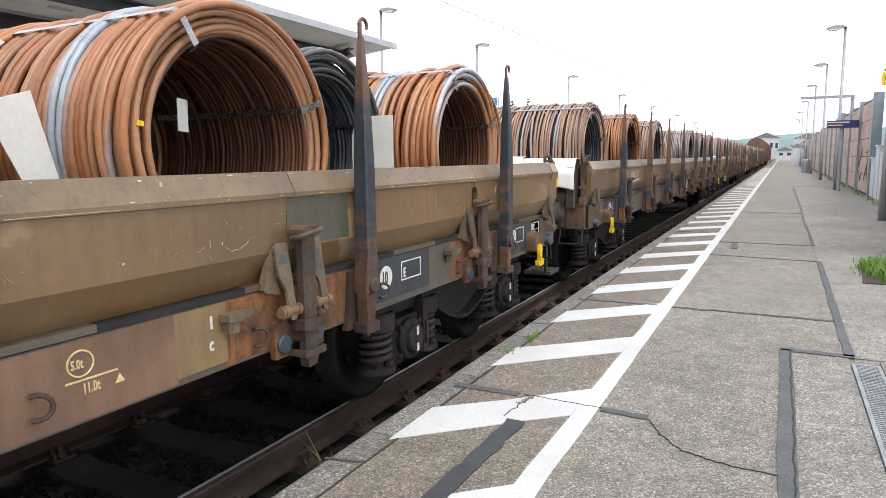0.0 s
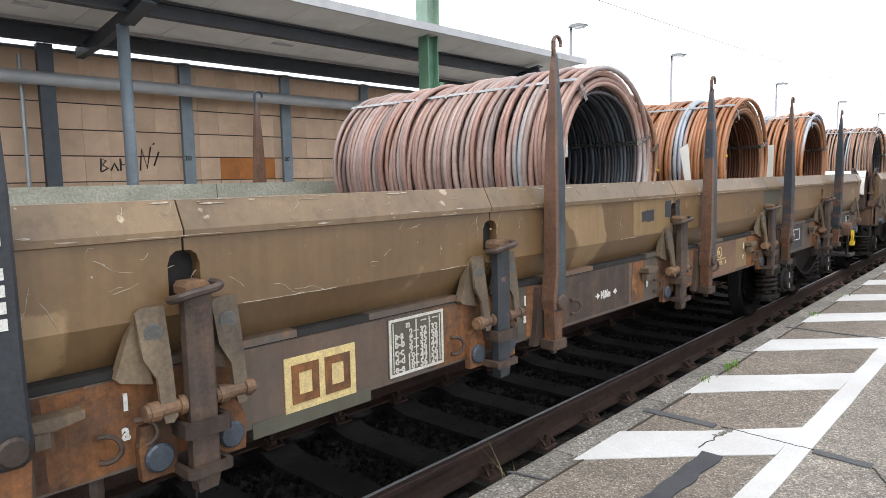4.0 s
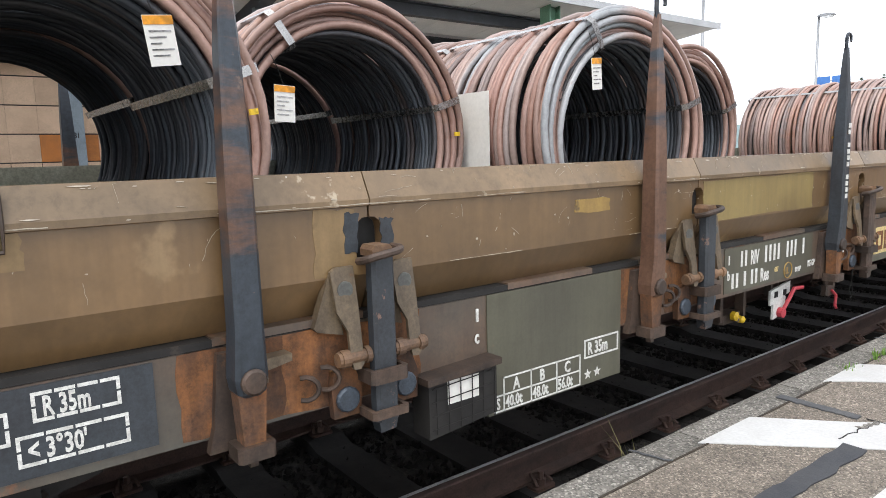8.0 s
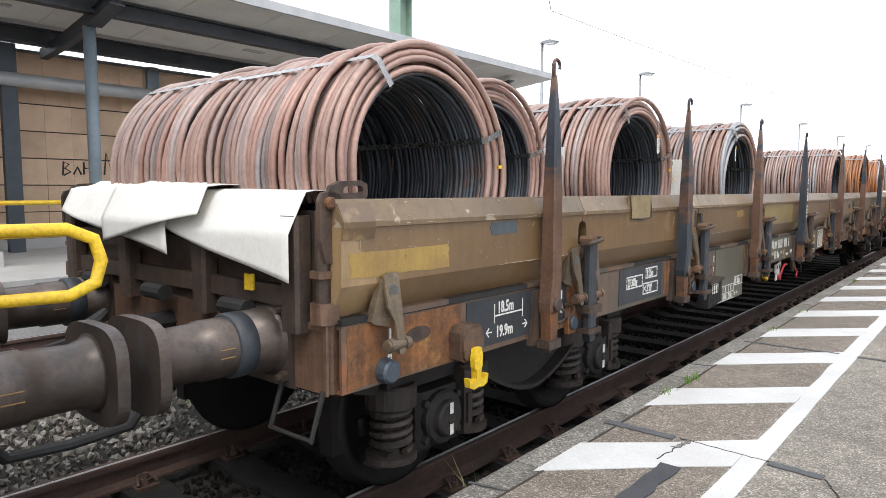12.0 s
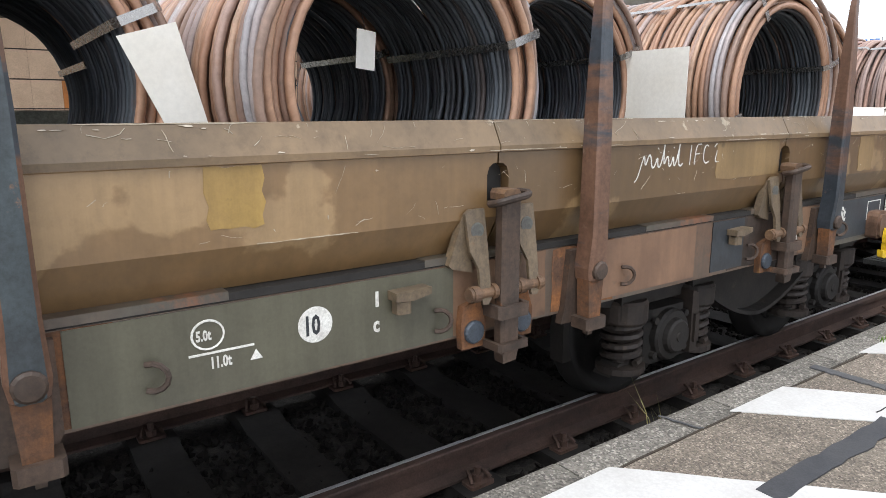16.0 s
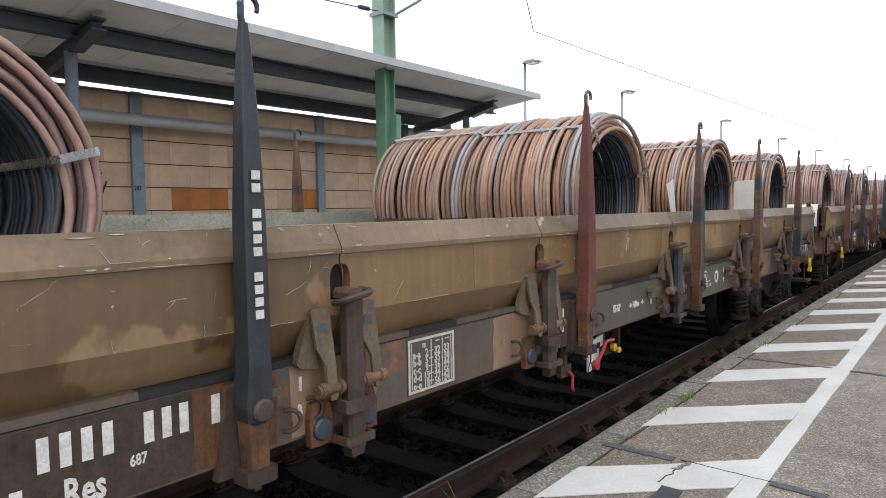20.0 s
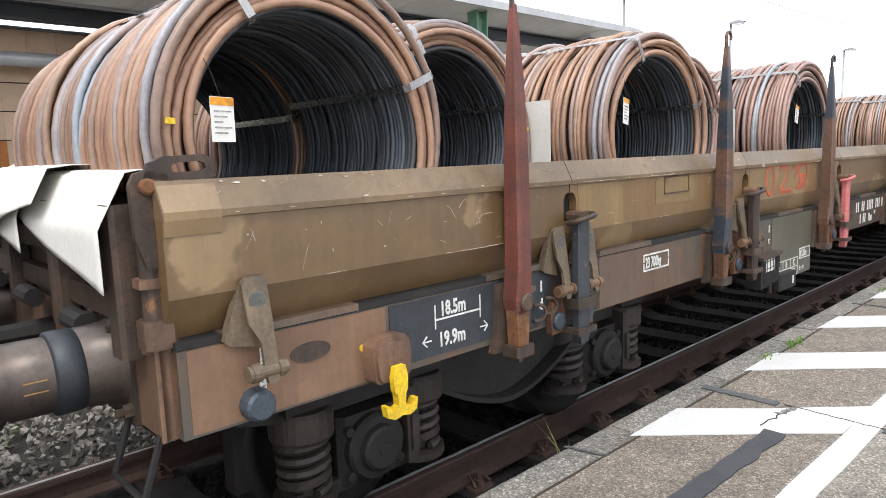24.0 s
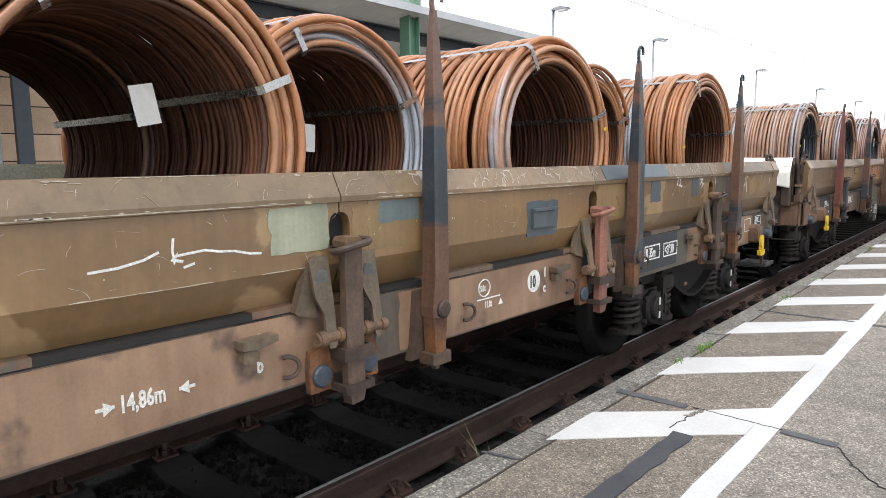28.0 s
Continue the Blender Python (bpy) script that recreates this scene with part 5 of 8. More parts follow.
TAG_HEAD = Shape().box(0.003, 0.005, -0.048, 0.048, -0.028, -0.002).mesh("tag_print", M["tag_orange"])
TAG_TEXT = Shape()
for i in range(5):
    TAG_TEXT.box(0.003, 0.0045, -0.036, 0.036 - (i % 3) * 0.018, -0.05 - i * 0.018, -0.045 - i * 0.018)
TAG_TEXT = TAG_TEXT.mesh("tag_text", M["strap"])
MARK_ME = Shape().box(-0.004, 0.008, -0.016, 0.016, -0.01, 0.01, c=0.003).mesh("paint_mark", M["yellow"])
TAG_WIRE = Shape().tube([(0.0, 0.0, -0.01), (0.0, -0.03, 0.07), (0.0, -0.06, 0.12)], 0.0015, 4).mesh("wire", M["dark"])
LABEL = {"rod_blue": "blue-black steel rod coil bound with flat straps", "rod_pink": "rosy brown steel rod coil bound with flat straps", "rod_rust": "orange rusty steel rod coil bound with flat straps", "rod_mixed": "brown and grey steel rod coil bound with flat straps"}


def coil(x, y, z, tone, rnd, near, tag=None, size=1.0, length=1.0):
    meshes = COILS[tone if near else tone + "_far"]
    c = thing("rod_coil", LABEL[tone], "steel coil", "rod coils on the wagons", at=pose(x, y, z))
    turn = rnd.uniform(-25, 25)
    w = part("winding", rnd.choice(meshes), None, c)
    tagged(w, kind="stuff")
    grow = Matrix.Diagonal((length, size, size, 1))
    w.matrix_basis = pose(0, 0, 0, turn if rnd.random() < 0.5 else turn + 180, 0, 0) @ grow
    ln = part("lining", rnd.choice(LINING["rust" if tone == "rod_rust" else "blue"][0 if near else 1]), None, c, "inner turns of the coil, shade put into their colour")
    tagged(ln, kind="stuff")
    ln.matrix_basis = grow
    for st in (STRAPS if near else STRAPS[0:2]):
        part("strap", st, None, c, "flat steel strap").matrix_basis = pose(0, 0, 0, rnd.uniform(-6, 6), 0, 0) @ grow
    if near and rnd.random() < 0.6:
        a = rnd.choice((rnd.uniform(-10, 15), rnd.uniform(160, 185)))
        part("paint_mark", MARK_ME, None, c, "dab of yellow paint").matrix_basis = pose(0.006, 0.575 * size * math.cos(radians(a)), 0.575 * size * math.sin(radians(a)), a, 0, 0)
    if tag:
        ty, tz, outside = tag
        t = part("tag", TAG_ME, None, c, "white paper tag" + (" with an orange head" if outside else ""))
        t.matrix_basis = pose(0.014 if outside else -0.3, ty + rnd.uniform(-0.02, 0.02), tz + rnd.uniform(-0.02, 0.02), rnd.uniform(-12, 12), 0, rnd.uniform(0, 25))
        part("wire", TAG_WIRE, None, t)
        if outside:
            part("tag_print", TAG_HEAD, None, t)
            part("tag_text", TAG_TEXT, None, t)
    TRAIN.append((c, x, y, z))
    return c


# rows along a wagon: centre from the wagon's middle; 1 stands forward, 0 is set back
ROWS = [(-8.5, 1), (-7.22, 0), (-5.97, 1), (-4.68, 0), (-3.4, 1), (-2.1, 0), (2.12, 1), (3.42, 0), (4.75, 1), (6.03, 0), (7.3, 1), (8.57, 0)]
TONES = {"a": ["rod_pink"] * 7 + ["rod_mixed", "rod_rust", "rod_blue", "rod_rust", "rod_rust"], "b": ["rod_mixed"] * 3 + ["rod_pink"] * 3 + ["rod_mixed"] * 6, "c": ["rod_rust"] * 12}
SHIFT = {"a": 0.05, "b": -0.06, "c": 0.2}
# how far each coil lies from its row, and how large it is
COIL_FIT = {"a": {-8.5: (-0.06, 1.01), -7.22: (-0.14, 1.03), -5.97: (-0.05, 1.01), -4.68: (-0.1, 1.01), -3.4: (0.0, 1.015), -2.1: (-0.03, 1.0), 2.12: (0.05, 1.0), 3.42: (-0.04, 1.0), 4.75: (0.09, 1.0), 6.03: (0.13, 1.015), 7.3: (0.03, 1.0), 8.57: (0.05, 1.0)},
            "b": {-8.5: (0.0, 1.01), -7.22: (-0.09, 1.02), -5.97: (0.02, 1.02), -4.68: (0.02, 1.03), -3.4: (0.12, 1.02), -2.1: (0.1, 1.0), 2.12: (0.09, 1.0), 3.42: (0.08, 1.0), 4.75: (0.1, 1.0), 6.03: (0.07, 1.015), 7.3: (0.14, 1.0), 8.57: (0.16, 1.03)},
            "c": {2.12: (-0.06, 1.0), 3.42: (-0.1, 1.02), 4.75: (-0.1, 1.02), 6.03: (-0.02, 1.04), 7.3: (-0.07, 1.03), 8.57: (-0.06, 1.04)}}
COIL_LENGTH = {"a": 1.07, "b": 0.96, "c": 1.0}
# tags: across and up from the middle of the eye; True hangs outside on the rim
TAGS = {"a": {-7.22: (-0.4, 0.2, True), -5.97: (0.3, 0.37, True), -4.68: (-0.36, 0.22, True), -3.4: (-0.32, 0.36, True), 2.12: (-0.08, 0.2, False), 4.75: (-0.1, 0.2, False)},
        "b": {-8.5: (-0.42, 0.15, True), -5.97: (-0.45, 0.2, True), -3.4: (-0.36, 0.25, True), 2.12: (0.06, 0.2, False), 3.42: (0.02, 0.2, False), 4.75: (-0.06, 0.2, False), 6.03: (0.02, 0.2, False)},
        "c": {2.12: (0.1, 0.2, False), 3.42: (0.0, 0.12, False), 6.03: (0.1, 0.1, False), 7.3: (0.0, 0.15, False)}}
PLACE = {"a": W1, "b": W2, "c": W3}
PLACE.update({"f%d" % i: W1 + 19.9 * i for i in range(1, 6)})
rnd = random.Random(5)
for key, w in wagons.items():
    y0 = PLACE[key]
    near = key in ("a", "b", "c")
    for i, (dy, fwd) in enumerate(ROWS):
        tone = TONES[key][i] if key in TONES else rnd.choice(("rod_mixed", "rod_rust", "rod_pink", "rod_mixed"))
        face = 1.235 if fwd else 0.76
        e, size = COIL_FIT.get(key, {}).get(dy, (0.0, 1.0))
        length = COIL_LENGTH.get(key, 1.0)
        y, z = y0 + dy + e + SHIFT.get(key, 0.0), 1.16 + 0.637 * size
        coil(face - 0.02 * rnd.random(), y, z, tone, rnd, near, TAGS.get(key, {}).get(dy), size, length)
        coil(face - 0.035 - length - 0.01 * rnd.random(), y + rnd.uniform(-0.03, 0.03), z, tone, rnd, near, None, size, length)


for key, places in (("a", ((-7.9, 0.6, 0.86, 0), (-6.59, 0.6, 0.88, 0), (-5.36, 0.6, 0.86, 0), (-4.03, 0.6, 0.87, 0), (6.675, 0.6, 0.95, 0))), ("b", ((6.545, 0.62, 1.13, 0), (-4.13, 0.6, 0.88, 0), (-6.69, 0.6, 0.86, 0)))):
    for dy, x0, x1, lean in places:
        c = tagged(new("card_sheet", Shape().box(-x1 + x0, 0.0, -0.0025, 0.0025, 0.0, 0.87).mesh("card_sheet", M["paper"])), "stiff white card sheet wedged upright between two coils", "card", "card sheets on the wagons")
        x, yy, z = x1 + (0.14 if lean else 0), PLACE[key] + dy, 1.163
        turn = (0, -lean, 0)
        c.matrix_world = pose(x, yy, z, *turn)
        TRAIN.append((c, x, yy, z, tuple(radians(q) for q in turn)))


for key, dy in (("a", 0.06), ("b", 0.0)):
    leaf = Shape().prism_x([(-0.22, 0.765), (-0.04, 0.82), (0.165, 0.0), (0.13, 0.0)], 0.0, 0.004)
    c = tagged(new("card_sheet", leaf.mesh("card_sheet", M["paper"])), "white card sheet leaning crooked in the gap between two coils", "card", "card sheets on the wagons")
    x, yy, z = 1.0, PLACE[key] + 4.04 + dy, 1.163
    c.matrix_world = pose(x, yy, z)
    TRAIN.append((c, x, yy, z))


def draped(name, y, corners, seed):
    """A sheet of card that lies over the end flap and hangs down; corners: x range, how far it hangs at each side, lift of its rear edge."""
    x0, x1, hang0, hang1, lift = corners
    r = random.Random(seed)
    s = Shape()
    n, m = 22, 20
    for i in range(n + 1):
        u = i / n
        hang = hang0 + (hang1 - hang0) * u + 0.008 * math.sin(u * 5 + seed)
        for j in range(m + 1):
            v = j / m
            d = v * (0.16 + hang)
            x = x0 + (x1 - x0) * u + 0.05 * v * math.sin(seed)
            if d < 0.13:
                yy, z = 0.13 - d, 0.012 + lift * (1 - u) * (1 - d / 0.13) ** 2
            else:
                k = d - 0.13
                yy, z = -0.025 - 0.03 * seed - 0.10 * min(1, k * 5) - 0.015 * math.sin(u * 3) * k, 0.012 - 0.92 * k
            s.v.append((x, yy, z + 0.003 * math.sin(u * 5 + v * 3)))
    w = m + 1
    for i in range(n):
        for j in range(m):
            s.f.append((i * w + j, (i + 1) * w + j, (i + 1) * w + j + 1, i * w + j + 1))
    me = s.mesh(name, M["paper"], True)
    ob = tagged(new(name, me), "large white card sheet draped over the wagon's end flap", "card", "draped card sheets")
    mod = ob.modifiers.new("thickness", "SOLIDIFY")
    mod.thickness = 0.004
    return ob


for key in ("a", "b", "f1", "f2"):
    for k, (x0, x1, h0, h1, lift) in enumerate(((0.1, 1.185, 0.16, 0.4, 0.0), (-1.15, 0.2, 0.12, 0.34, 0.04), (-0.45, 0.5, 0.3, 0.12, 0.03))):
        y = PLACE[key] - HALF - 0.0
        z = 1.695 + 0.013 * k
        d = draped("card_drape", y, (x0, x1, h0, h1, lift), k)
        TRAIN.append((d, 0, y, z))


# ---- writing, plates and paint patches on the wagons ----
M["tan_patch"] = material("tan_touch_up_paint", (0.245, 0.162, 0.076), (0.205, 0.136, 0.064), 4, 70, 0.4, 0, 0.05, (0.15, 0.1, 0.05), (0.66, 0.72), 7, grain=0.08, nrough=0.45, dirt=0.1, streak=0.1)
M["pale_plate"] = material("pale_worn_repair_plate", (0.34, 0.265, 0.14), (0.25, 0.185, 0.095), 6, 60, 0.5, 0, 0.15, (0.45, 0.4, 0.28), (0.6, 0.66), 9, 0.12, dirt=0.25)
M["ochre_patch"] = material("ochre_touch_up_paint", (0.36, 0.235, 0.065), (0.28, 0.18, 0.06), 4, 70, 0.4, 0, 0.05, (0.12, 0.08, 0.04), (0.62, 0.7), 8, grain=0.08, nrough=0.45, dirt=0.1, streak=0.1)
M["olive_patch"] = material("grey_olive_paint", (0.098, 0.094, 0.066), (0.078, 0.074, 0.054), 2, 70, 0.4, 0, 0.05, (0.2, 0.11, 0.06), (0.66, 0.74), 3, grain=0.08, nrough=0.45, dirt=0.1, streak=0.1)
M["ochre_olive"] = material("yellow_olive_paint", (0.25, 0.185, 0.07), (0.19, 0.135, 0.05), 2.5, 50, 0.36, 0, 0.04, (0.15, 0.1, 0.05), (0.66, 0.72), 5, grain=0.06, nrough=0.42, spec=0.7, dirt=0.1, streak=0.1)
M["blue_patch"] = material("blue_grey_touch_up_paint", (0.075, 0.095, 0.105), (0.06, 0.072, 0.078), 4, 70, 0.4, 0, 0.05, grain=0.08, nrough=0.45, dirt=0.1, streak=0.1)
M["salmon"] = material("salmon_brown_paint", (0.27, 0.17, 0.105), (0.18, 0.105, 0.064), 2.5, 70, 0.55, 0, 0.1, (0.1, 0.066, 0.05), (0.58, 0.7), 5, grain=0.08, nrough=0.45, dirt=0.1, streak=0.1)
M["rosewood"] = material("faded_red_brown_paint", (0.2, 0.115, 0.07), (0.14, 0.08, 0.05), 2.5, 60, 0.5, 0, 0.08, (0.1, 0.07, 0.05), (0.64, 0.72), 6, grain=0.08, nrough=0.45, dirt=0.1, streak=0.1)
M["sage"] = material("pale_sage_paint", (0.3, 0.31, 0.22), (0.24, 0.25, 0.17), 3, 60, 0.5, 0, 0.06, (0.16, 0.11, 0.06), (0.64, 0.7), 6, grain=0.08, nrough=0.45, dirt=0.1, streak=0.1)
M["teal_patch"] = material("faded_teal_paint", (0.12, 0.15, 0.145), (0.09, 0.115, 0.11), 3, 60, 0.5, 0, 0.06, (0.16, 0.11, 0.06), (0.62, 0.7), 5, grain=0.08, nrough=0.45, dirt=0.1, streak=0.1)
M["graffiti_red"] = material("orange_red_spray_paint", (0.5, 0.1, 0.045), (0.36, 0.085, 0.04), 9, 60, 0.6, 0, 0.05, (0.2, 0.11, 0.05), (0.5, 0.62), 22, grain=0.3)
M["pink"] = material("pink_red_lever_paint", (0.62, 0.2, 0.2), (0.5, 0.13, 0.12), 6, 60, 0.5, 0, 0.05, (0.2, 0.08, 0.05), (0.66, 0.72), 12)
M["bare"] = material("bare_flaked_spot", (0.55, 0.50, 0.42), (0.32, 0.26, 0.19), 14, 60, 0.7)
M["chalk"] = material("pale_scratch_and_highlight", (0.5, 0.45, 0.36), (0.34, 0.28, 0.2), 9, 60, 0.7)
FX = 1.3415


def plate(w, y0, y1, z0, z1, mat, name="lettering_field", label="", x=FX, d=0.003):
    return part(name, Shape().box(x - 0.006, x + d, y0, y1, z0, z1), mat, w, label)


def worn_patch(w, y0, y1, z0, z1, mat, seed, x=1.3625):
    r = random.Random(seed)
    out = []
    for a, b, c, d in ((y0, z0, y1, z0), (y1, z0, y1, z1), (y1, z1, y0, z1), (y0, z1, y0, z0)):
        for i in range(5):
            out.append((a + (c - a) * i / 5 + r.uniform(-0.008, 0.008), b + (d - b) * i / 5 + r.uniform(-0.006, 0.006)))
    return part("paint_patch", Shape().prism_x(out, x - 0.004, x + 0.0012), mat, w)


def strokes(w, lines, mat, width, x=1.3632, name="graffiti", label=""):
    s = Shape()
    for pts in lines:
        s.tube([(x, a, b) for a, b in pts], width, 4)
    s.v = [(x + (p[0] - x) * 0.15, p[1], p[2]) for p in s.v]
    ob = part(name, s, mat, w, label)
    tagged(ob, label, kind="stuff")
    return ob


def scratches(w, seed, count):
    """Short irregular scuffs, a few long wandering ones, bare flakes along the edges, and painted edge highlights."""
    r = random.Random(seed)
    s = Shape()

    def spot(y, z):
        return (1.3776 - (z - 1.574) * 0.51, y, z) if z > 1.575 else (1.3627, y, z)

    for _ in range(count):
        cap = r.random() < 0.4
        y, z = r.uniform(-HALF + 0.1, HALF - 0.1), r.uniform(1.578, 1.66) if cap else r.uniform(1.32, 1.53)
        a, l = r.choice((r.gauss(0.1, 0.3), r.gauss(1.45, 0.2), r.uniform(-1.5, 1.5))), min(0.3, r.expovariate(1 / 0.04) + 0.008)
        n = 2 + int(l / 0.03)
        pts = []
        for i in range(n + 1):
            z = min(1.664, max(1.577, z)) if cap else min(1.54, max(1.31, z))
            pts.append(spot(y, z))
            a += r.gauss(0, 0.25)
            y, z = y + l / n * math.cos(a), z + l / n * math.sin(a)
        k = r.uniform(0.0005, 0.0014)
        s.tube(pts, [k * r.uniform(0.3, 1.4) for _ in pts], 4)
    flakes = Shape()
    for _ in range(count // 2):
        zone = r.random()
        y, z = r.uniform(-HALF + 0.1, HALF - 0.1), r.choice((1.562, 1.58, 1.662, 1.655)) if zone < 0.75 else r.uniform(1.32, 1.52)
        l, h = min(0.045, r.expovariate(1 / 0.014)) + 0.004, r.uniform(0.001, 0.004)
        if zone >= 0.75:
            l, h = r.uniform(0.002, 0.007), r.uniform(0.002, 0.008)
        out = []
        for i in range(7):
            q = 2 * math.pi * i / 7
            out.append((y + l * math.cos(q) * r.uniform(0.5, 1.2), z + h * math.sin(q) * r.uniform(0.5, 1.2)))
        x = 1.3765 if z < 1.575 and zone < 0.75 else 0
        pts = [((x, a, b) if x else spot(a, b)) for a, b in out]
        flakes.add([(p[0] + 0.0012, p[1], p[2]) for p in pts] + [(p[0] - 0.004, p[1], p[2]) for p in pts], [tuple(range(7))] + [(i, i + 7, (i + 1) % 7 + 7, (i + 1) % 7) for i in range(7)])
    # long thin runs: bare wear plus the edges' bright highlight, painted on
    for _ in range(90 if seed == 3 else 45):
        y, l, (x, z) = r.uniform(-HALF + 0.1, HALF - 0.6), r.uniform(0.06, 0.5), r.choice(((1.3765, 1.5575), (1.3765, 1.5575), (1.329, 1.6685), (1.329, 1.6685), (1.3625, 1.3065)))
        n = 4 + int(l / 0.05)
        pts = [(x, y + l * i / n, z + r.uniform(-0.0012, 0.0012)) for i in range(n + 1)]
        s.tube(pts, [r.uniform(0.0006, 0.0026) for _ in pts], 4)
    tagged(part("scratch_wear", s, "chalk", w, "pale scratches in the paint and painted-on edge highlights"), kind="stuff")
    tagged(part("flake_wear", flakes, "bare", w, "bare flaked spots along the edges"), kind="stuff")


def bars(w, y, z, height, widths, mat, name="number_bar", x=FX + 0.003):
    """Plain bars in place of a number."""
    p, last = y, None
    for k in widths:
        if k > 0:
            last = part(name, Shape().box(x - 0.002, x + 0.0015, p, p + k, z, z + height), mat, w)
        p += abs(k) + height * 0.28
    return last


def circle_sign(w, y, z, r, text, dark_disc):
    d = part("sign_disc", Shape().lathe((0, y, z), "x", [(FX - 0.004, r), (FX + 0.004, r)], 24), "white" if not dark_disc else "slate", w)
    if text:
        letters(text, r * 1.5, "slate", d, FX + 0.0045, y - r * 0.72, z - r * 0.52, narrow=0.72)
    return d


def load_mark(w, y, z, mat):
    s = Shape()
    ring = [(FX + 0.004, y + 0.048 * math.cos(i * math.pi / 9), z + 0.045 * math.sin(i * math.pi / 9)) for i in range(18)]
    s.tube(ring, 0.004, 4, True)
    s.box(FX, FX + 0.005, y - 0.06, y + 0.14, z - 0.062, z - 0.055)
    s.prism_x([(y + 0.125, z - 0.108), (y + 0.165, z - 0.108), (y + 0.145, z - 0.075)], FX, FX + 0.005)
    m = part("load_mark", s, mat, w)
    letters("5.0t", 0.045, mat, m, FX + 0.0045, y - 0.036, z - 0.016, narrow=0.7)
    letters("11.0t", 0.05, mat, m, FX + 0.0045, y + 0.0, z - 0.108, narrow=0.7)


def boxed(w, text, y, z, size, wd, ht, mat="white", narrow=0.75):
    """Writing in a stencilled frame whose lines are broken by the stencil's bridges."""
    s = Shape()
    n, e = 4, 0.010
    for i in range(n):
        a, b = y + wd * i / n + 0.003, y + wd * (i + 1) / n - 0.003
        s.box(FX + 0.002, FX + 0.005, a, b, z, z + e).box(FX + 0.002, FX + 0.005, a, b, z + ht - e, z + ht)
    for k in (y + 0.003, y + wd - e - 0.003):
        s.box(FX + 0.002, FX + 0.005, k, k + e, z + e, z + ht * 0.47).box(FX + 0.002, FX + 0.005, k, k + e, z + ht * 0.55, z + ht - e)
    f = part("outline", s, mat, w)
    letters(text, size, mat, f, FX + 0.0035, y + 0.028, z + (ht - size * 0.7) / 2, narrow=narrow)
    return f


def brake_gear(w, y_board, y_valve, y_tap):
    b = part("brake_board", Shape().prism_x([(y_board - 0.14, 0.66), (y_board + 0.13, 0.72), (y_board + 0.13, 0.80), (y_board - 0.14, 0.76)], 1.25, 1.265).prism_x([(y_board - 0.1, 0.56), (y_board + 0.06, 0.58), (y_board + 0.07, 0.7), (y_board - 0.1, 0.67)], 1.25, 1.265), "white", w, "white brake changeover plate")
    part("brake_lever", Shape().tube([(1.285, y_board - 0.02, 0.60), (1.30, y_board + 0.06, 0.70), (1.31, y_board + 0.09, 0.755), (1.315, y_board + 0.2, 0.75)], 0.014, 6).lathe((0, y_board - 0.02, 0.6), "x", [(1.266, 0.035), (1.3, 0.035)], 12), "red", b, "red brake lever")
    for k in (-0.07, 0.05):
        part("window", Shape().box(1.266, 1.269, y_board + k - 0.022, y_board + k + 0.022, 0.71, 0.75), "hole", b)
    v = part("brake_valve", Shape().box(1.1, 1.2, y_valve - 0.14, y_valve + 0.1, 0.6, 0.66, c=0.02).tube([(1.15, y_valve, 0.62), (1.24, y_valve - 0.02, 0.63)], 0.02, 6), "brown", w)
    part("knob", Shape().lathe((0, y_valve - 0.05, 0.655), "x", [(1.21, 0.012), (1.22, 0.03), (1.25, 0.03), (1.26, 0.012)], 12), "yellow", v, "yellow brake knob")
    part("knob", Shape().lathe((0, y_valve + 0.03, 0.62), "x", [(1.21, 0.012), (1.22, 0.024), (1.25, 0.024), (1.26, 0.012)], 12), "yellow", v)
    for k in (-0.16, 0.12):
        part("hanger", Shape().box(1.14, 1.2, y_valve + k, y_valve + k + 0.03, 0.62, 0.86), "brown", v)
    for k in (-0.1, 0.1):
        part("hanger", Shape().box(1.2, 1.245, y_board + k, y_board + k + 0.03, 0.72, 0.86), "brown", b)
    t = part("shut_off_tap", Shape().tube([(1.28, y_tap, 0.84), (1.28, y_tap, 0.68)], 0.03, 8).box(1.26, 1.31, y_tap - 0.06, y_tap + 0.07, 0.62, 0.70, c=0.01), "brown", w)
    part("tap_handle", Shape().tube([(1.315, y_tap, 0.66), (1.33, y_tap + 0.04, 0.62), (1.33, y_tap + 0.035, 0.54), (1.33, y_tap + 0.055, 0.52)], 0.011, 6), "red", t, "red tap handle")
    loop = [(1.33, y_tap + 0.3 + 0.028 * math.cos(i * math.pi / 6), 0.61 + 0.05 * math.sin(i * math.pi / 6)) for i in range(12)]
    part("chain_loop", Shape().tube(loop, 0.004, 4, True).tube([(1.33, y_tap + 0.3, 0.66), (1.33, y_tap + 0.31, 0.84)], 0.005, 4), "dark", w)


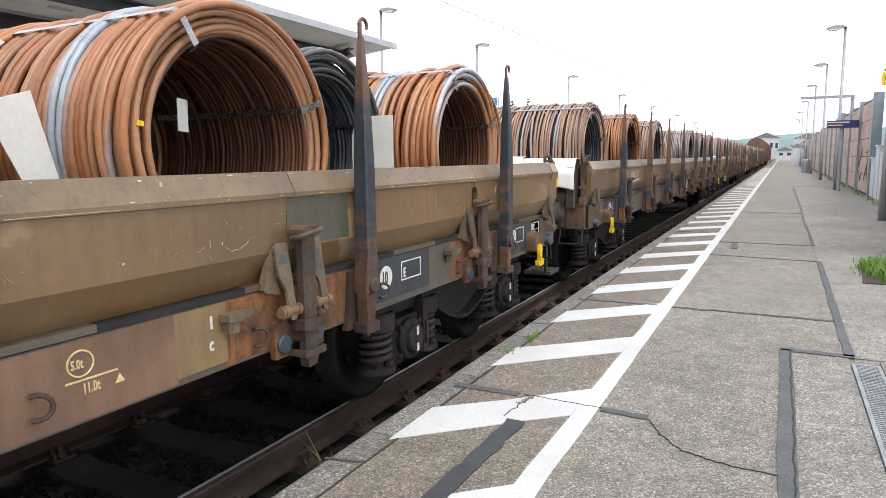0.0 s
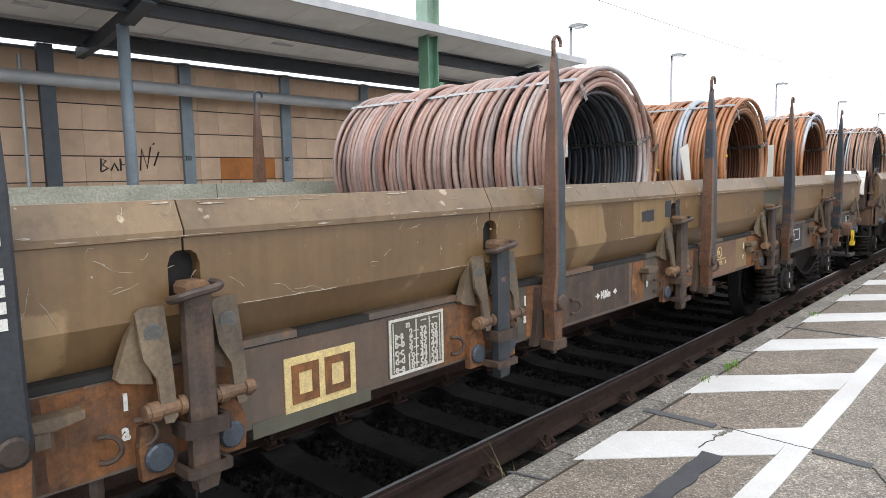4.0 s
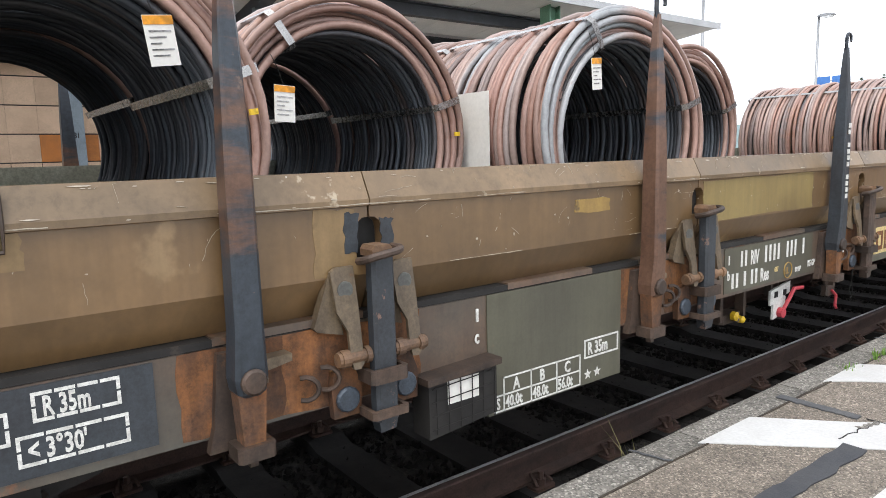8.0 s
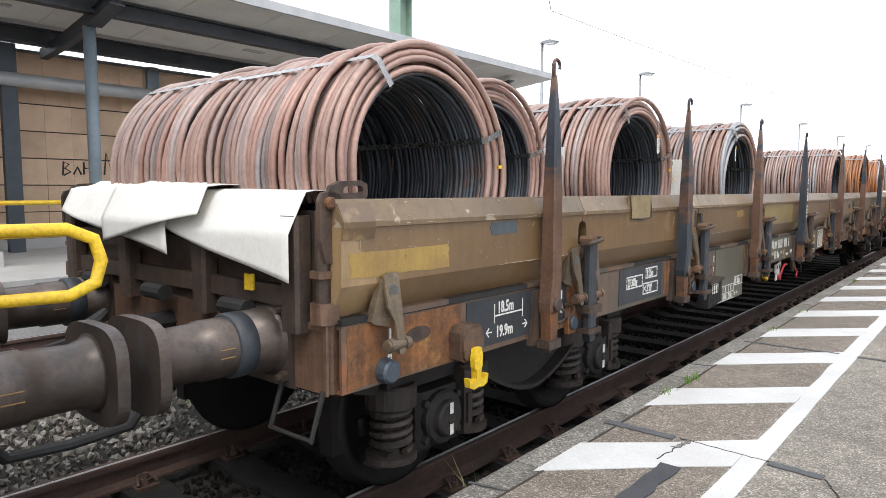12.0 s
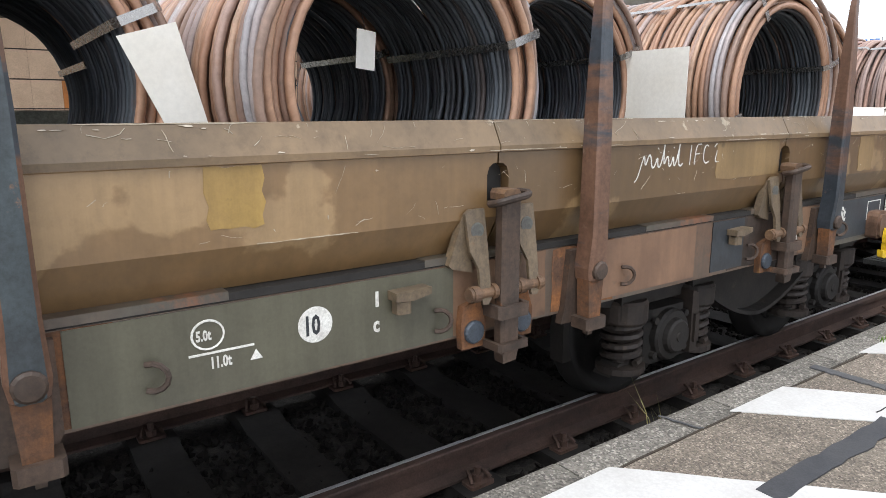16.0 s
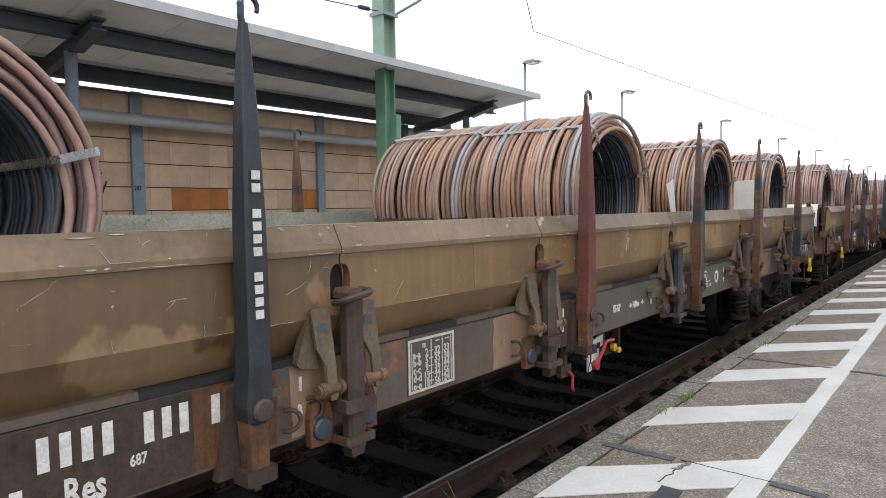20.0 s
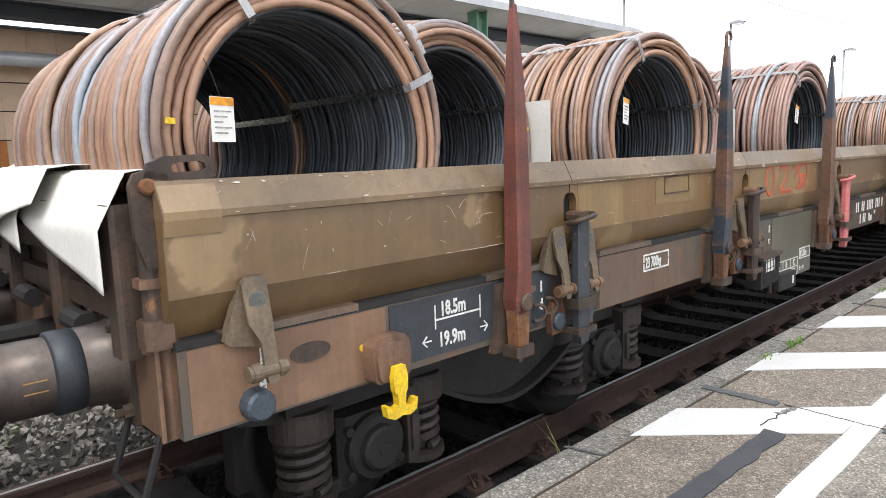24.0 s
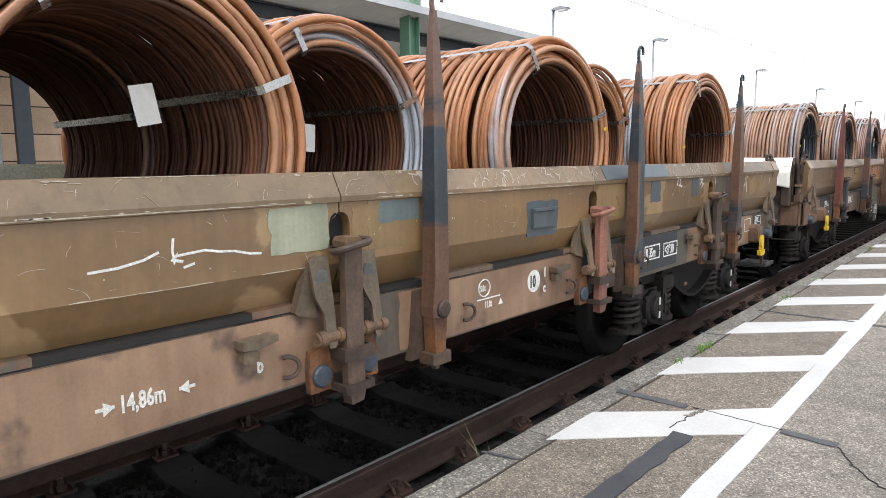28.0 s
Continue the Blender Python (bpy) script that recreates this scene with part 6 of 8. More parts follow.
def data_table(w, y, z):
    """Load table: a thick white frame, a ruled middle line with ticks, and three columns of figures."""
    p = plate(w, y, y + 0.35, z, z + 0.262, "olive_patch", "load_table", "grey load table with worn white figures")
    X = FX + 0.004
    part("outline", frame_lines(y + 0.004, y + 0.346, z + 0.004, z + 0.258, 0.012, FX + 0.003), "worn_white", p)
    rules = Shape()
    for k, wd in ((0.026, 0.005), (0.32, 0.005), (0.166, 0.006), (0.252, 0.004)):
        rules.box(X - 0.002, X + 0.001, y + k, y + k + wd, z + 0.022, z + 0.24)
    for i in range(5):
        rules.box(X - 0.002, X + 0.0012, y + 0.153, y + 0.184, z + 0.186 - i * 0.037, z + 0.191 - i * 0.037)
    rules.box(X - 0.002, X + 0.001, y + 0.2, y + 0.235, z + 0.226, z + 0.231).box(X - 0.002, X + 0.001, y + 0.275, y + 0.31, z + 0.226, z + 0.231)
    part("grid", rules, "worn_white", p)
    letters("m", 0.044, "worn_white", p, X, y + 0.105, z + 0.21, narrow=0.85)
    letters("t", 0.04, "worn_white", p, X, y + 0.25, z + 0.212, narrow=0.85)
    for i, (pair, m, s, t) in enumerate((("a-a", " 2", "32", "33"), ("b-b", " 5", "35", "38"), ("c-c", " 9", "36", "44"), ("d-d", "15", "44", "56"), ("e-e", "18", "56", "24"))):
        for text, k in ((pair, 0.037), (m, 0.112), (s, 0.192), (t, 0.264)):
            letters(text, 0.05, "worn_white", p, X, y + k, z + 0.167 - i * 0.037, narrow=0.98)


def weight_panel(w, y0, y1):
    p = part("load_panel", Shape().box(1.30, FX + 0.004, y0, y1, 0.60, 1.135), "olive_patch", w, "deep grey-olive side panel with white load table")
    X = FX + 0.005
    a = y0 + 0.03
    s = Shape()
    for z, k in ((0.606, 0.0), (0.676, 0.0), (0.752, 0.055)):
        s.box(X - 0.002, X + 0.0015, a + k, a + 0.556, z, z + 0.007)
    for k in (0.0, 0.055, 0.222, 0.389, 0.55):
        s.box(X - 0.002, X + 0.0015, a + k, a + k + 0.007, 0.606, 0.682 if k == 0.0 else 0.759)
    part("grid", s, "white", p)
    for t, k in (("A", 0.115), ("B", 0.28), ("C", 0.445)):
        letters(t, 0.075, "white", p, X, a + k, 0.692, narrow=0.85)
    for t, k in (("S", 0.014), ("40.0t", 0.068), ("48.0t", 0.234), ("56.0t", 0.4)):
        letters(t, 0.07, "white", p, X, a + k, 0.62, narrow=0.76)
    part("outline", frame_lines(y1 - 0.275, y1 - 0.02, 0.728, 0.822, 0.008, X - 0.001), "white", p)
    letters("R 35m", 0.085, "white", p, X, y1 - 0.25, 0.746, narrow=0.72)
    for k in (0.61, 0.68):
        star = []
        for i in range(10):
            q = 0.026 if i % 2 == 0 else 0.011
            star.append((a + k + q * math.sin(i * math.pi / 5), 0.648 + q * math.cos(i * math.pi / 5)))
        part("star", Shape().prism_x(star, X - 0.002, X + 0.0015), "white", p)
    b = part("document_box", Shape().prism_x([(y0 - 0.36, 0.62), (y0 - 0.01, 0.65), (y0 - 0.01, 0.86), (y0 - 0.36, 0.845)], 1.30, 1.41), "dark", w, "wire-fronted document box with a white form")
    part("lid", Shape().prism_x([(y0 - 0.38, 0.845), (y0 + 0.0, 0.862), (y0 + 0.0, 0.888), (y0 - 0.38, 0.872)], 1.29, 1.435), "brown", b)
    part("form", Shape().box(1.411, 1.413, y0 - 0.27, y0 - 0.11, 0.745, 0.84), "paper", b, "white paper form")
    g = Shape()
    for i in range(6):
        g.tube([(1.42, y0 - 0.33 + i * 0.06, 0.64), (1.42, y0 - 0.33 + i * 0.06, 0.85)], 0.0025, 4)
    for i in range(4):
        g.tube([(1.42, y0 - 0.35, 0.66 + i * 0.055), (1.42, y0 - 0.02, 0.675 + i * 0.055)], 0.0025, 4)
    part("wire_mesh", g, "dark", b)


def size_field(w, y):
    p = plate(w, y - 0.38, y + 0.65, 0.87, 1.128, "slate")
    X = FX + 0.0035
    letters("18.5m", 0.088, "white", p, X, y - 0.105, 1.038, narrow=0.78)
    part("measure_line", Shape().box(X - 0.002, X + 0.001, y - 0.13, y + 0.14, 1.02, 1.028).box(X - 0.002, X + 0.001, y - 0.137, y - 0.13, 0.985, 1.09).box(X - 0.002, X + 0.001, y + 0.14, y + 0.147, 0.985, 1.09), "white", p)
    letters("19.9m", 0.088, "white", p, X, y - 0.12, 0.905, narrow=0.82)
    for m in (-1, 1):
        tip = y - 0.01 + m * 0.2
        part("arrow", Shape().tube([(X, tip - m * 0.024, 0.963), (X, tip, 0.94), (X, tip - m * 0.024, 0.917)], 0.004, 4).box(X - 0.002, X + 0.0015, min(tip, tip - m * 0.05), max(tip, tip - m * 0.05), 0.937, 0.943), "white", p)


def pivot_mark(w, y, z=0.95, k=1.0):
    letters("14,86m", 0.066 * k, "white", w, FX + 0.0045, y - 0.085 * k, z, narrow=0.7)
    s = Shape()
    for m, q in ((-1, -0.12 * k), (1, 0.105 * k)):
        c = y + q
        s.box(FX, FX + 0.0055, c - 0.024 * k, c + 0.024 * k, z + 0.017 * k, z + 0.026 * k)
        s.prism_x([(c - m * 0.025 * k, z + 0.0215 * k), (c + m * 0.005 * k, z + 0.04 * k), (c + m * 0.005 * k, z + 0.003 * k)], FX, FX + 0.007)
    part("arrow", s, "white", w)


def common_marks(w, seed):
    for y, t in ((1.1, "a"), (2.56, "b"), (4.51, "c"), (7.42, "d"), (-1.0, "a"), (-2.58, "b"), (-4.54, "c"), (-7.42, "d"), (-8.95, "e")):
        part("index_bar", Shape().box(FX, FX + 0.0055, y, y + 0.012, 1.03, 1.085), "white", w)
        letters(t, 0.08, "white", w, FX + 0.0045, y - 0.012, 0.94, narrow=0.8)
    data_table(w, -0.37 if seed == 2 else 0.105, 0.862)
    size_field(w, -8.0)
    weight_panel(w, -4.48, -3.59)
    scratches(w, seed, 700 if seed == 3 else 420)
    part("maker_plate", Shape().prism_x([(-8.75 + 0.085 * math.cos(i * math.pi / 8), 1.03 + 0.036 * math.sin(i * math.pi / 8)) for i in range(16)], FX, FX + 0.006), "brown", w, "oval maker's plate")


def rust_stains(w, mats, seed):
    r = random.Random(seed)
    for y in BUCKLES:
        worn_patch(w, y - r.uniform(0.2, 0.5), y + r.uniform(0.15, 0.3), 0.85, 1.13, r.choice(mats), r.random(), 1.3408)
    for y in STAKES:
        worn_patch(w, y - r.uniform(0.1, 0.2), y + r.uniform(0.1, 0.25), 0.85, 1.13, r.choice(mats), r.random(), 1.3405)


def end_marks(w, y_uic, y_rect, y_rev, lines, field=True):
    if field:
        plate(w, y_uic - 0.22, y_rev + 0.17, 0.875, 1.128, "slate")
    letters("UIC St", 0.13, "white", w, FX + 0.0035, y_uic - 0.19, 1.0, narrow=0.74)
    part("outline", frame_lines(y_rect - 0.1, y_rect + 0.1, 0.97, 1.1, 0.006, FX + 0.002), "white", w)
    p = plate(w, y_rev - 0.12, y_rev + 0.13, 0.88, 1.126, "slate")
    part("outline", frame_lines(y_rev - 0.1, y_rev + 0.11, 0.9, 1.11, 0.006, FX + 0.0035), "white", p)
    for i, t in enumerate(lines):
        letters(t, 0.062, "white", p, FX + 0.004, y_rev - 0.085, 1.052 - i * 0.066, narrow=0.7)
    part("grid", Shape().box(FX + 0.002, FX + 0.005, y_rev - 0.1, y_rev + 0.11, 1.04, 1.045).box(FX + 0.002, FX + 0.005, y_rev - 0.1, y_rev + 0.11, 0.973, 0.978), "white", p)


a, b, c = wagons["a"], wagons["b"], wagons["c"]
part("reflector", Shape().box(0.765, 0.83, -HALF - 0.066, -HALF - 0.045, 1.25, 1.325, c=0.006), "yellow", a, "small yellow plate on the end flap")


def bogie_of(w, y):
    return next(o for o in w.children if o.name.startswith("bogie") and abs(o.matrix_basis.translation.y - y) < 0.01)


rust_stains(a, ("rust_bright", "rust_bright", "rust"), 1)
rust_stains(b, ("brown", "salmon", "rust"), 2)
rust_stains(c, ("brown", "salmon", "slate"), 3)
# wagon with the rosy coils
common_marks(a, 1)
plate(a, 5.6, 6.45, 0.88, 1.128, "slate")
circle_sign(a, 5.9, 1.02, 0.07, "10", False)
part("outline", frame_lines(6.08, 6.33, 0.97, 1.09, 0.007, FX + 0.003), "white", a)
letters("E", 0.08, "white", a, FX + 0.004, 6.105, 0.99, narrow=0.8)
worn_patch(a, 2.98, 3.62, 0.85, 1.13, "rust_bright", 31, 1.3412)
plate(a, 3.62, 4.33, 0.85, 1.13, "rosewood")
worn_patch(a, 4.62, 5.45, 0.85, 1.13, "rust_bright", 32, 1.3412)
worn_patch(a, 2.35, 2.52, 0.86, 1.13, "rust_bright", 33, 1.3412)
load_mark(a, 3.93, 1.05, "cream")
plate(a, 4.33, 4.6, 0.87, 1.13, "tan_patch")
plate(a, 1.45, 2.3, 0.86, 1.13, "brown")
pivot_mark(a, 2.00)
end_marks(a, 8.05, 8.2, 8.62, ("REV", "H5E9", "02.17"))
logo = plate(a, -0.42, -0.08, 0.855, 1.065, "cream", "railway_badge", "faded cream badge with rusty strokes")
part("badge_stroke", frame_lines(-0.39, -0.265, 0.885, 1.035, 0.032, FX + 0.003), "rust_bright", logo)
part("badge_stroke", frame_lines(-0.235, -0.11, 0.885, 1.035, 0.032, FX + 0.003), "rust_bright", logo)
part("badge_plate", Shape().box(1.30, FX + 0.001, -0.56, 0.0, 0.80, 0.86), "olive_patch", a)
plate(a, -2.62, -1.5, 0.86, 1.13, "olive_patch")
D = 0.025
bars(a, -2.44, 1.005, 0.095, (0.022, 0.022), "white")
letters("RIV", 0.12, "white", a, FX + 0.0035, -2.325, 1.008, narrow=0.62)
bars(a, -2.15, 1.0, 0.105, (D, D, D, D, -0.035, D, D, D, -0.03, D), "white")
bars(a, -2.54, 0.882, 0.09, (D, D, -0.015, D, -0.01, D, D), "white")
letters("Res", 0.115, "white", a, FX + 0.0035, -2.2, 0.884, narrow=0.7)
letters("687", 0.045, "cream", a, FX + 0.0035, -2.02, 0.92, narrow=0.8)
ring = [(FX + 0.0045, -1.84 + 0.052 * math.cos(i * math.pi / 10), 0.91 + 0.052 * math.sin(i * math.pi / 10)) for i in range(20)]
part("sign_ring", Shape().tube(ring, 0.005, 4, True), "ochre_patch", a)
letters("LL", 0.06, "ochre_patch", a, FX + 0.0035, -1.87, 0.888, narrow=0.8)
letters("IB116*", 0.045, "white", a, FX + 0.0035, -1.74, 0.885, narrow=0.75)
letters("KE-GP", 0.06, "white", a, FX + 0.0035, -1.56, 0.9, narrow=0.7)
brake_gear(a, -1.75, -2.24, -1.08)
plate(a, -6.585, -5.81, 0.87, 1.128, "slate")
boxed(a, "23 300kg", -6.47, 0.975, 0.085, 0.29, 0.095, narrow=0.56)
boxed(a, "R 35m", -6.13, 1.025, 0.08, 0.23, 0.085, narrow=0.62)
boxed(a, "< 3\u00b030'", -6.175, 0.905, 0.08, 0.29, 0.09, narrow=0.68)
worn_patch(a, -9.2, -8.55, 1.335, 1.445, "ochre_patch", 1)
patch_box = part("repair_plate", Shape().box(1.35, 1.382, -6.5, -6.15, 1.50, 1.672, c=0.008), "pale_plate", a, "riveted repair plate on the top edge")
worn_patch(a, 2.31, 2.88, 1.315, 1.545, "tan_patch", 2)
worn_patch(a, -5.27, -5.11, 1.31, 1.545, "tan_patch", 3)
worn_patch(a, -2.9, -1.58, 1.315, 1.545, "ochre_olive", 4)
worn_patch(a, 5.0, 5.5, 1.315, 1.545, "olive_patch", 5)
worn_patch(a, -8.2, -7.95, 1.47, 1.54, "blue_patch", 6)
worn_patch(a, -5.15, -5.096, 1.39, 1.53, "slate", 7, 1.3642)
worn_patch(a, -5.0, -4.95, 1.38, 1.5, "slate", 17, 1.3642)
part("weld_bead", Shape().tube([(1.372, -6.502, 1.664), (1.383, -6.502, 1.57), (1.383, -6.5, 1.502), (1.383, -6.32, 1.497), (1.383, -6.15, 1.502), (1.383, -6.148, 1.57), (1.372, -6.148, 1.664)], 0.006, 5), "brown", patch_box)
worn_patch(a, -6.54, -6.11, 1.45, 1.545, "tan_patch", 18)
worn_patch(a, -3.95, -3.7, 1.44, 1.5, "ochre_patch", 8)
worn_patch(a, 2.44, 2.62, 1.40, 1.475, "slate", 9, 1.3642)
worn_patch(a, 2.80, 2.905, 1.41, 1.53, "slate", 19, 1.3642)
worn_patch(a, 2.98, 3.05, 1.395, 1.53, "slate", 10)
worn_patch(a, -9.2, -8.42, 0.85, 1.13, "rust_bright", 34, 1.3413)
# wagon with the hand writing
for g in [o for q in b.children if q.name.startswith("bogie") for o in q.children if o.name.startswith("white_mark")]:
    bpy.data.objects.remove(g)
common_marks(b, 2)
plate(b, -9.2, -8.4, 0.85, 1.13, "rosewood", x=FX - 0.002)
part("sticker", Shape().lathe((0, -8.52, 0.99), "x", [(FX, 0.014), (FX + 0.006, 0.014)], 14), "yellow", b, "small round yellow sticker")
plate(b, 3.55, 4.85, 0.85, 1.13, "olive_patch")
circle_sign(b, 4.28, 1.01, 0.062, "10", False)
load_mark(b, 3.93, 1.045, "white")
plate(b, 1.5, 2.9, 0.85, 1.13, "olive_patch")
pivot_mark(b, 2.275, 0.955)
letters("KE-GP", 0.075, "white", b, FX + 0.0035, 1.85, 0.96, narrow=0.65)
brake_gear(b, 1.72, 2.15, 1.22)
plate(b, -2.75, -1.45, 0.85, 1.13, "brown")
D = 0.032
bars(b, -2.3, 1.0, 0.1, (D, D, -0.04, D, D, -0.04, D, D, D, D, -0.04, D, D, D, -0.03, D), "white")
bars(b, -2.16, 0.875, 0.095, (D, -0.02, D, D), "white")
letters("Res", 0.12, "white", b, FX + 0.0035, -1.86, 0.878, narrow=0.75)
letters("687", 0.05, "white", b, FX + 0.0035, -1.665, 0.94, narrow=0.8)
boxed(b, "23 700kg", -6.44, 0.985, 0.09, 0.31, 0.105, narrow=0.6)
end_marks(b, 8.0, 8.47, 8.75, ("G REV", "HSE9", "02.03"))
plate(b, 5.6, 6.4, 0.86, 1.13, "rosewood")
plate(b, 6.55, 6.85, 0.86, 1.13, "slate")
for i, (y0, y1, m) in enumerate(((3.95, 4.12, "ochre_patch"), (2.74, 2.89, "tan_patch"), (0.13, 0.3, "tan_patch"), (6.5, 7.1, "tan_patch"), (7.7, 7.95, "salmon"), (8.1, 8.3, "tan_patch"), (-4.98, -3.7, "tan_patch"), (-7.12, -6.7, "tan_patch"), (2.1, 2.6, "tan_patch"))):
    worn_patch(b, y0, y1, 1.32 if i % 3 else 1.36, 1.545, m, 20 + i)
oval = [(-4.59 + 0.08 * math.cos(i * math.pi / 7), 1.445 + 0.115 * math.sin(i * math.pi / 7)) for i in range(15)]
hook = [(-4.42, 1.5), (-4.38, 1.55), (-4.27, 1.54), (-4.24, 1.47), (-4.34, 1.39), (-4.42, 1.345), (-4.15, 1.345)]
curl = [(-3.96, 1.53), (-3.9, 1.56), (-3.82, 1.555), (-3.79, 1.48), (-3.82, 1.39), (-3.9, 1.355), (-3.97, 1.39), (-3.95, 1.45), (-3.88, 1.46), (-3.8, 1.44)]
worn_patch(b, -6.33, -5.83, 1.38, 1.546, "tan_patch", 71, 1.3634)
repair = part("repair_plate", Shape().box(1.3605, 1.3665, -6.23, -5.93, 1.445, 1.54), "tan_patch", b, "welded tan repair plate")
part("weld_bead", Shape().tube([(1.366, -6.232, 1.443), (1.366, -5.928, 1.444), (1.366, -5.929, 1.541), (1.366, -6.08, 1.544), (1.366, -6.231, 1.541)], 0.0055, 5, True), "brown", repair)
sensor = part("sensor_box", Shape().box(1.345, 1.41, -4.45, -4.1, 0.545, 0.675, c=0.012), "dark", b, "small black sensor box")
part("sticker", Shape().box(1.409, 1.4115, -4.19, -4.16, 0.575, 0.64), "white", sensor)
part("bracket", Shape().box(1.335, 1.35, -4.5, -4.46, 0.53, 0.7), "brown", sensor)
dense = [[(-4.05, 1.36), (-3.95, 1.35), (-3.86, 1.36), (-3.93, 1.43), (-4.02, 1.47), (-3.98, 1.55), (-3.88, 1.56)], [(-4.0, 1.4), (-3.84, 1.42)], [(-4.12, 1.53), (-4.02, 1.52), (-4.08, 1.44)]]
strokes(b, [bend_round(q) for q in [oval, hook, curl] + dense], "graffiti_red", 0.023, label="orange-red sprayed scrawl, worn")
strokes(b, [[(-4.6, 1.5), (-4.55, 1.47)], [(-4.5, 1.52), (-4.47, 1.49), (-4.5, 1.46), (-4.46, 1.44)], [(-4.38, 1.46), (-4.36, 1.53), (-4.33, 1.47)], [(-4.2, 1.5), (-4.16, 1.46), (-4.14, 1.53)], [(-4.08, 1.52), (-4.05, 1.47)]], "bare", 0.003, label="white chalk scrawl that cannot be read")
chalk = [[(5.86, 1.385), (5.88, 1.40), (5.91, 1.475), (5.925, 1.51), (5.932, 1.445), (5.955, 1.505), (5.972, 1.5), (5.98, 1.445), (6.0, 1.445), (6.022, 1.5), (6.024, 1.445), (6.045, 1.445), (6.075, 1.55), (6.068, 1.565), (6.068, 1.44), (6.09, 1.495), (6.105, 1.485), (6.108, 1.445), (6.125, 1.45), (6.142, 1.5), (6.145, 1.445), (6.16, 1.45), (6.195, 1.565), (6.186, 1.57), (6.18, 1.46), (6.195, 1.44), (6.215, 1.455)],
         [(6.272, 1.445), (6.28, 1.54)], [(6.31, 1.445), (6.32, 1.54), (6.362, 1.543)], [(6.314, 1.495), (6.35, 1.497)], [(6.425, 1.53), (6.405, 1.54), (6.385, 1.515), (6.385, 1.465), (6.405, 1.445), (6.43, 1.455)],
         [(6.475, 1.525), (6.495, 1.545), (6.51, 1.525), (6.48, 1.45), (6.52, 1.452)], [(6.53, 1.45), (6.535, 1.49), (6.55, 1.49), (6.56, 1.46)], [(6.02, 1.53), (6.024, 1.534)], [(6.14, 1.53), (6.144, 1.534)]]
strokes(b, [bend_round(q) for q in chalk], "white", 0.0042, label="white chalk handwriting")
runs = [[(2.05, 1.53), (2.045, 1.5), (2.05, 1.46), (2.035, 1.43), (2.04, 1.40)], [(2.2, 1.535), (2.19, 1.5), (2.2, 1.47), (2.17, 1.43), (2.165, 1.39)], [(2.18, 1.54), (2.16, 1.51)], [(2.07, 1.49), (2.09, 1.475)], [(2.2, 1.41), (2.21, 1.4)]]
strokes(b, runs, "white", 0.0045, label="white paint runs")
# wagon with the rusty coils
common_marks(c, 3)
for o in list(c.children):
    if o.name.startswith("hand_rail"):
        bpy.data.objects.remove(o)
plate(c, 3.5, 4.95, 0.85, 1.13, "salmon")
circle_sign(c, 4.4, 1.02, 0.065, "10", False)
load_mark(c, 3.93, 1.05, "white")
plate(c, 1.4, 3.0, 0.85, 1.13, "salmon")
pivot_mark(c, 2.15, 0.935, 1.2)
plate(c, 5.7, 6.5, 0.87, 1.128, "slate")
boxed(c, "R 35m", 5.885, 0.952, 0.1, 0.28, 0.112, narrow=0.7)
boxed(c, "<3\u00b030", 6.23, 0.945, 0.1, 0.28, 0.112, narrow=0.78)
letters("1.80m", 0.045, "cream", bogie_of(c, 7.43), 1.0815, -0.06, 0.52, narrow=0.8)
end_marks(c, 7.98, 8.33, 8.66, ("G REV", "685", "12.02.26"), False)
plate(c, 7.62, 8.46, 0.86, 1.128, "salmon", x=FX - 0.002)
for i, (y0, y1, z0, z1, m) in enumerate(((4.3, 4.62, 1.28, 1.48, "blue_patch"), (5.93, 6.1, 1.39, 1.545, "blue_patch"), (3.1, 3.4, 1.34, 1.545, "tan_patch"), (6.73, 6.88, 1.40, 1.545, "blue_patch"), (7.0, 7.12, 1.33, 1.5, "tan_patch"), (7.75, 7.98, 1.42, 1.5, "tan_patch"), (8.25, 8.45, 1.34, 1.5, "tan_patch"), (8.55, 8.8, 1.38, 1.44, "tan_patch"))):
    worn_patch(c, y0, y1, z0, z1, m, 40 + i)
for y0, y1, z0, z1, m, k in ((2.62, 2.89, 1.37, 1.545, "sage", 61), (3.17, 3.42, 1.45, 1.545, "teal_patch", 62), (3.015, 3.1, 1.4, 1.53, "tan_patch", 63), (5.1, 5.5, 1.33, 1.545, "tan_patch", 65), (7.3, 7.6, 1.4, 1.545, "olive_patch", 66)):
    worn_patch(c, y0, y1, z0, z1, m, k, 1.3628 if z0 > 1.3 else 1.35)
part("side_step", Shape().box(1.364, 1.38, 4.34, 4.58, 1.33, 1.42).box(1.364, 1.395, 4.34, 4.58, 1.425, 1.44), "blue_patch", c)
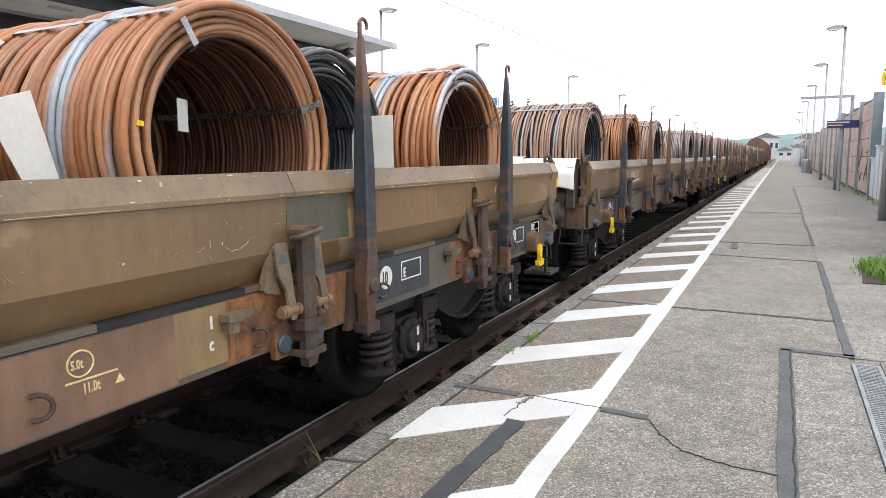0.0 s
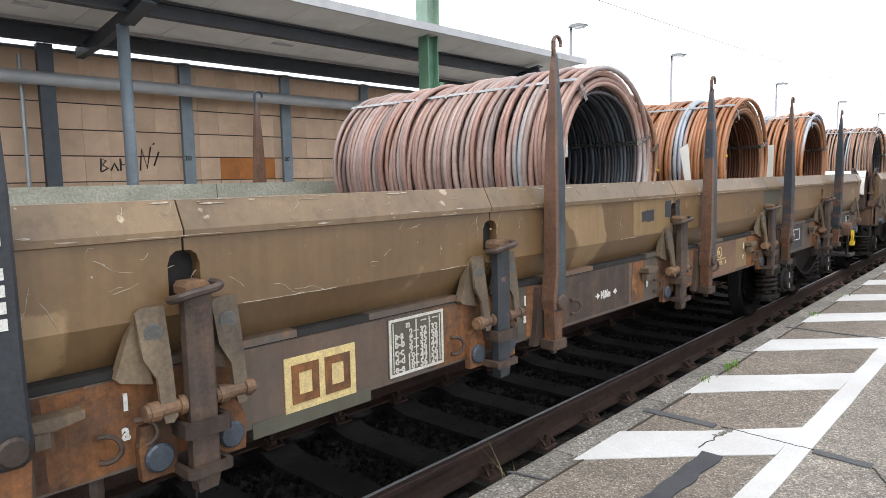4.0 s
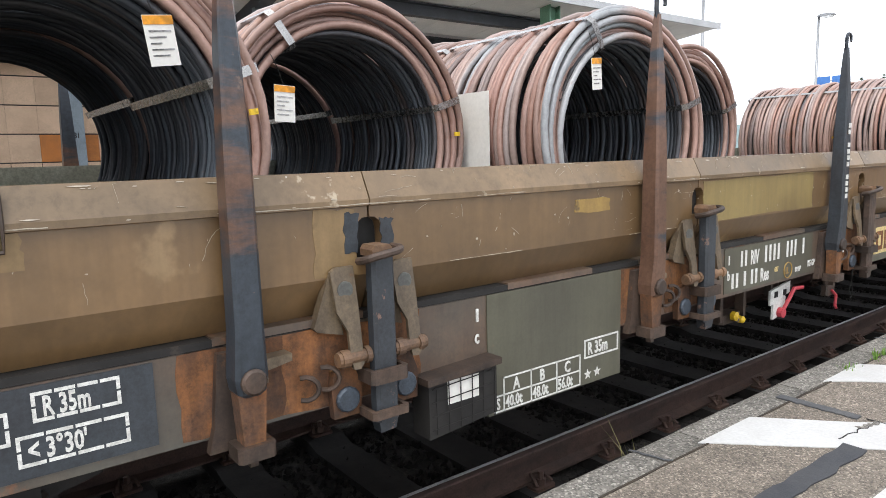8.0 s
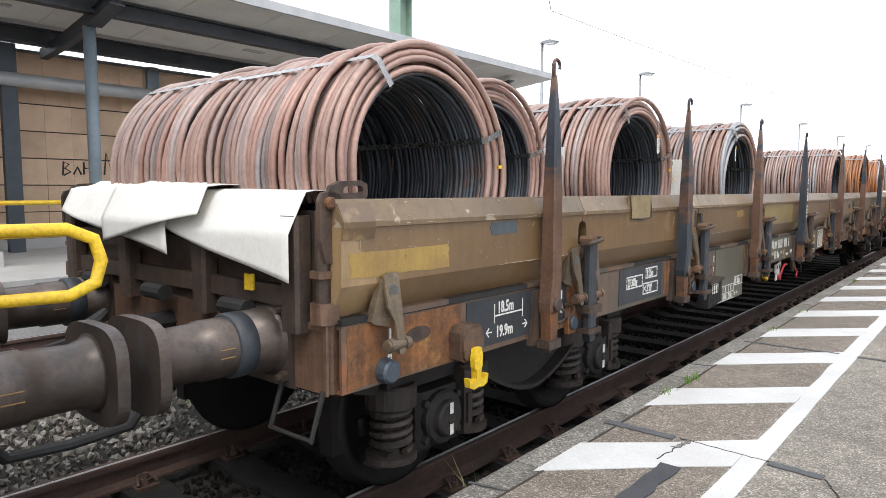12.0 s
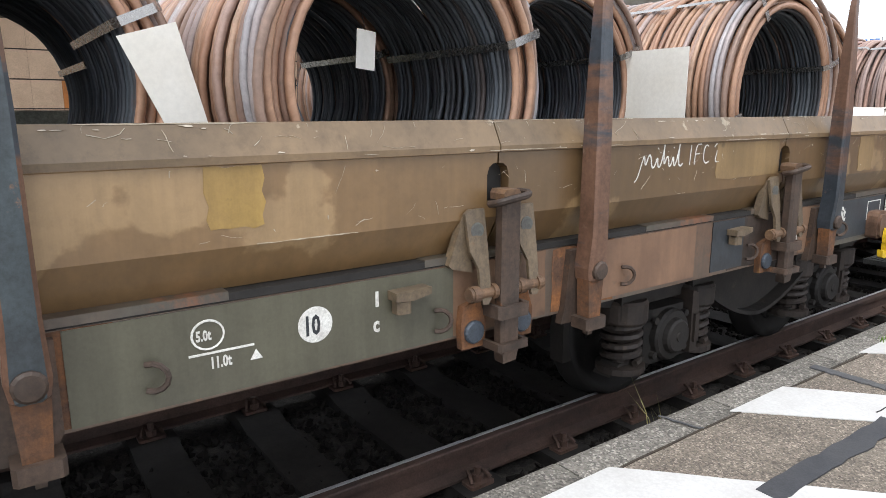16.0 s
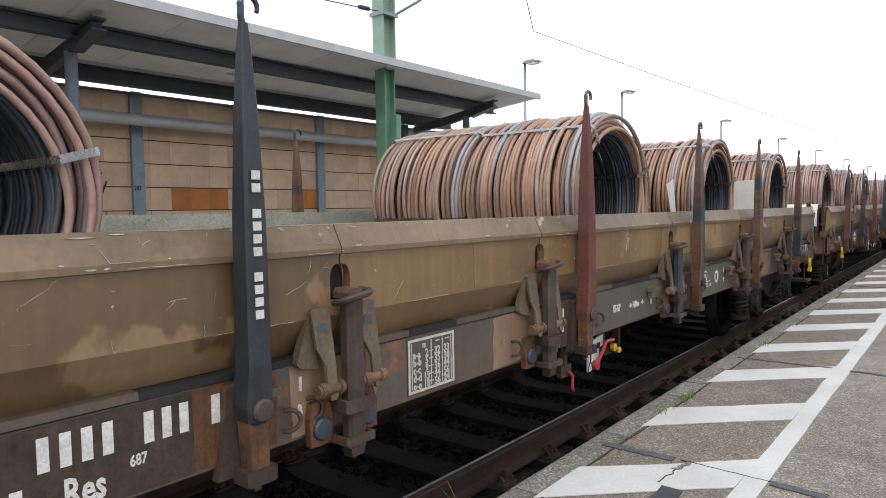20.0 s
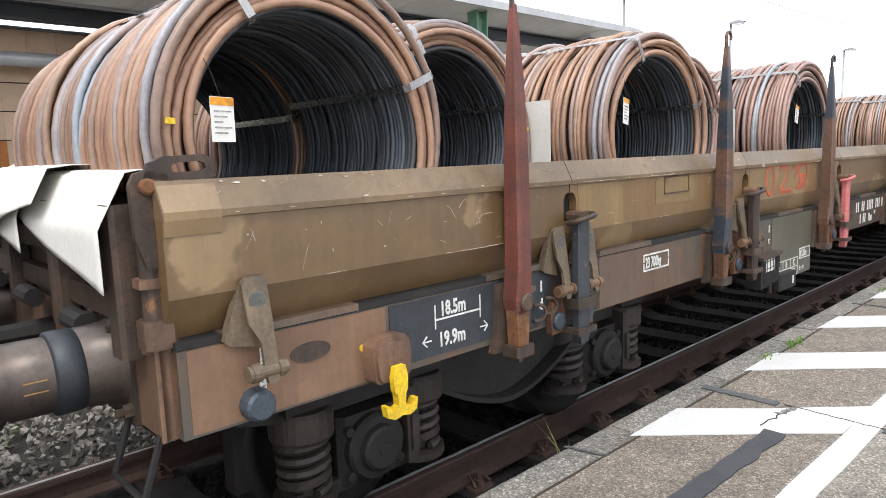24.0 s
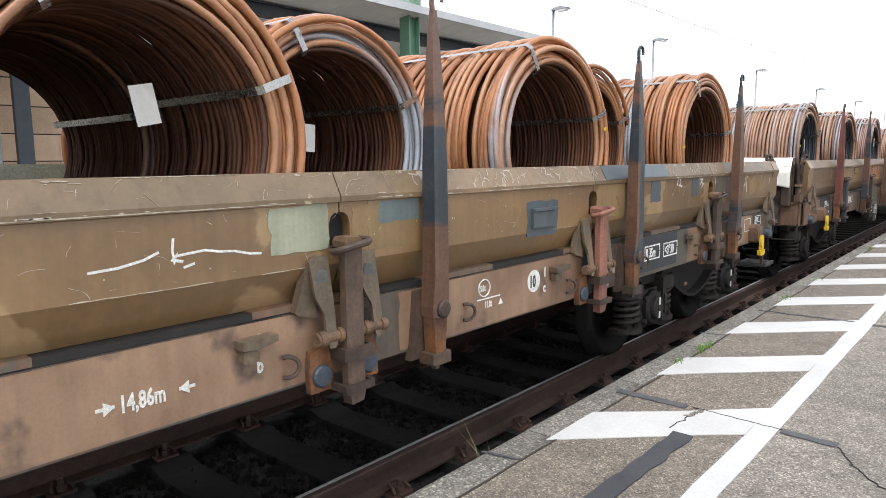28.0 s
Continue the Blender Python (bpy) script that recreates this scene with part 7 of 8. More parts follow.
scrawl = [[(2.25, 1.47), (2.245, 1.43), (2.25, 1.385), (2.26, 1.42), (2.24, 1.4), (2.28, 1.39)], [(2.25, 1.41), (2.3, 1.415), (2.36, 1.42), (2.41, 1.41), (2.47, 1.405), (2.53, 1.39), (2.58, 1.385)], [(2.28, 1.37), (2.32, 1.38)], [(1.98, 1.39), (2.07, 1.395), (2.15, 1.41), (2.2, 1.43)], [(6.88, 1.53), (6.9, 1.57), (6.92, 1.53), (6.94, 1.56), (6.95, 1.53)], [(6.92, 1.49), (6.98, 1.55)], [(6.92, 1.54), (6.98, 1.49)], [(6.94, 1.46), (7.0, 1.5)],
          [(6.42, 1.5), (6.44, 1.55), (6.48, 1.55), (6.49, 1.51), (6.45, 1.5), (6.52, 1.49)], [(7.28, 1.54), (7.29, 1.48), (7.31, 1.53), (7.33, 1.48), (7.35, 1.54)],
          [(7.5, 1.48), (7.53, 1.42), (7.55, 1.48), (7.52, 1.38)], [(7.83, 1.47), (7.83, 1.4)], [(7.9, 1.44), (7.94, 1.45), (7.96, 1.41), (7.92, 1.39), (7.9, 1.42)], [(7.92, 1.38), (8.02, 1.37)],
          [(8.02, 1.55), (8.05, 1.49)], [(8.1, 1.43), (8.17, 1.51), (8.2, 1.53)], [(8.13, 1.51), (8.17, 1.47), (8.18, 1.38)], [(8.95, 1.5), (8.93, 1.44), (8.97, 1.44), (8.96, 1.48)]]
strokes(c, scrawl, "white", 0.006, label="white scrawl that cannot be read")
strokes(c, [[(7.85, 1.55), (8.0, 1.46), (8.12, 1.42), (8.16, 1.53)], [(8.22, 1.49), (8.45, 1.485)], [(8.33, 1.49), (8.335, 1.37)], [(8.55, 1.47), (8.62, 1.46), (8.58, 1.41), (8.66, 1.4)]], "tan_patch", 0.022, label="tan brushed strokes")
tops = []
r = random.Random(8)
for y0, l in ((3.4, 0.2), (3.9, 0.4), (4.45, 0.5), (5.0, 0.15), (6.24, 0.13), (6.62, 0.12), (6.78, 0.2), (7.3, 0.06), (8.34, 0.12), (8.8, 0.15)):
    for i in range(int(l / 0.011)):
        y, z, q, k = y0 + i * 0.011 + r.uniform(-0.01, 0.01), r.uniform(1.585, 1.655), r.uniform(0, 6.28), r.uniform(0.008, 0.02)
        pts = []
        for _ in range(4):
            pts.append((y, z))
            q += r.uniform(-0.9, 0.9)
            y, z = y + k * math.cos(q), min(1.662, max(1.578, z + k * math.sin(q)))
        tops.append(pts)
cap_lines = strokes(c, tops[::2], "bare", 0.0034, x=1.36, label="white scrawl along the top edge")
cap_lines.data.transform(Matrix(((1, 0, -0.51, 1.3785 - 1.36 + 0.51 * 1.574), (0, 1, 0, 0), (0, 0, 1, 0), (0, 0, 0, 1))))
cap_blue = part("paint_patch", Shape().add([(1.3765, 5.2, 1.577), (1.3765, 6.22, 1.577), (1.329, 6.23, 1.667), (1.329, 5.2, 1.667), (1.36, 5.2, 1.577), (1.36, 6.22, 1.577), (1.31, 6.23, 1.667), (1.31, 5.2, 1.667)], [(0, 1, 2, 3), (0, 4, 5, 1), (1, 5, 6, 2), (2, 6, 7, 3), (3, 7, 4, 0)]), "blue_patch", c)
cap_blue.data.transform(Matrix.Translation((0.0022, 0, 0.001)))
for k in ("f1", "f2", "f3"):
    scratches(wagons[k], 7, 160)
    data_table(wagons[k], 0.03, 0.865)
    size_field(wagons[k], -8.1)
strokes(wagons["f1"], [[(-6.8, 1.35), (-6.75, 1.5), (-6.65, 1.38), (-6.6, 1.52), (-6.5, 1.36), (-6.4, 1.5), (-6.3, 1.4), (-6.2, 1.5)], [(-6.9, 1.33), (-6.1, 1.36)]], "white", 0.012, label="white sprayed tag that cannot be read")
def front_painted(key, front):
    """A rusty stake whose outer face keeps its paint."""
    me = shared(key, stake_shape, "stake")
    if len(me.materials) < 2:
        me.materials.append(M[front])
        for p in me.polygons:
            if abs(p.normal.x) > 0.75 and p.center.x > 1.43:
                p.material_index = 1
    return me


def near_stakes(w, ys):
    return [o for o in w.children if o.name.startswith("stake") and o.data is SHARED[("stake", 1)] and any(abs(o.matrix_basis.translation.y - y) < 0.01 for y in ys)]


for o in near_stakes(b, (1.27, -7.68)):
    o.data = shared(("red_stake",), stake_shape, "stake_red")
    tagged(o, "dull red painted stake")
for w, ys in ((a, (1.27, 3.46, 7.66)), (b, (3.46,)), (c, (5.53,))):
    for o in near_stakes(w, ys):
        o.data = front_painted(("blue_faced_stake",), "stake_front")
        tagged(o, "rusty stake with a worn blue-grey painted face")
for w, y in ((a, 1.27), (c, 3.46), (c, 5.53), (c, 7.66)):
    for o in w.children:
        if o.name.startswith("stake") and o.matrix_basis.translation.y == y:
            for k in o.children:
                if k.name.startswith("neck"):
                    k.data = shared(("red_neck",), stake_neck, "red_oxide")
                    tagged(k, "orange-red primed neck below the pin")
TERRA = shared(("terracotta_latch",), latch_post, "terracotta"), shared(("terracotta_head",), latch_head, "terracotta"), shared(("terracotta_ring",), latch_ring, "terracotta")
for o in c.children:
    if o.name.startswith("side_latch") and abs(o.matrix_basis.translation.y - 5.05) < 0.01:
        o.data = TERRA[0]
        tagged(o, "terracotta painted latch post")
        for k in o.children:
            if k.name.startswith("head"):
                k.data = TERRA[1]
            elif k.name.startswith("ring"):
                k.data = TERRA[2]
peel = random.Random(12)
for i in range(14):
    y, z = 5.2 + peel.random() ** 1.4 * 0.2, peel.uniform(0.86, 1.04)
    k = peel.uniform(0.012, 0.034)
    flake = [(y + k * math.cos(q) * peel.uniform(0.5, 1.2), z + 1.3 * k * math.sin(q) * peel.uniform(0.5, 1.2)) for q in (0, 0.7, 1.4, 2.1, 2.8, 3.5, 4.2, 4.9, 5.6)]
    part("peeled_spot", Shape().prism_x(flake, FX - 0.004, FX + 0.0025 + i * 0.0002), "peeled", c)
PINK = shared(("pink_latch",), latch_post, "pink"), shared(("pink_ring",), latch_ring, "pink")
reds = [o for o in b.children if o.name.startswith("side_latch") and o.matrix_basis.translation.x >= 0 and -3.6 < o.matrix_basis.translation.y < -2.0]
for o in reds[:1]:
    o.data = PINK[0]
    tagged(o, "pink-red painted latch post")
    for k in o.children:
        if k.name.startswith("ring"):
            k.data = PINK[1]
SLATE = shared(("slate_latch",), latch_post, "flaked")
for w, ys in ((a, (-7.19, -5.05, 0.79, -2.95)), (b, (2.95, -7.19))):
    for o in w.children:
        if o.name.startswith("side_latch") and any(abs(o.matrix_basis.translation.y - y) < 0.01 for y in ys):
            o.data = SLATE
for w, y in ((a, -1.26), (b, -1.26)):
    for o in w.children:
        if o.name.startswith("stake") and o.data is SHARED[("stake", 1)] and abs(o.matrix_basis.translation.y - y) < 0.01:
            o.data = shared(("dark_stake",), stake_shape, "slate")
            for i in range(12):
                if i not in (4, 9):
                    part("number_bar", Shape().box(1.474, 1.4785, -0.02, 0.012, 1.36 + i * 0.043, 1.39 + i * 0.043), "white", o)

for o in a.children:
    if o.name.startswith("stake") and o.matrix_basis.translation.x >= 0:
        y = o.matrix_basis.translation.y
        shift = {-1.26: -0.07, -3.48: 0.04, 5.53: 0.04}.get(round(y, 2), 0.0)
        o.matrix_basis = pose(0, y + shift, 0)

# ---- across the tracks: platform, station wall, canopy ----
M["tile"] = material("sandy_wall_tile", (0.70, 0.505, 0.35), (0.58, 0.41, 0.28), 2.0, 70, 0.85, 0, 0.15, vary=0.1, grain=0.2)
M["tile_orange"] = material("orange_wall_tile", (0.55, 0.2, 0.045), (0.42, 0.16, 0.045), 3.0, 70, 0.8, 0, 0.15, vary=0.12)
M["flange_slate"] = material("slate_blue_flange", (0.07, 0.085, 0.1), (0.055, 0.066, 0.08), 3, 60, 0.5, 0.1, 0.05)
M["joint"] = material("dark_wall_joint", (0.05, 0.04, 0.035), None, 4, 40, 0.9)
M["canopy_soffit"] = material("beige_grey_soffit_panel", (0.80, 0.775, 0.73), (0.70, 0.68, 0.64), 1.5, 60, 0.7, 0, 0.05, vary=0.04, grain=0.1)
M["canopy_edge"] = material("pale_grey_metal_edge", (0.58, 0.585, 0.585), (0.48, 0.485, 0.49), 2, 60, 0.5, 0.2, 0.04)
M["beam"] = material("dark_slate_beam", (0.06, 0.068, 0.078), (0.045, 0.05, 0.058), 3, 60, 0.5, 0.1, 0.05)
M["pipe"] = material("light_grey_tube", (0.5, 0.515, 0.52), (0.42, 0.435, 0.44), 2, 60, 0.4, 0.3, 0.04)
M["post_blue"] = material("blue_grey_post", (0.25, 0.305, 0.34), (0.2, 0.245, 0.275), 3, 60, 0.5, 0.1, 0.05)
M["mast_green"] = material("sage_green_mast", (0.3, 0.43, 0.34), (0.25, 0.36, 0.28), 3, 60, 0.55, 0.1, 0.1, (0.3, 0.35, 0.3), (0.66, 0.72), 8)
# the mast's green below the roof, canopy shade put into the colour
M["mast_low"] = material("shaded_green_mast", (0.17, 0.33, 0.22), (0.135, 0.27, 0.175), 3, 60, 0.5, 0.1, 0.1)
M["lamp_grey"] = material("grey_lamp_metal", (0.36, 0.37, 0.38), (0.3, 0.31, 0.32), 3, 60, 0.45, 0.4, 0.04)
M["glass_pale"] = material("frosted_lamp_cover", (0.7, 0.71, 0.7), (0.62, 0.63, 0.62), 3, 40, 0.25, 0, 0.0, grain=0.05)
M["barrier"] = material("pale_barrier_panel", (0.62, 0.64, 0.65), (0.55, 0.57, 0.58), 2, 60, 0.6, 0, 0.04)
M["platform_far"] = material("pale_far_platform", (0.5, 0.49, 0.47), (0.42, 0.41, 0.39), 1, 80, 0.85, 0, 0.2)
M["wire"] = material("dark_wire", (0.09, 0.09, 0.09), None, 4, 40, 0.6, 0.4, 0)
M["scrawl"] = material("black_spray", (0.015, 0.014, 0.013), None, 4, 40, 0.6)

solid("far_platform", Shape().box(-40, -6.3, -45, 330, -0.32, 0.55), "platform_far", "pale platform across the tracks", "platform", kind="structure")
solid("far_platform_kerb", Shape().prism_y([(-6.32, 0.55), (-6.10, 0.55), (-6.10, 0.40), (-6.22, 0.36), (-6.22, -0.32), (-6.32, -0.32)], -45, 330), "platform_far", "concrete kerb of the platform across the tracks", "kerb", kind="structure")

# Tiled station wall.
WX, WTOP = -10.95, 4.28
wall = thing("wall_station", "station back wall of sandy rectangular tiles with dark joints", "wall", kind="structure")
part("wall_core", Shape().box(WX - 0.3, WX - 0.02, -14.0, 19.5, 0.55, WTOP), "joint", wall)
tile_me = Shape().box(-0.02, 0.0, 0.0015, 0.4885, 0.012, 0.503).mesh("tile", M["tile"])
tile_or = Shape().box(-0.02, 0.0, 0.0015, 0.4885, 0.012, 0.503).mesh("tile", M["tile_orange"])
rows_z = [0.75, 1.265, 1.78, 2.295, 2.81, 3.325, 3.84]
rt = random.Random(8)
joined = Shape()
for j in range(-26, 38):
    y = 0.22 + j * 0.49
    for i, z in enumerate(rows_z):
        orange = (i == 2 and (8.0 < y < 9.4 or 11.0 < y < 12.1 or 1.3 < y < 2.4 or -3.1 < y < -2.2)) or (i == 2 and rt.random() < 0.02)
        h = 1.0 if i < 6 else 0.86
        if 1 < i and -1.0 < y < 17.5:
            t = part("tile", tile_or if orange else tile_me, None, wall)
            t.matrix_basis = pose(WX + rt.uniform(-0.004, 0.003), y, z) @ Matrix.Diagonal((1, 1, h, 1))
        else:
            joined.box(WX - 0.02, WX + rt.uniform(-0.004, 0.002), y + 0.006, y + 0.484, z + 0.008, z + 0.505 * h)
tagged(part("tiles", joined, "tile", wall), kind="stuff")
for y, number in ((-0.3, "279"), (2.3, "281"), (7.28, "283"), (9.87, "287"), (12.45, ""), (15.0, ""), (17.5, "")):
    p = part("pilaster", Shape().box(WX, WX + 0.09, y - 0.13, y + 0.13, 0.55, 4.26), "post_blue", wall, "blue-grey steel pilaster")
    part("cap", Shape().box(WX, WX + 0.12, y - 0.1, y + 0.1, 4.26, 4.33), "lamp_grey", p)
    if number:
        letters(number, 0.14, "scrawl", p, WX + 0.093, y - 0.115, 2.22, narrow=0.8)
s = Shape()
for pts in ([(5.4, 1.98), (5.42, 2.25), (5.52, 2.2), (5.44, 2.12), (5.55, 2.05), (5.42, 1.98)], [(5.6, 2.0), (5.68, 2.15), (5.75, 2.0)], [(5.8, 2.0), (5.8, 2.25), (5.82, 2.12), (5.92, 2.14), (5.92, 2.0)], [(6.0, 2.2), (6.02, 2.0), (6.1, 2.12)], [(6.2, 2.0), (6.25, 2.45), (6.35, 2.05), (6.45, 2.5)], [(6.5, 2.1), (6.62, 2.4)], [(6.5, 2.55), (6.53, 2.58)]):
    s.tube([(WX + 0.006, a, b) for a, b in pts], 0.02, 4)
part("graffiti", s, "scrawl", wall, "black sprayed scrawl that cannot be read")
part("coping", Shape().box(WX - 0.32, WX + 0.02, -14, 19.5, WTOP, WTOP + 0.05), "lamp_grey", wall)
part("plinth", Shape().box(WX - 0.02, WX + 0.05, -14, 19.5, 0.55, 0.75), "platform_far", wall)

tube = thing("wall_tube", "long pale grey tube along the station wall", "pipe")
part("tube_body", Shape().tube([(-10.3, -14, 3.66), (-10.3, 17.6, 3.66)], 0.125, 14), "pipe", tube, smooth=True)
for y in (-8.0, -2.7, 2.5, 7.6, 12.7, 17.3):
    part("bracket", Shape().box(-10.86, -10.3, y - 0.03, y + 0.03, 3.60, 3.66), "post_blue", tube)

can = thing("platform_canopy", "flat station canopy with beige soffit panels and dark steel beams", "canopy")
FA, FB = -6.95, -10.8
part("roof", Shape().prism_y([(FA, 5.06), (FA, 5.0), (FB - 0.5, 4.56), (FB - 0.5, 4.72)], -14, 17.55), "canopy_edge", can)
part("fascia", Shape().prism_y([(FA - 0.02, 4.93), (FA + 0.05, 4.93), (FA + 0.05, 5.09), (FA - 0.02, 5.09)], -14, 17.57), "canopy_edge", can, "pale metal roof edge")
for i in range(20):
    y = 17.5 - i * 1.6
    for x0, x1 in ((-6.98, -8.4), (-8.42, -9.9)):
        z0, z1 = 4.985 + (x0 - FA) * 0.114, 4.985 + (x1 - FA) * 0.114
        part("soffit_panel", Shape().prism_y([(x0, z0), (x0, z0 - 0.02), (x1, z1 - 0.02), (x1, z1)], y - 1.59, y), "canopy_soffit", can)


def i_beam(y0, y1, x, z, h, w):
    return Shape().prism_y([(x - w, z), (x + w, z), (x + w, z + 0.03), (x + 0.015, z + 0.03), (x + 0.015, z + h - 0.03), (x + w, z + h - 0.03), (x + w, z + h), (x - w, z + h), (x - w, z + h - 0.03), (x - 0.015, z + h - 0.03), (x - 0.015, z + 0.03), (x - w, z + 0.03)], y0, y1)


part("beam", i_beam(-14, 16.9, -8.15, 4.55, 0.27, 0.1), "beam", can, "dark steel edge beam")
part("beam", i_beam(-14, 17.3, -10.1, 4.28, 0.3, 0.1), "beam", can, "dark steel back beam")
for y in (-6.0, 5.0, 16.0):
    p = part("column", Shape().tube([(-8.5, y, 0.55), (-8.5, y, 4.42)], 0.1, 16), "post_blue", can, "round grey canopy column", True)
    arm = Shape().prism_y([(-7.55, 4.74), (-7.5, 4.62), (-8.3, 4.42), (-9.3, 4.22), (-10.5, 4.12), (-10.5, 4.3), (-9.4, 4.45), (-8.4, 4.62)], y - 0.07, y + 0.07)
    arm.prism_y([(-7.45, 4.80), (-7.45, 4.77), (-8.3, 4.6), (-8.3, 4.63)], y - 0.12, y + 0.12).prism_y([(-7.45, 4.62), (-7.45, 4.59), (-8.3, 4.38), (-8.3, 4.41)], y - 0.12, y + 0.12)
    part("arm", arm, "beam", can, "tapered dark cantilever arm")
    q = part("back_column", Shape().box(-10.55, -10.35, y - 0.75, y - 0.55, 0.55, 4.3), "beam", can)
    part("flange", Shape().box(-10.34, -10.32, y - 0.78, y - 0.52, 0.55, 4.3), "flange_slate", can)
    part("downpipe", Shape().tube([(-10.6, y - 1.0, 0.55), (-10.6, y - 1.0, 4.1)], 0.04, 8), "pipe", can)
for y in (-2.0, 1.4, 3.6, 8.5, 13.0):
    part("ceiling_lamp", Shape().box(-9.35, -9.2, y, y + 0.5, 4.68, 4.72), "glass_pale", can)

# Low barrier with square holes, seen through the gaps between wagons.
bar = thing("stair_barrier", "pale perforated stair barrier panel across the tracks", "barrier")
for i in range(3):
    y0 = 0.3 + i * 1.0
    p = part("panel", Shape().box(-8.03, -8.0, y0, y0 + 0.98, 0.78, 1.53), "barrier", bar)
    holes = Shape()
    for a in range(8):
        for b in range(6):
            holes.box(-8.0, -7.997, y0 + 0.06 + a * 0.118, y0 + 0.10 + a * 0.118, 0.84 + b * 0.118, 0.88 + b * 0.118)
    tagged(part("holes", holes, "beam", p), kind="stuff")
part("base", Shape().box(-8.15, -7.95, 0.2, 3.4, 0.55, 0.78), "platform_far", bar)
part("hand_rail", Shape().tube([(-8.0, 0.2, 1.57), (-8.0, 3.4, 1.57)], 0.025, 8), "pipe", bar)

part("yellow_rail", Shape().tube([(-7.9, 4.4, 1.50), (-7.9, 3.2, 1.50), (-7.9, 3.05, 1.42), (-7.9, 3.1, 1.1), (-7.9, 3.25, 1.0), (-7.9, 4.4, 1.0)], 0.035, 8), "yellow", bar, "yellow tubular rail")

# Catenary mast through the canopy.
mast = thing("catenary_mast", "sage green steel mast that rises through the canopy", "mast")
MX, MY = -7.35, 11.35


def h_mast(z0, z1, a, b):
    s = Shape()
    s.box(MX - a, MX + a, MY - b, MY - b + 0.03, z0, z1).box(MX - a, MX + a, MY + b - 0.03, MY + b, z0, z1).box(MX - 0.02, MX + 0.02, MY - b + 0.03, MY + b - 0.03, z0, z1)
    return s


part("lower_post", h_mast(0.55, 5.05, 0.15, 0.17), "mast_low", mast, "lower post, deeper green for the canopy's shade")
part("upper_post", h_mast(5.05, 11.0, 0.17, 0.2), "mast_green", mast)
part("clamp", Shape().box(MX - 0.22, MX + 0.22, MY - 0.24, MY + 0.24, 6.1, 6.18), "lamp_grey", mast)
part("arm_tube", Shape().tube([(MX + 0.1, MY + 0.2, 6.15), (MX + 1.5, MY + 0.9, 6.9), (MX + 2.8, MY + 1.2, 7.2)], 0.03, 8), "lamp_grey", mast)
part("insulator", Shape().tube([(MX + 0.9, MY + 0.6, 6.58), (MX + 1.4, MY + 0.85, 6.85)], [0.07, 0.07], 10), "beam", mast)
part("stay_wire", Shape().tube([(MX, MY - 0.2, 6.2), (MX + 0.2, MY - 2.0, 6.0), (MX + 0.4, MY - 3.2, 5.9)], 0.012, 6), "wire", mast)
part("stay_insulator", Shape().tube([(MX + 0.06, MY - 0.55, 6.16), (MX + 0.09, MY - 0.85, 6.13)], 0.05, 8), "beam", mast)
box_green = part("switch_box", Shape().box(MX + 0.17, MX + 0.24, MY + 0.1, MY + 0.26, 3.0, 3.9), "mast_low", mast)

part("contact_wire", Shape().tube([(-4.4, 13.0, 5.6), (-4.4, 22.0, 5.69), (-4.4, 41.0, 6.0), (-4.4, 60.0, 6.15), (-4.4, 120.0, 6.1), (-4.4, 240.0, 6.1)], 0.006, 5), "wire", mast, "thin overhead wire")
part("wire_hanger", Shape().tube([(MX + 2.8, MY + 1.2, 7.2), (-4.4, 13.0, 5.6)], 0.008, 5), "wire", mast)


# ---- lamps ----
def street_lamp(x, y, top, side, base, group):
    """A slim pole with a flat lantern; side: +1 or -1, the way the lantern points along x."""
    la = thing("platform_lamp", "slim grey platform lamp with a flat lantern", "lamp", group)
    part("pole", Shape().tube([(x, y, base), (x, y, base + 1.2), (x, y, top)], [0.075, 0.06, 0.045], 12), "lamp_grey", la, smooth=True)
    head = Shape()
    head.prism_y([(x - side * 0.05, top - 0.02), (x + side * 0.1, top + 0.06), (x + side * 0.38, top + 0.07), (x + side * 0.62, top + 0.0), (x + side * 0.6, top - 0.03), (x + side * 0.1, top - 0.03)], y - 0.13, y + 0.13)
    part("lantern", head, "lamp_grey", la)
    part("diffuser", Shape().prism_y([(x + side * 0.12, top - 0.03), (x + side * 0.58, top - 0.03), (x + side * 0.5, top - 0.09), (x + side * 0.2, top - 0.09)], y - 0.11, y + 0.11), "glass_pale", la, "frosted lamp cover")
    return la


for i, y in enumerate((20.92, 29.3, 44.4, 60.0, 76.0, 94.0, 116.0)):
    street_lamp(-9.5, y, 6.9 + 0.1 * (i > 1), 1, 0.55, "lamps across the tracks")

# ---- beside the platform: noise wall, poles, signs ----
M["noise_tile"] = material("pinkish_brown_wall_slab", (0.56, 0.43, 0.37), (0.46, 0.34, 0.29), 1.6, 60, 0.9, 0, 0.2, vary=0.1, grain=0.25)
M["spray_pink"] = material("pink_spray", (0.55, 0.24, 0.32), (0.4, 0.16, 0.22), 3, 40, 0.7)
M["spray_violet"] = material("violet_spray", (0.27, 0.22, 0.36), (0.4, 0.4, 0.45), 3, 40, 0.7)
M["spray_green"] = material("turquoise_spray", (0.1, 0.42, 0.36), (0.07, 0.3, 0.26), 3, 40, 0.7)
M["sign_yellow"] = material("yellow_warning_sign", (0.85, 0.62, 0.02), (0.8, 0.56, 0.02), 3, 40, 0.5, grain=0.05)
M["sign_blue"] = material("dark_blue_display", (0.02, 0.03, 0.13), (0.015, 0.02, 0.1), 3, 40, 0.4, grain=0.05)
M["amber"] = material("amber_display_text", (0.8, 0.42, 0.05), None, 3, 40, 0.5)
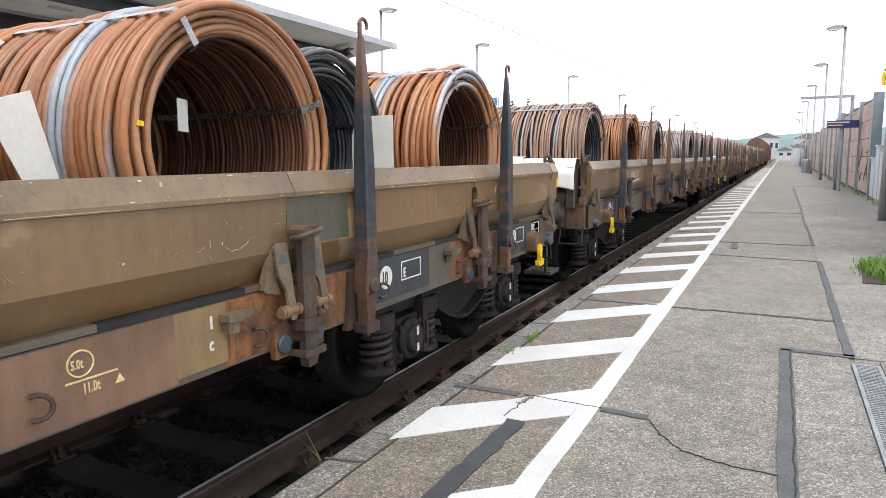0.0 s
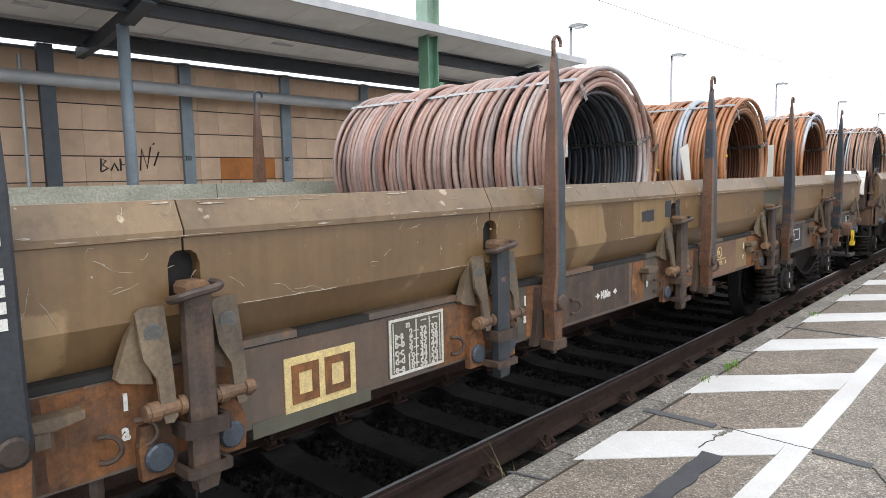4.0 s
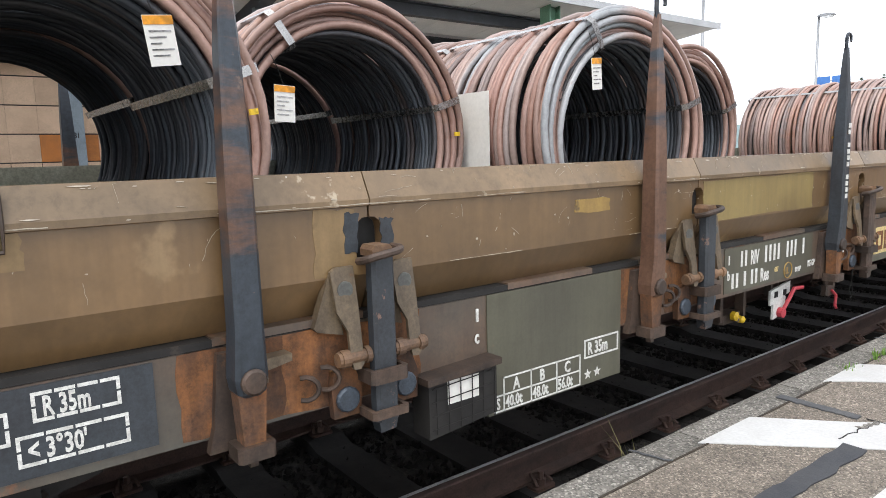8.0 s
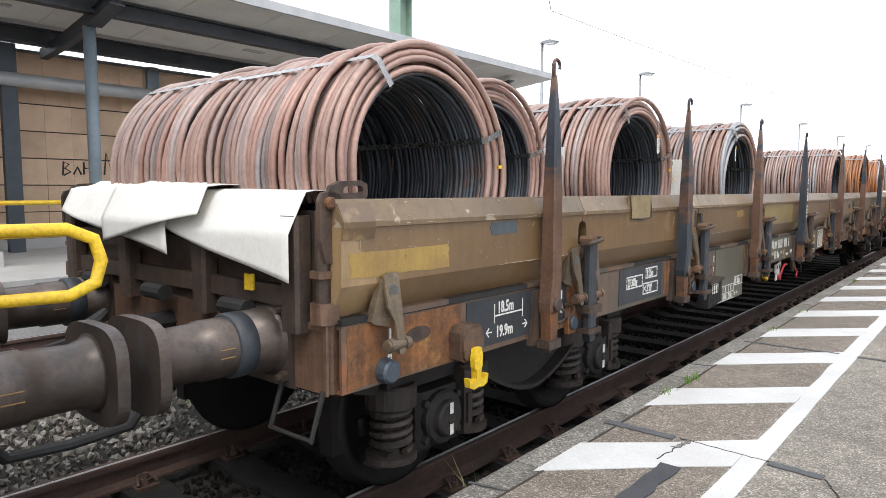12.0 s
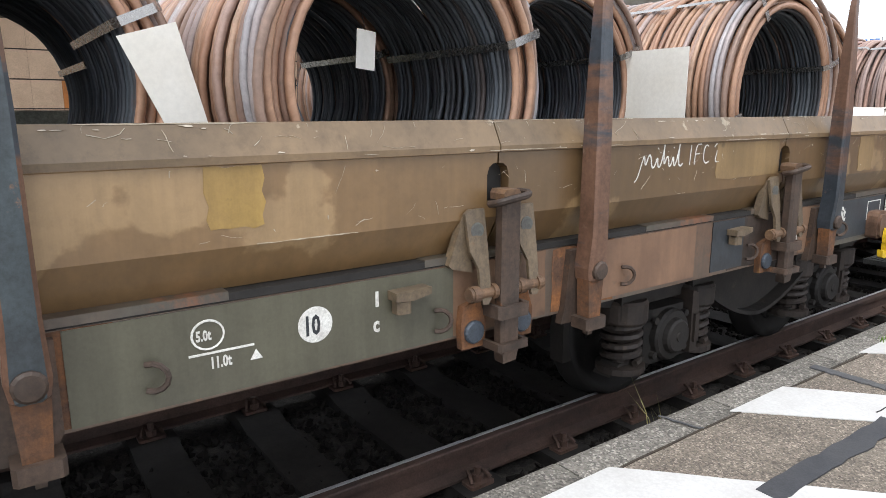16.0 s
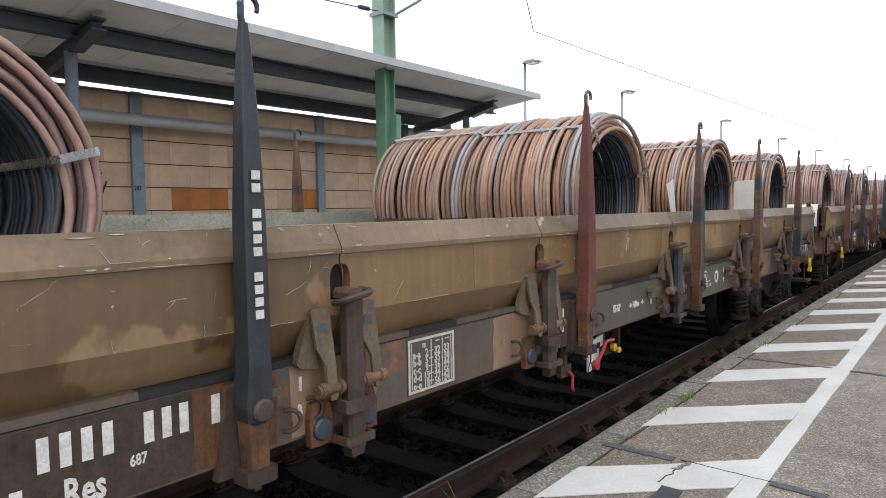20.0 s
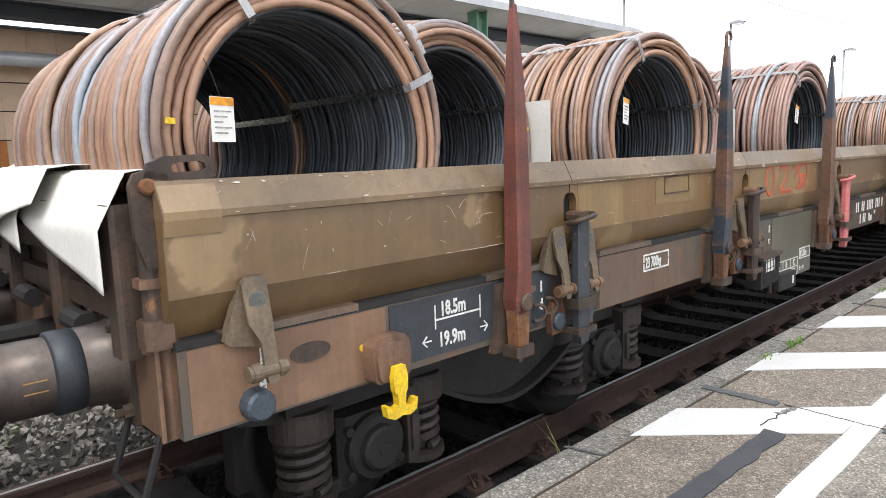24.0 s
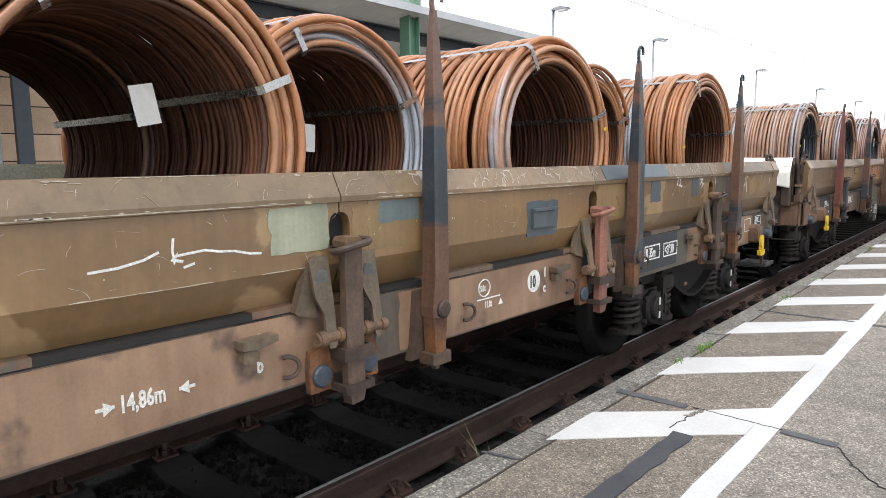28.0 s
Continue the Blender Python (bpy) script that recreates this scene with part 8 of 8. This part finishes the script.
M["cabinet"] = material("pale_grey_cabinet", (0.62, 0.64, 0.65), (0.54, 0.56, 0.57), 2, 60, 0.5)
M["lattice"] = material("dark_green_lattice_steel", (0.095, 0.105, 0.075), (0.06, 0.065, 0.05), 4, 60, 0.6, 0.1, 0.15, (0.16, 0.1, 0.06), (0.62, 0.7), 6)

NX = 5.92
nw = thing("wall_noise", "tall noise wall of pinkish slabs in steel posts", "wall", kind="structure")
slab_me = {}
rn = random.Random(3)
part("wall_core", Shape().box(NX + 0.03, NX + 0.2, 9.0, 21.0, PZ - 0.3, 3.95), "joint", nw)
part("wall_core", Shape().box(NX + 0.03, NX + 0.2, 24.9, 160.0, PZ - 0.3, 3.5), "joint", nw)
rib = [(0.06, 0.008), (0.06, 0.492)] + [(x, 0.492 - k * 0.0605 - d) for k in range(8) for x, d in ((0.014, 0.0), (0.0, 0.012), (0.0, 0.044), (0.014, 0.056))] + [(0.014, 0.008)]
slab = Shape().prism_z(rib, 0.01, 0.59).mesh("slab", M["noise_tile"])
rest = Shape()
for j in range(0, 302):
    y = 9.0 + j * 0.5
    if 20.9 < y < 24.95:
        continue
    top = 6 if y < 21 else 5
    for i in range(top):
        z = PZ + 0.05 + i * 0.6
        if y < 33:
            part("slab", slab, None, nw).matrix_basis = pose(NX + rn.uniform(-0.004, 0.004), y, z)
        else:
            rest.box(NX + rn.uniform(-0.004, 0.004), NX + 0.06, y + 0.008, y + 0.492, z + 0.01, z + 0.59)
tagged(part("slabs", rest, "noise_tile", nw), kind="stuff")
for y in (20.95, 24.9, 29.0, 33.0, 37.0, 41.0, 45.0, 49.0, 57.0, 65.0, 73.0, 81.0, 97.0, 121.0):
    part("wall_post", Shape().box(NX - 0.08, NX + 0.2, y - 0.09, y + 0.09, PZ, 4.05 if y < 21 else 3.6), "post_blue" if y < 26 else "lamp_grey", nw)
part("recess_panel", Shape().box(NX + 0.35, NX + 0.5, 20.9, 25.0, PZ, 3.7), "noise_tile", nw)
rs = random.Random(14)


def spray(y0, y1, z0, z1, n, mat):
    s = Shape()
    for _ in range(n):
        y, z = rs.uniform(y0, y1), rs.uniform(z0, z1)
        pts = []
        for k in range(6):
            pts.append((NX - 0.008, y, z))
            y, z = min(y1, max(y0, y + rs.uniform(-0.6, 0.6))), min(z1, max(z0, z + rs.uniform(-0.5, 0.5)))
        s.tube(bend_round(pts), rs.uniform(0.02, 0.075), 5)
    s.v = [(NX - 0.007 + (p[0] - NX) * 0.06, p[1], p[2]) for p in s.v]
    part("graffiti", s, mat, nw, "faded sprayed scrawl that cannot be read")


spray(10.5, 19.8, 0.6, 2.3, 34, "spray_pink")
spray(10.5, 19.8, 0.6, 2.3, 26, "spray_violet")
spray(26.0, 30.0, 0.8, 2.2, 6, "scrawl")
spray(34.0, 36.0, 1.2, 2.4, 5, "spray_green")

for y, tp in ((29.4, 6.35), (40.5, 6.3), (53.5, 6.4), (69.0, 6.4), (86.0, 6.4), (104.0, 6.4)):
    street_lamp(5.25, y, tp, -1, PZ, "lamps along the platform")
street_lamp(5.27, 16.1, 6.3, -1, PZ, "lamps along the platform")

sg = thing("warning_sign", "yellow warning triangle above a yellow text plate on a pole", "sign")
part("triangle", Shape().prism_y([(5.27 - 0.18, 3.33), (5.27 + 0.18, 3.33), (5.27, 3.64)], 15.96, 15.98), "sign_yellow", sg)
part("triangle_border", Shape().tube([(5.27 - 0.155, 15.955, 3.345), (5.27 + 0.155, 15.955, 3.345), (5.27, 15.955, 3.61)], 0.009, 5, True), "scrawl", sg)
part("pictogram", Shape().prism_y([(5.21, 3.39), (5.3, 3.37), (5.33, 3.42), (5.27, 3.44), (5.24, 3.46)], 15.95, 15.957), "scrawl", sg)
part("text_plate", Shape().box(5.27 - 0.19, 5.27 + 0.19, 15.96, 15.98, 3.06, 3.31), "sign_yellow", sg)
for k in range(4):
    part("text_bar", Shape().box(5.27 - 0.15, 5.27 + 0.15 - 0.04 * (k % 2), 15.955, 15.96, 3.11 + k * 0.045, 3.117 + k * 0.045), "scrawl", sg)

dp = thing("departure_display", "dark blue departure display with amber lines on a grey pole", "display")
part("pole", Shape().tube([(5.3, 28.6, PZ), (5.3, 28.6, 3.2)], 0.07, 12), "lamp_grey", dp)
part("housing", Shape().box(4.8, 5.8, 28.4, 28.7, 2.66, 2.93, c=0.03), "sign_blue", dp)
for k in range(2):
    part("text_bar", Shape().box(4.78, 5.5 - 0.2 * k, 28.393, 28.4, 2.84 - k * 0.1, 2.88 - k * 0.1), "cabinet" if k == 0 else "amber", dp)
part("top_bar", Shape().box(4.0, 6.0, 33.5, 33.7, 4.1, 4.2), "lamp_grey", dp)
part("top_pole", Shape().tube([(5.95, 33.6, PZ), (5.95, 33.6, 4.15)], 0.07, 10), "lamp_grey", dp)

for i, (y, h) in enumerate(((21.6, 1.35), (22.6, 1.55), (23.6, 1.2))):
    cb = thing("switch_cabinet", "pale grey trackside cabinet standing by the wall", "cabinet", "cabinets by the wall")
    part("body", Shape().box(5.85, 6.2, y, y + 0.8, PZ + 0.06, PZ + h, c=0.01), "cabinet", cb)
    part("plinth", Shape().box(5.87, 6.18, y + 0.02, y + 0.78, PZ - 0.01, PZ + 0.06), "platform_far", cb)
    part("lid", Shape().box(5.82, 6.23, y - 0.02, y + 0.82, PZ + h, PZ + h + 0.04), "cabinet", cb)

lt = thing("lattice_mast", "dark riveted steel lattice mast beside the platform", "mast")
for dx, dy in ((0, 0), (1, 0), (0, 1), (1, 1)):
    x, y, ix, iy = 4.98 + 0.5 * dx, 9.9 + 0.5 * dy, 1 - 2 * dx, 1 - 2 * dy
    angle_iron = [(x, y), (x + ix * 0.11, y), (x + ix * 0.11, y + iy * 0.014), (x + ix * 0.014, y + iy * 0.014), (x + ix * 0.014, y + iy * 0.11), (x, y + iy * 0.11)]
    leg = part("leg", Shape().prism_z(angle_iron, PZ - 0.005, 3.05), "lattice", lt)
    for k in range(9):
        part("rivet", Shape().lathe((x + ix * 0.06, y, 0.6 + k * 0.3), "y", [(-iy * 0.008, 0.008), (-iy * 0.004, 0.014), (0.0, 0.016)], 8), "lattice", leg)
for k in range(4):
    z0, z1 = PZ + 0.08 + k * 0.62, PZ + 0.08 + (k + 1) * 0.62
    for a0, a1 in ((0.03, 0.47), (0.47, 0.03)):
        if (k % 2 == 0) == (a0 < a1):
            part("brace", Shape().prism_y([(4.98 + a0 - 0.03, z0), (4.98 + a0 + 0.03, z0), (4.98 + a1 + 0.03, z1), (4.98 + a1 - 0.03, z1)], 9.888, 9.899), "lattice", lt)
            part("brace", Shape().prism_x([(9.9 + a0 - 0.03, z0), (9.9 + a0 + 0.03, z0), (9.9 + a1 + 0.03, z1), (9.9 + a1 - 0.03, z1)], 4.968, 4.979), "lattice", lt)
part("head_plate", Shape().box(4.93, 5.53, 9.85, 10.45, 3.05, 3.08), "lamp_grey", lt)
part("earth_cable", Shape().tube([(4.96, 9.87, 0.95), (4.96, 9.86, 0.6), (4.94, 9.82, 0.45), (4.86, 9.74, 0.4), (4.71, 9.66, 0.395)], 0.012, 6), "scrawl", lt)

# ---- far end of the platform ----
# pale blue-green: distance haze is mixed into the hill's own colour
M["hill"] = material("haze_tinted_wooded_hill", (0.2, 0.27, 0.27), (0.16, 0.22, 0.22), 0.02, 1.0, 0.95, 0, 0)
M["house"] = material("pale_far_house", (0.55, 0.54, 0.52), (0.48, 0.47, 0.45), 0.6, 8, 0.85, 0, 0)
M["roof_far"] = material("grey_far_roof", (0.2, 0.19, 0.19), (0.16, 0.15, 0.15), 0.6, 8, 0.85, 0, 0)
s = Shape()
hill_rows = 3
for i in range(41):
    x = -900 + i * 45
    h = 26 + 16 * noise.noise((i * 0.23, 0.3, 0)) + 8 * noise.noise((i * 0.7, 2.3, 0))
    for k, (yy, zz) in enumerate(((700, -1), (760, h * 0.7), (840, h), (1000, -1))):
        s.v.append((x, yy + 20 * noise.noise((i * 0.5, k, 1)), zz))
for i in range(40):
    for k in range(3):
        s.f.append((i * 4 + k, i * 4 + k + 1, (i + 1) * 4 + k + 1, (i + 1) * 4 + k))
solid("hill", s, "hill", "low wooded hill, haze put into its colour", "hill", kind="structure", smooth=True)
for x, y, w, d, h in ((4.0, 215, 4, 6, 3.0), (-3.0, 320, 10, 10, 9), (12, 300, 9, 9, 8)):
    hs = thing("far_house", "pale building beyond the end of the platform", "house", "far buildings")
    part("wall", Shape().box(x - w / 2, x + w / 2, y, y + d, -0.3, h), "house", hs)
    part("roof", Shape().prism_y([(x - w / 2 - 0.3, h), (x + w / 2 + 0.3, h), (x, h + w * 0.22)], y - 0.3, y + d + 0.3), "roof_far", hs)
    for k in range(int(w // 2)):
        part("window", Shape().box(x - w / 2 + 0.6 + k * 2, x - w / 2 + 1.6 + k * 2, y - 0.03, y, h * 0.5, h * 0.75), "sign_blue", hs)
def conifer(x, y, top, spread, seed):
    """A far fir: tapered stem, drooping limbs and needle sprays with gaps between them."""
    r = random.Random(seed)
    t = thing("fir_tree", "dark green fir beyond the tracks", "tree", "firs beyond the tracks")
    part("trunk", Shape().tube([(x, y, -0.3), (x + 0.1, y, top * 0.5), (x, y, top - 0.1)], [0.28, 0.17, 0.02], 7), "trunk_bark", t)
    limbs, sprays = Shape(), Shape()
    for i in range(64):
        u = (i + r.random()) / 64
        z = top - 0.3 - u ** 0.9 * top * 0.8
        q, l = r.uniform(0, 6.283), (0.16 + spread * u ** 0.85) * r.uniform(0.55, 1.15)
        dx, dy = math.cos(q), math.sin(q)
        tip = (x + dx * l, y + dy * l, z - l * 0.18 + 0.12)
        limbs.tube([(x, y, z), (x + dx * l * 0.6, y + dy * l * 0.6, z - l * 0.17), tip], [0.035, 0.022, 0.008], 4)
        for k in range(9):
            f = r.uniform(0.2, 1.0)
            cx, cy, cz = x + dx * l * f + r.uniform(-0.16, 0.16), y + dy * l * f + r.uniform(-0.16, 0.16), z - l * 0.16 * f + r.uniform(-0.14, 0.1)
            g, h, a = r.uniform(0.12, 0.28), r.uniform(0.04, 0.1), q + r.uniform(-0.9, 0.9)
            ex, ey = math.cos(a), math.sin(a)
            sprays.add([(cx - ex * g, cy - ey * g, cz), (cx - ey * h, cy + ex * h, cz + 0.02), (cx + ex * g, cy + ey * g, cz + r.uniform(-0.04, 0.14)), (cx + ey * h, cy - ex * h, cz - 0.06)], [(0, 1, 2, 3)])
    part("limb", limbs, "trunk_bark", t)
    tagged(part("crown", sprays, "fir_green", t), kind="stuff")


M["trunk_bark"] = material("fir_bark", (0.11, 0.08, 0.06), (0.07, 0.05, 0.04), 4, 30, 0.9)
M["panel_blue"] = material("sign_blue_sheet", (0.06, 0.19, 0.5), (0.05, 0.16, 0.43), 3, 40, 0.5, grain=0.05)
M["fir_green"] = material("fir_needles", (0.06, 0.1, 0.055), (0.04, 0.07, 0.04), 3, 30, 0.8, island=[(0.0, (0.04, 0.07, 0.04)), (0.5, (0.07, 0.115, 0.06)), (0.85, (0.1, 0.14, 0.075))])
conifer(-38.45, 110.0, 11.7, 2.3, 3)
conifer(-35.8, 110.5, 11.9, 2.0, 4)
conifer(-31.7, 112.0, 10.9, 2.2, 5)
rs = thing("road_sign", "blue sign panels on steel posts beyond the tracks", "sign")
for x0, x1 in ((-29.6, -28.17), (-27.98, -27.05)):
    part("panel", Shape().box(x0, x1, 75.0, 75.05, 7.86, 8.78, c=0.02), "panel_blue", rs, "bright blue panel")
for x in (-29.3, -26.88):
    part("post", Shape().tube([(x, 75.12, -0.3), (x, 75.12, 8.9)], 0.07, 8), "lamp_grey", rs)
part("cross_bar", Shape().box(-29.6, -26.8, 75.06, 75.12, 8.25, 8.37), "lamp_grey", rs)
bn = thing("litter_bin", "grey cylindrical bin on the platform", "bin")
part("body", Shape().lathe((5.0, 57.0, PZ - 0.005), "z", [(0.0, 0.28), (0.9, 0.3), (1.0, 0.25)], 16), "lamp_grey", bn)
shl = thing("waiting_shelter", "small glazed waiting shelter far along the platform", "shelter")
part("back", Shape().box(5.5, 5.6, 88, 92, PZ, 2.7), "cabinet", shl)
part("roof", Shape().box(4.2, 5.7, 87.8, 92.2, 2.7, 2.82), "lamp_grey", shl)
for y in (88.0, 92.0):
    part("side", Shape().box(4.4, 5.5, y - 0.03, y + 0.03, PZ, 2.7), "cabinet", shl)

# ---- covered wagons at the head of the train ----
M["brown_van"] = material("red_brown_van_paint", (0.16, 0.075, 0.05), (0.11, 0.055, 0.04), 1.0, 40, 0.6, 0, 0.05)
for i in range(3):
    y = W1 + 19.9 * 5 + 9.95 + 7.5 + i * 14.6
    v = thing("covered_wagon", "red-brown covered wagon with an arched roof", "freight wagon", "train wagons")
    prof = [(-1.42, 1.0), (1.42, 1.0), (1.45, 2.6)] + [(1.45 * math.cos(a * math.pi / 12), 2.6 + 1.55 * math.sin(a * math.pi / 12)) for a in range(1, 12)] + [(-1.45, 2.6)]
    part("body", Shape().prism_y(prof, -6.6, 6.6), "brown_van", v)
    for k in range(-5, 6):
        ribs = [(x * 1.015, 1.0 + (z - 1.0) * 1.012) for x, z in prof]
        part("rib", Shape().prism_y(ribs, k * 1.2 - 0.04, k * 1.2 + 0.04), "brown_van", v)
    part("underframe", Shape().box(-1.3, 1.3, -6.9, 6.9, 0.75, 1.0), "dark", v)
    for k in (-4.6, 4.6):
        part("wheelset", SHARED["wheelset"], None, v).matrix_basis = pose(0, k, 0.46)
    TRAIN.append((v, 0, y, 0))


# ---- movement ----
def rolled(t):
    ts = [a for a, _ in ROLLED]
    for (t0, s0), (t1, s1) in zip(ROLLED, ROLLED[1:]):
        if t <= t1:
            break
    i = ts.index(t0)
    def slope(j):
        a, b = max(j - 1, 0), min(j + 1, len(ts) - 1)
        return (ROLLED[b][1] - ROLLED[a][1]) / (ts[b] - ts[a])
    h, u = t1 - t0, (t - t0) / (t1 - t0)
    return ((2 * u**3 - 3 * u**2 + 1) * s0 + (u**3 - 2 * u**2 + u) * h * slope(i) + (-2 * u**3 + 3 * u**2) * s1 + (u**3 - u**2) * h * slope(i + 1))


def motions():
    times = [i for i in range(0, 29)]
    way = [(t, rolled(t)) for t in times]
    for ob, x, y, z, *turn in TRAIN:
        r = [math.degrees(q) for q in turn[0]] if turn else (0, 0, 0)
        walk(ob, [(t, pose(x - 0.03, y + s, z, *r)) for t, s in way])
    turns = [i * 0.28 for i in range(101)]
    for ob, dy in WHEELS:
        walk(ob, [(t, pose(0, dy, 0.46, -math.degrees(rolled(t) / 0.46), 0, 0)) for t in turns])


motions()
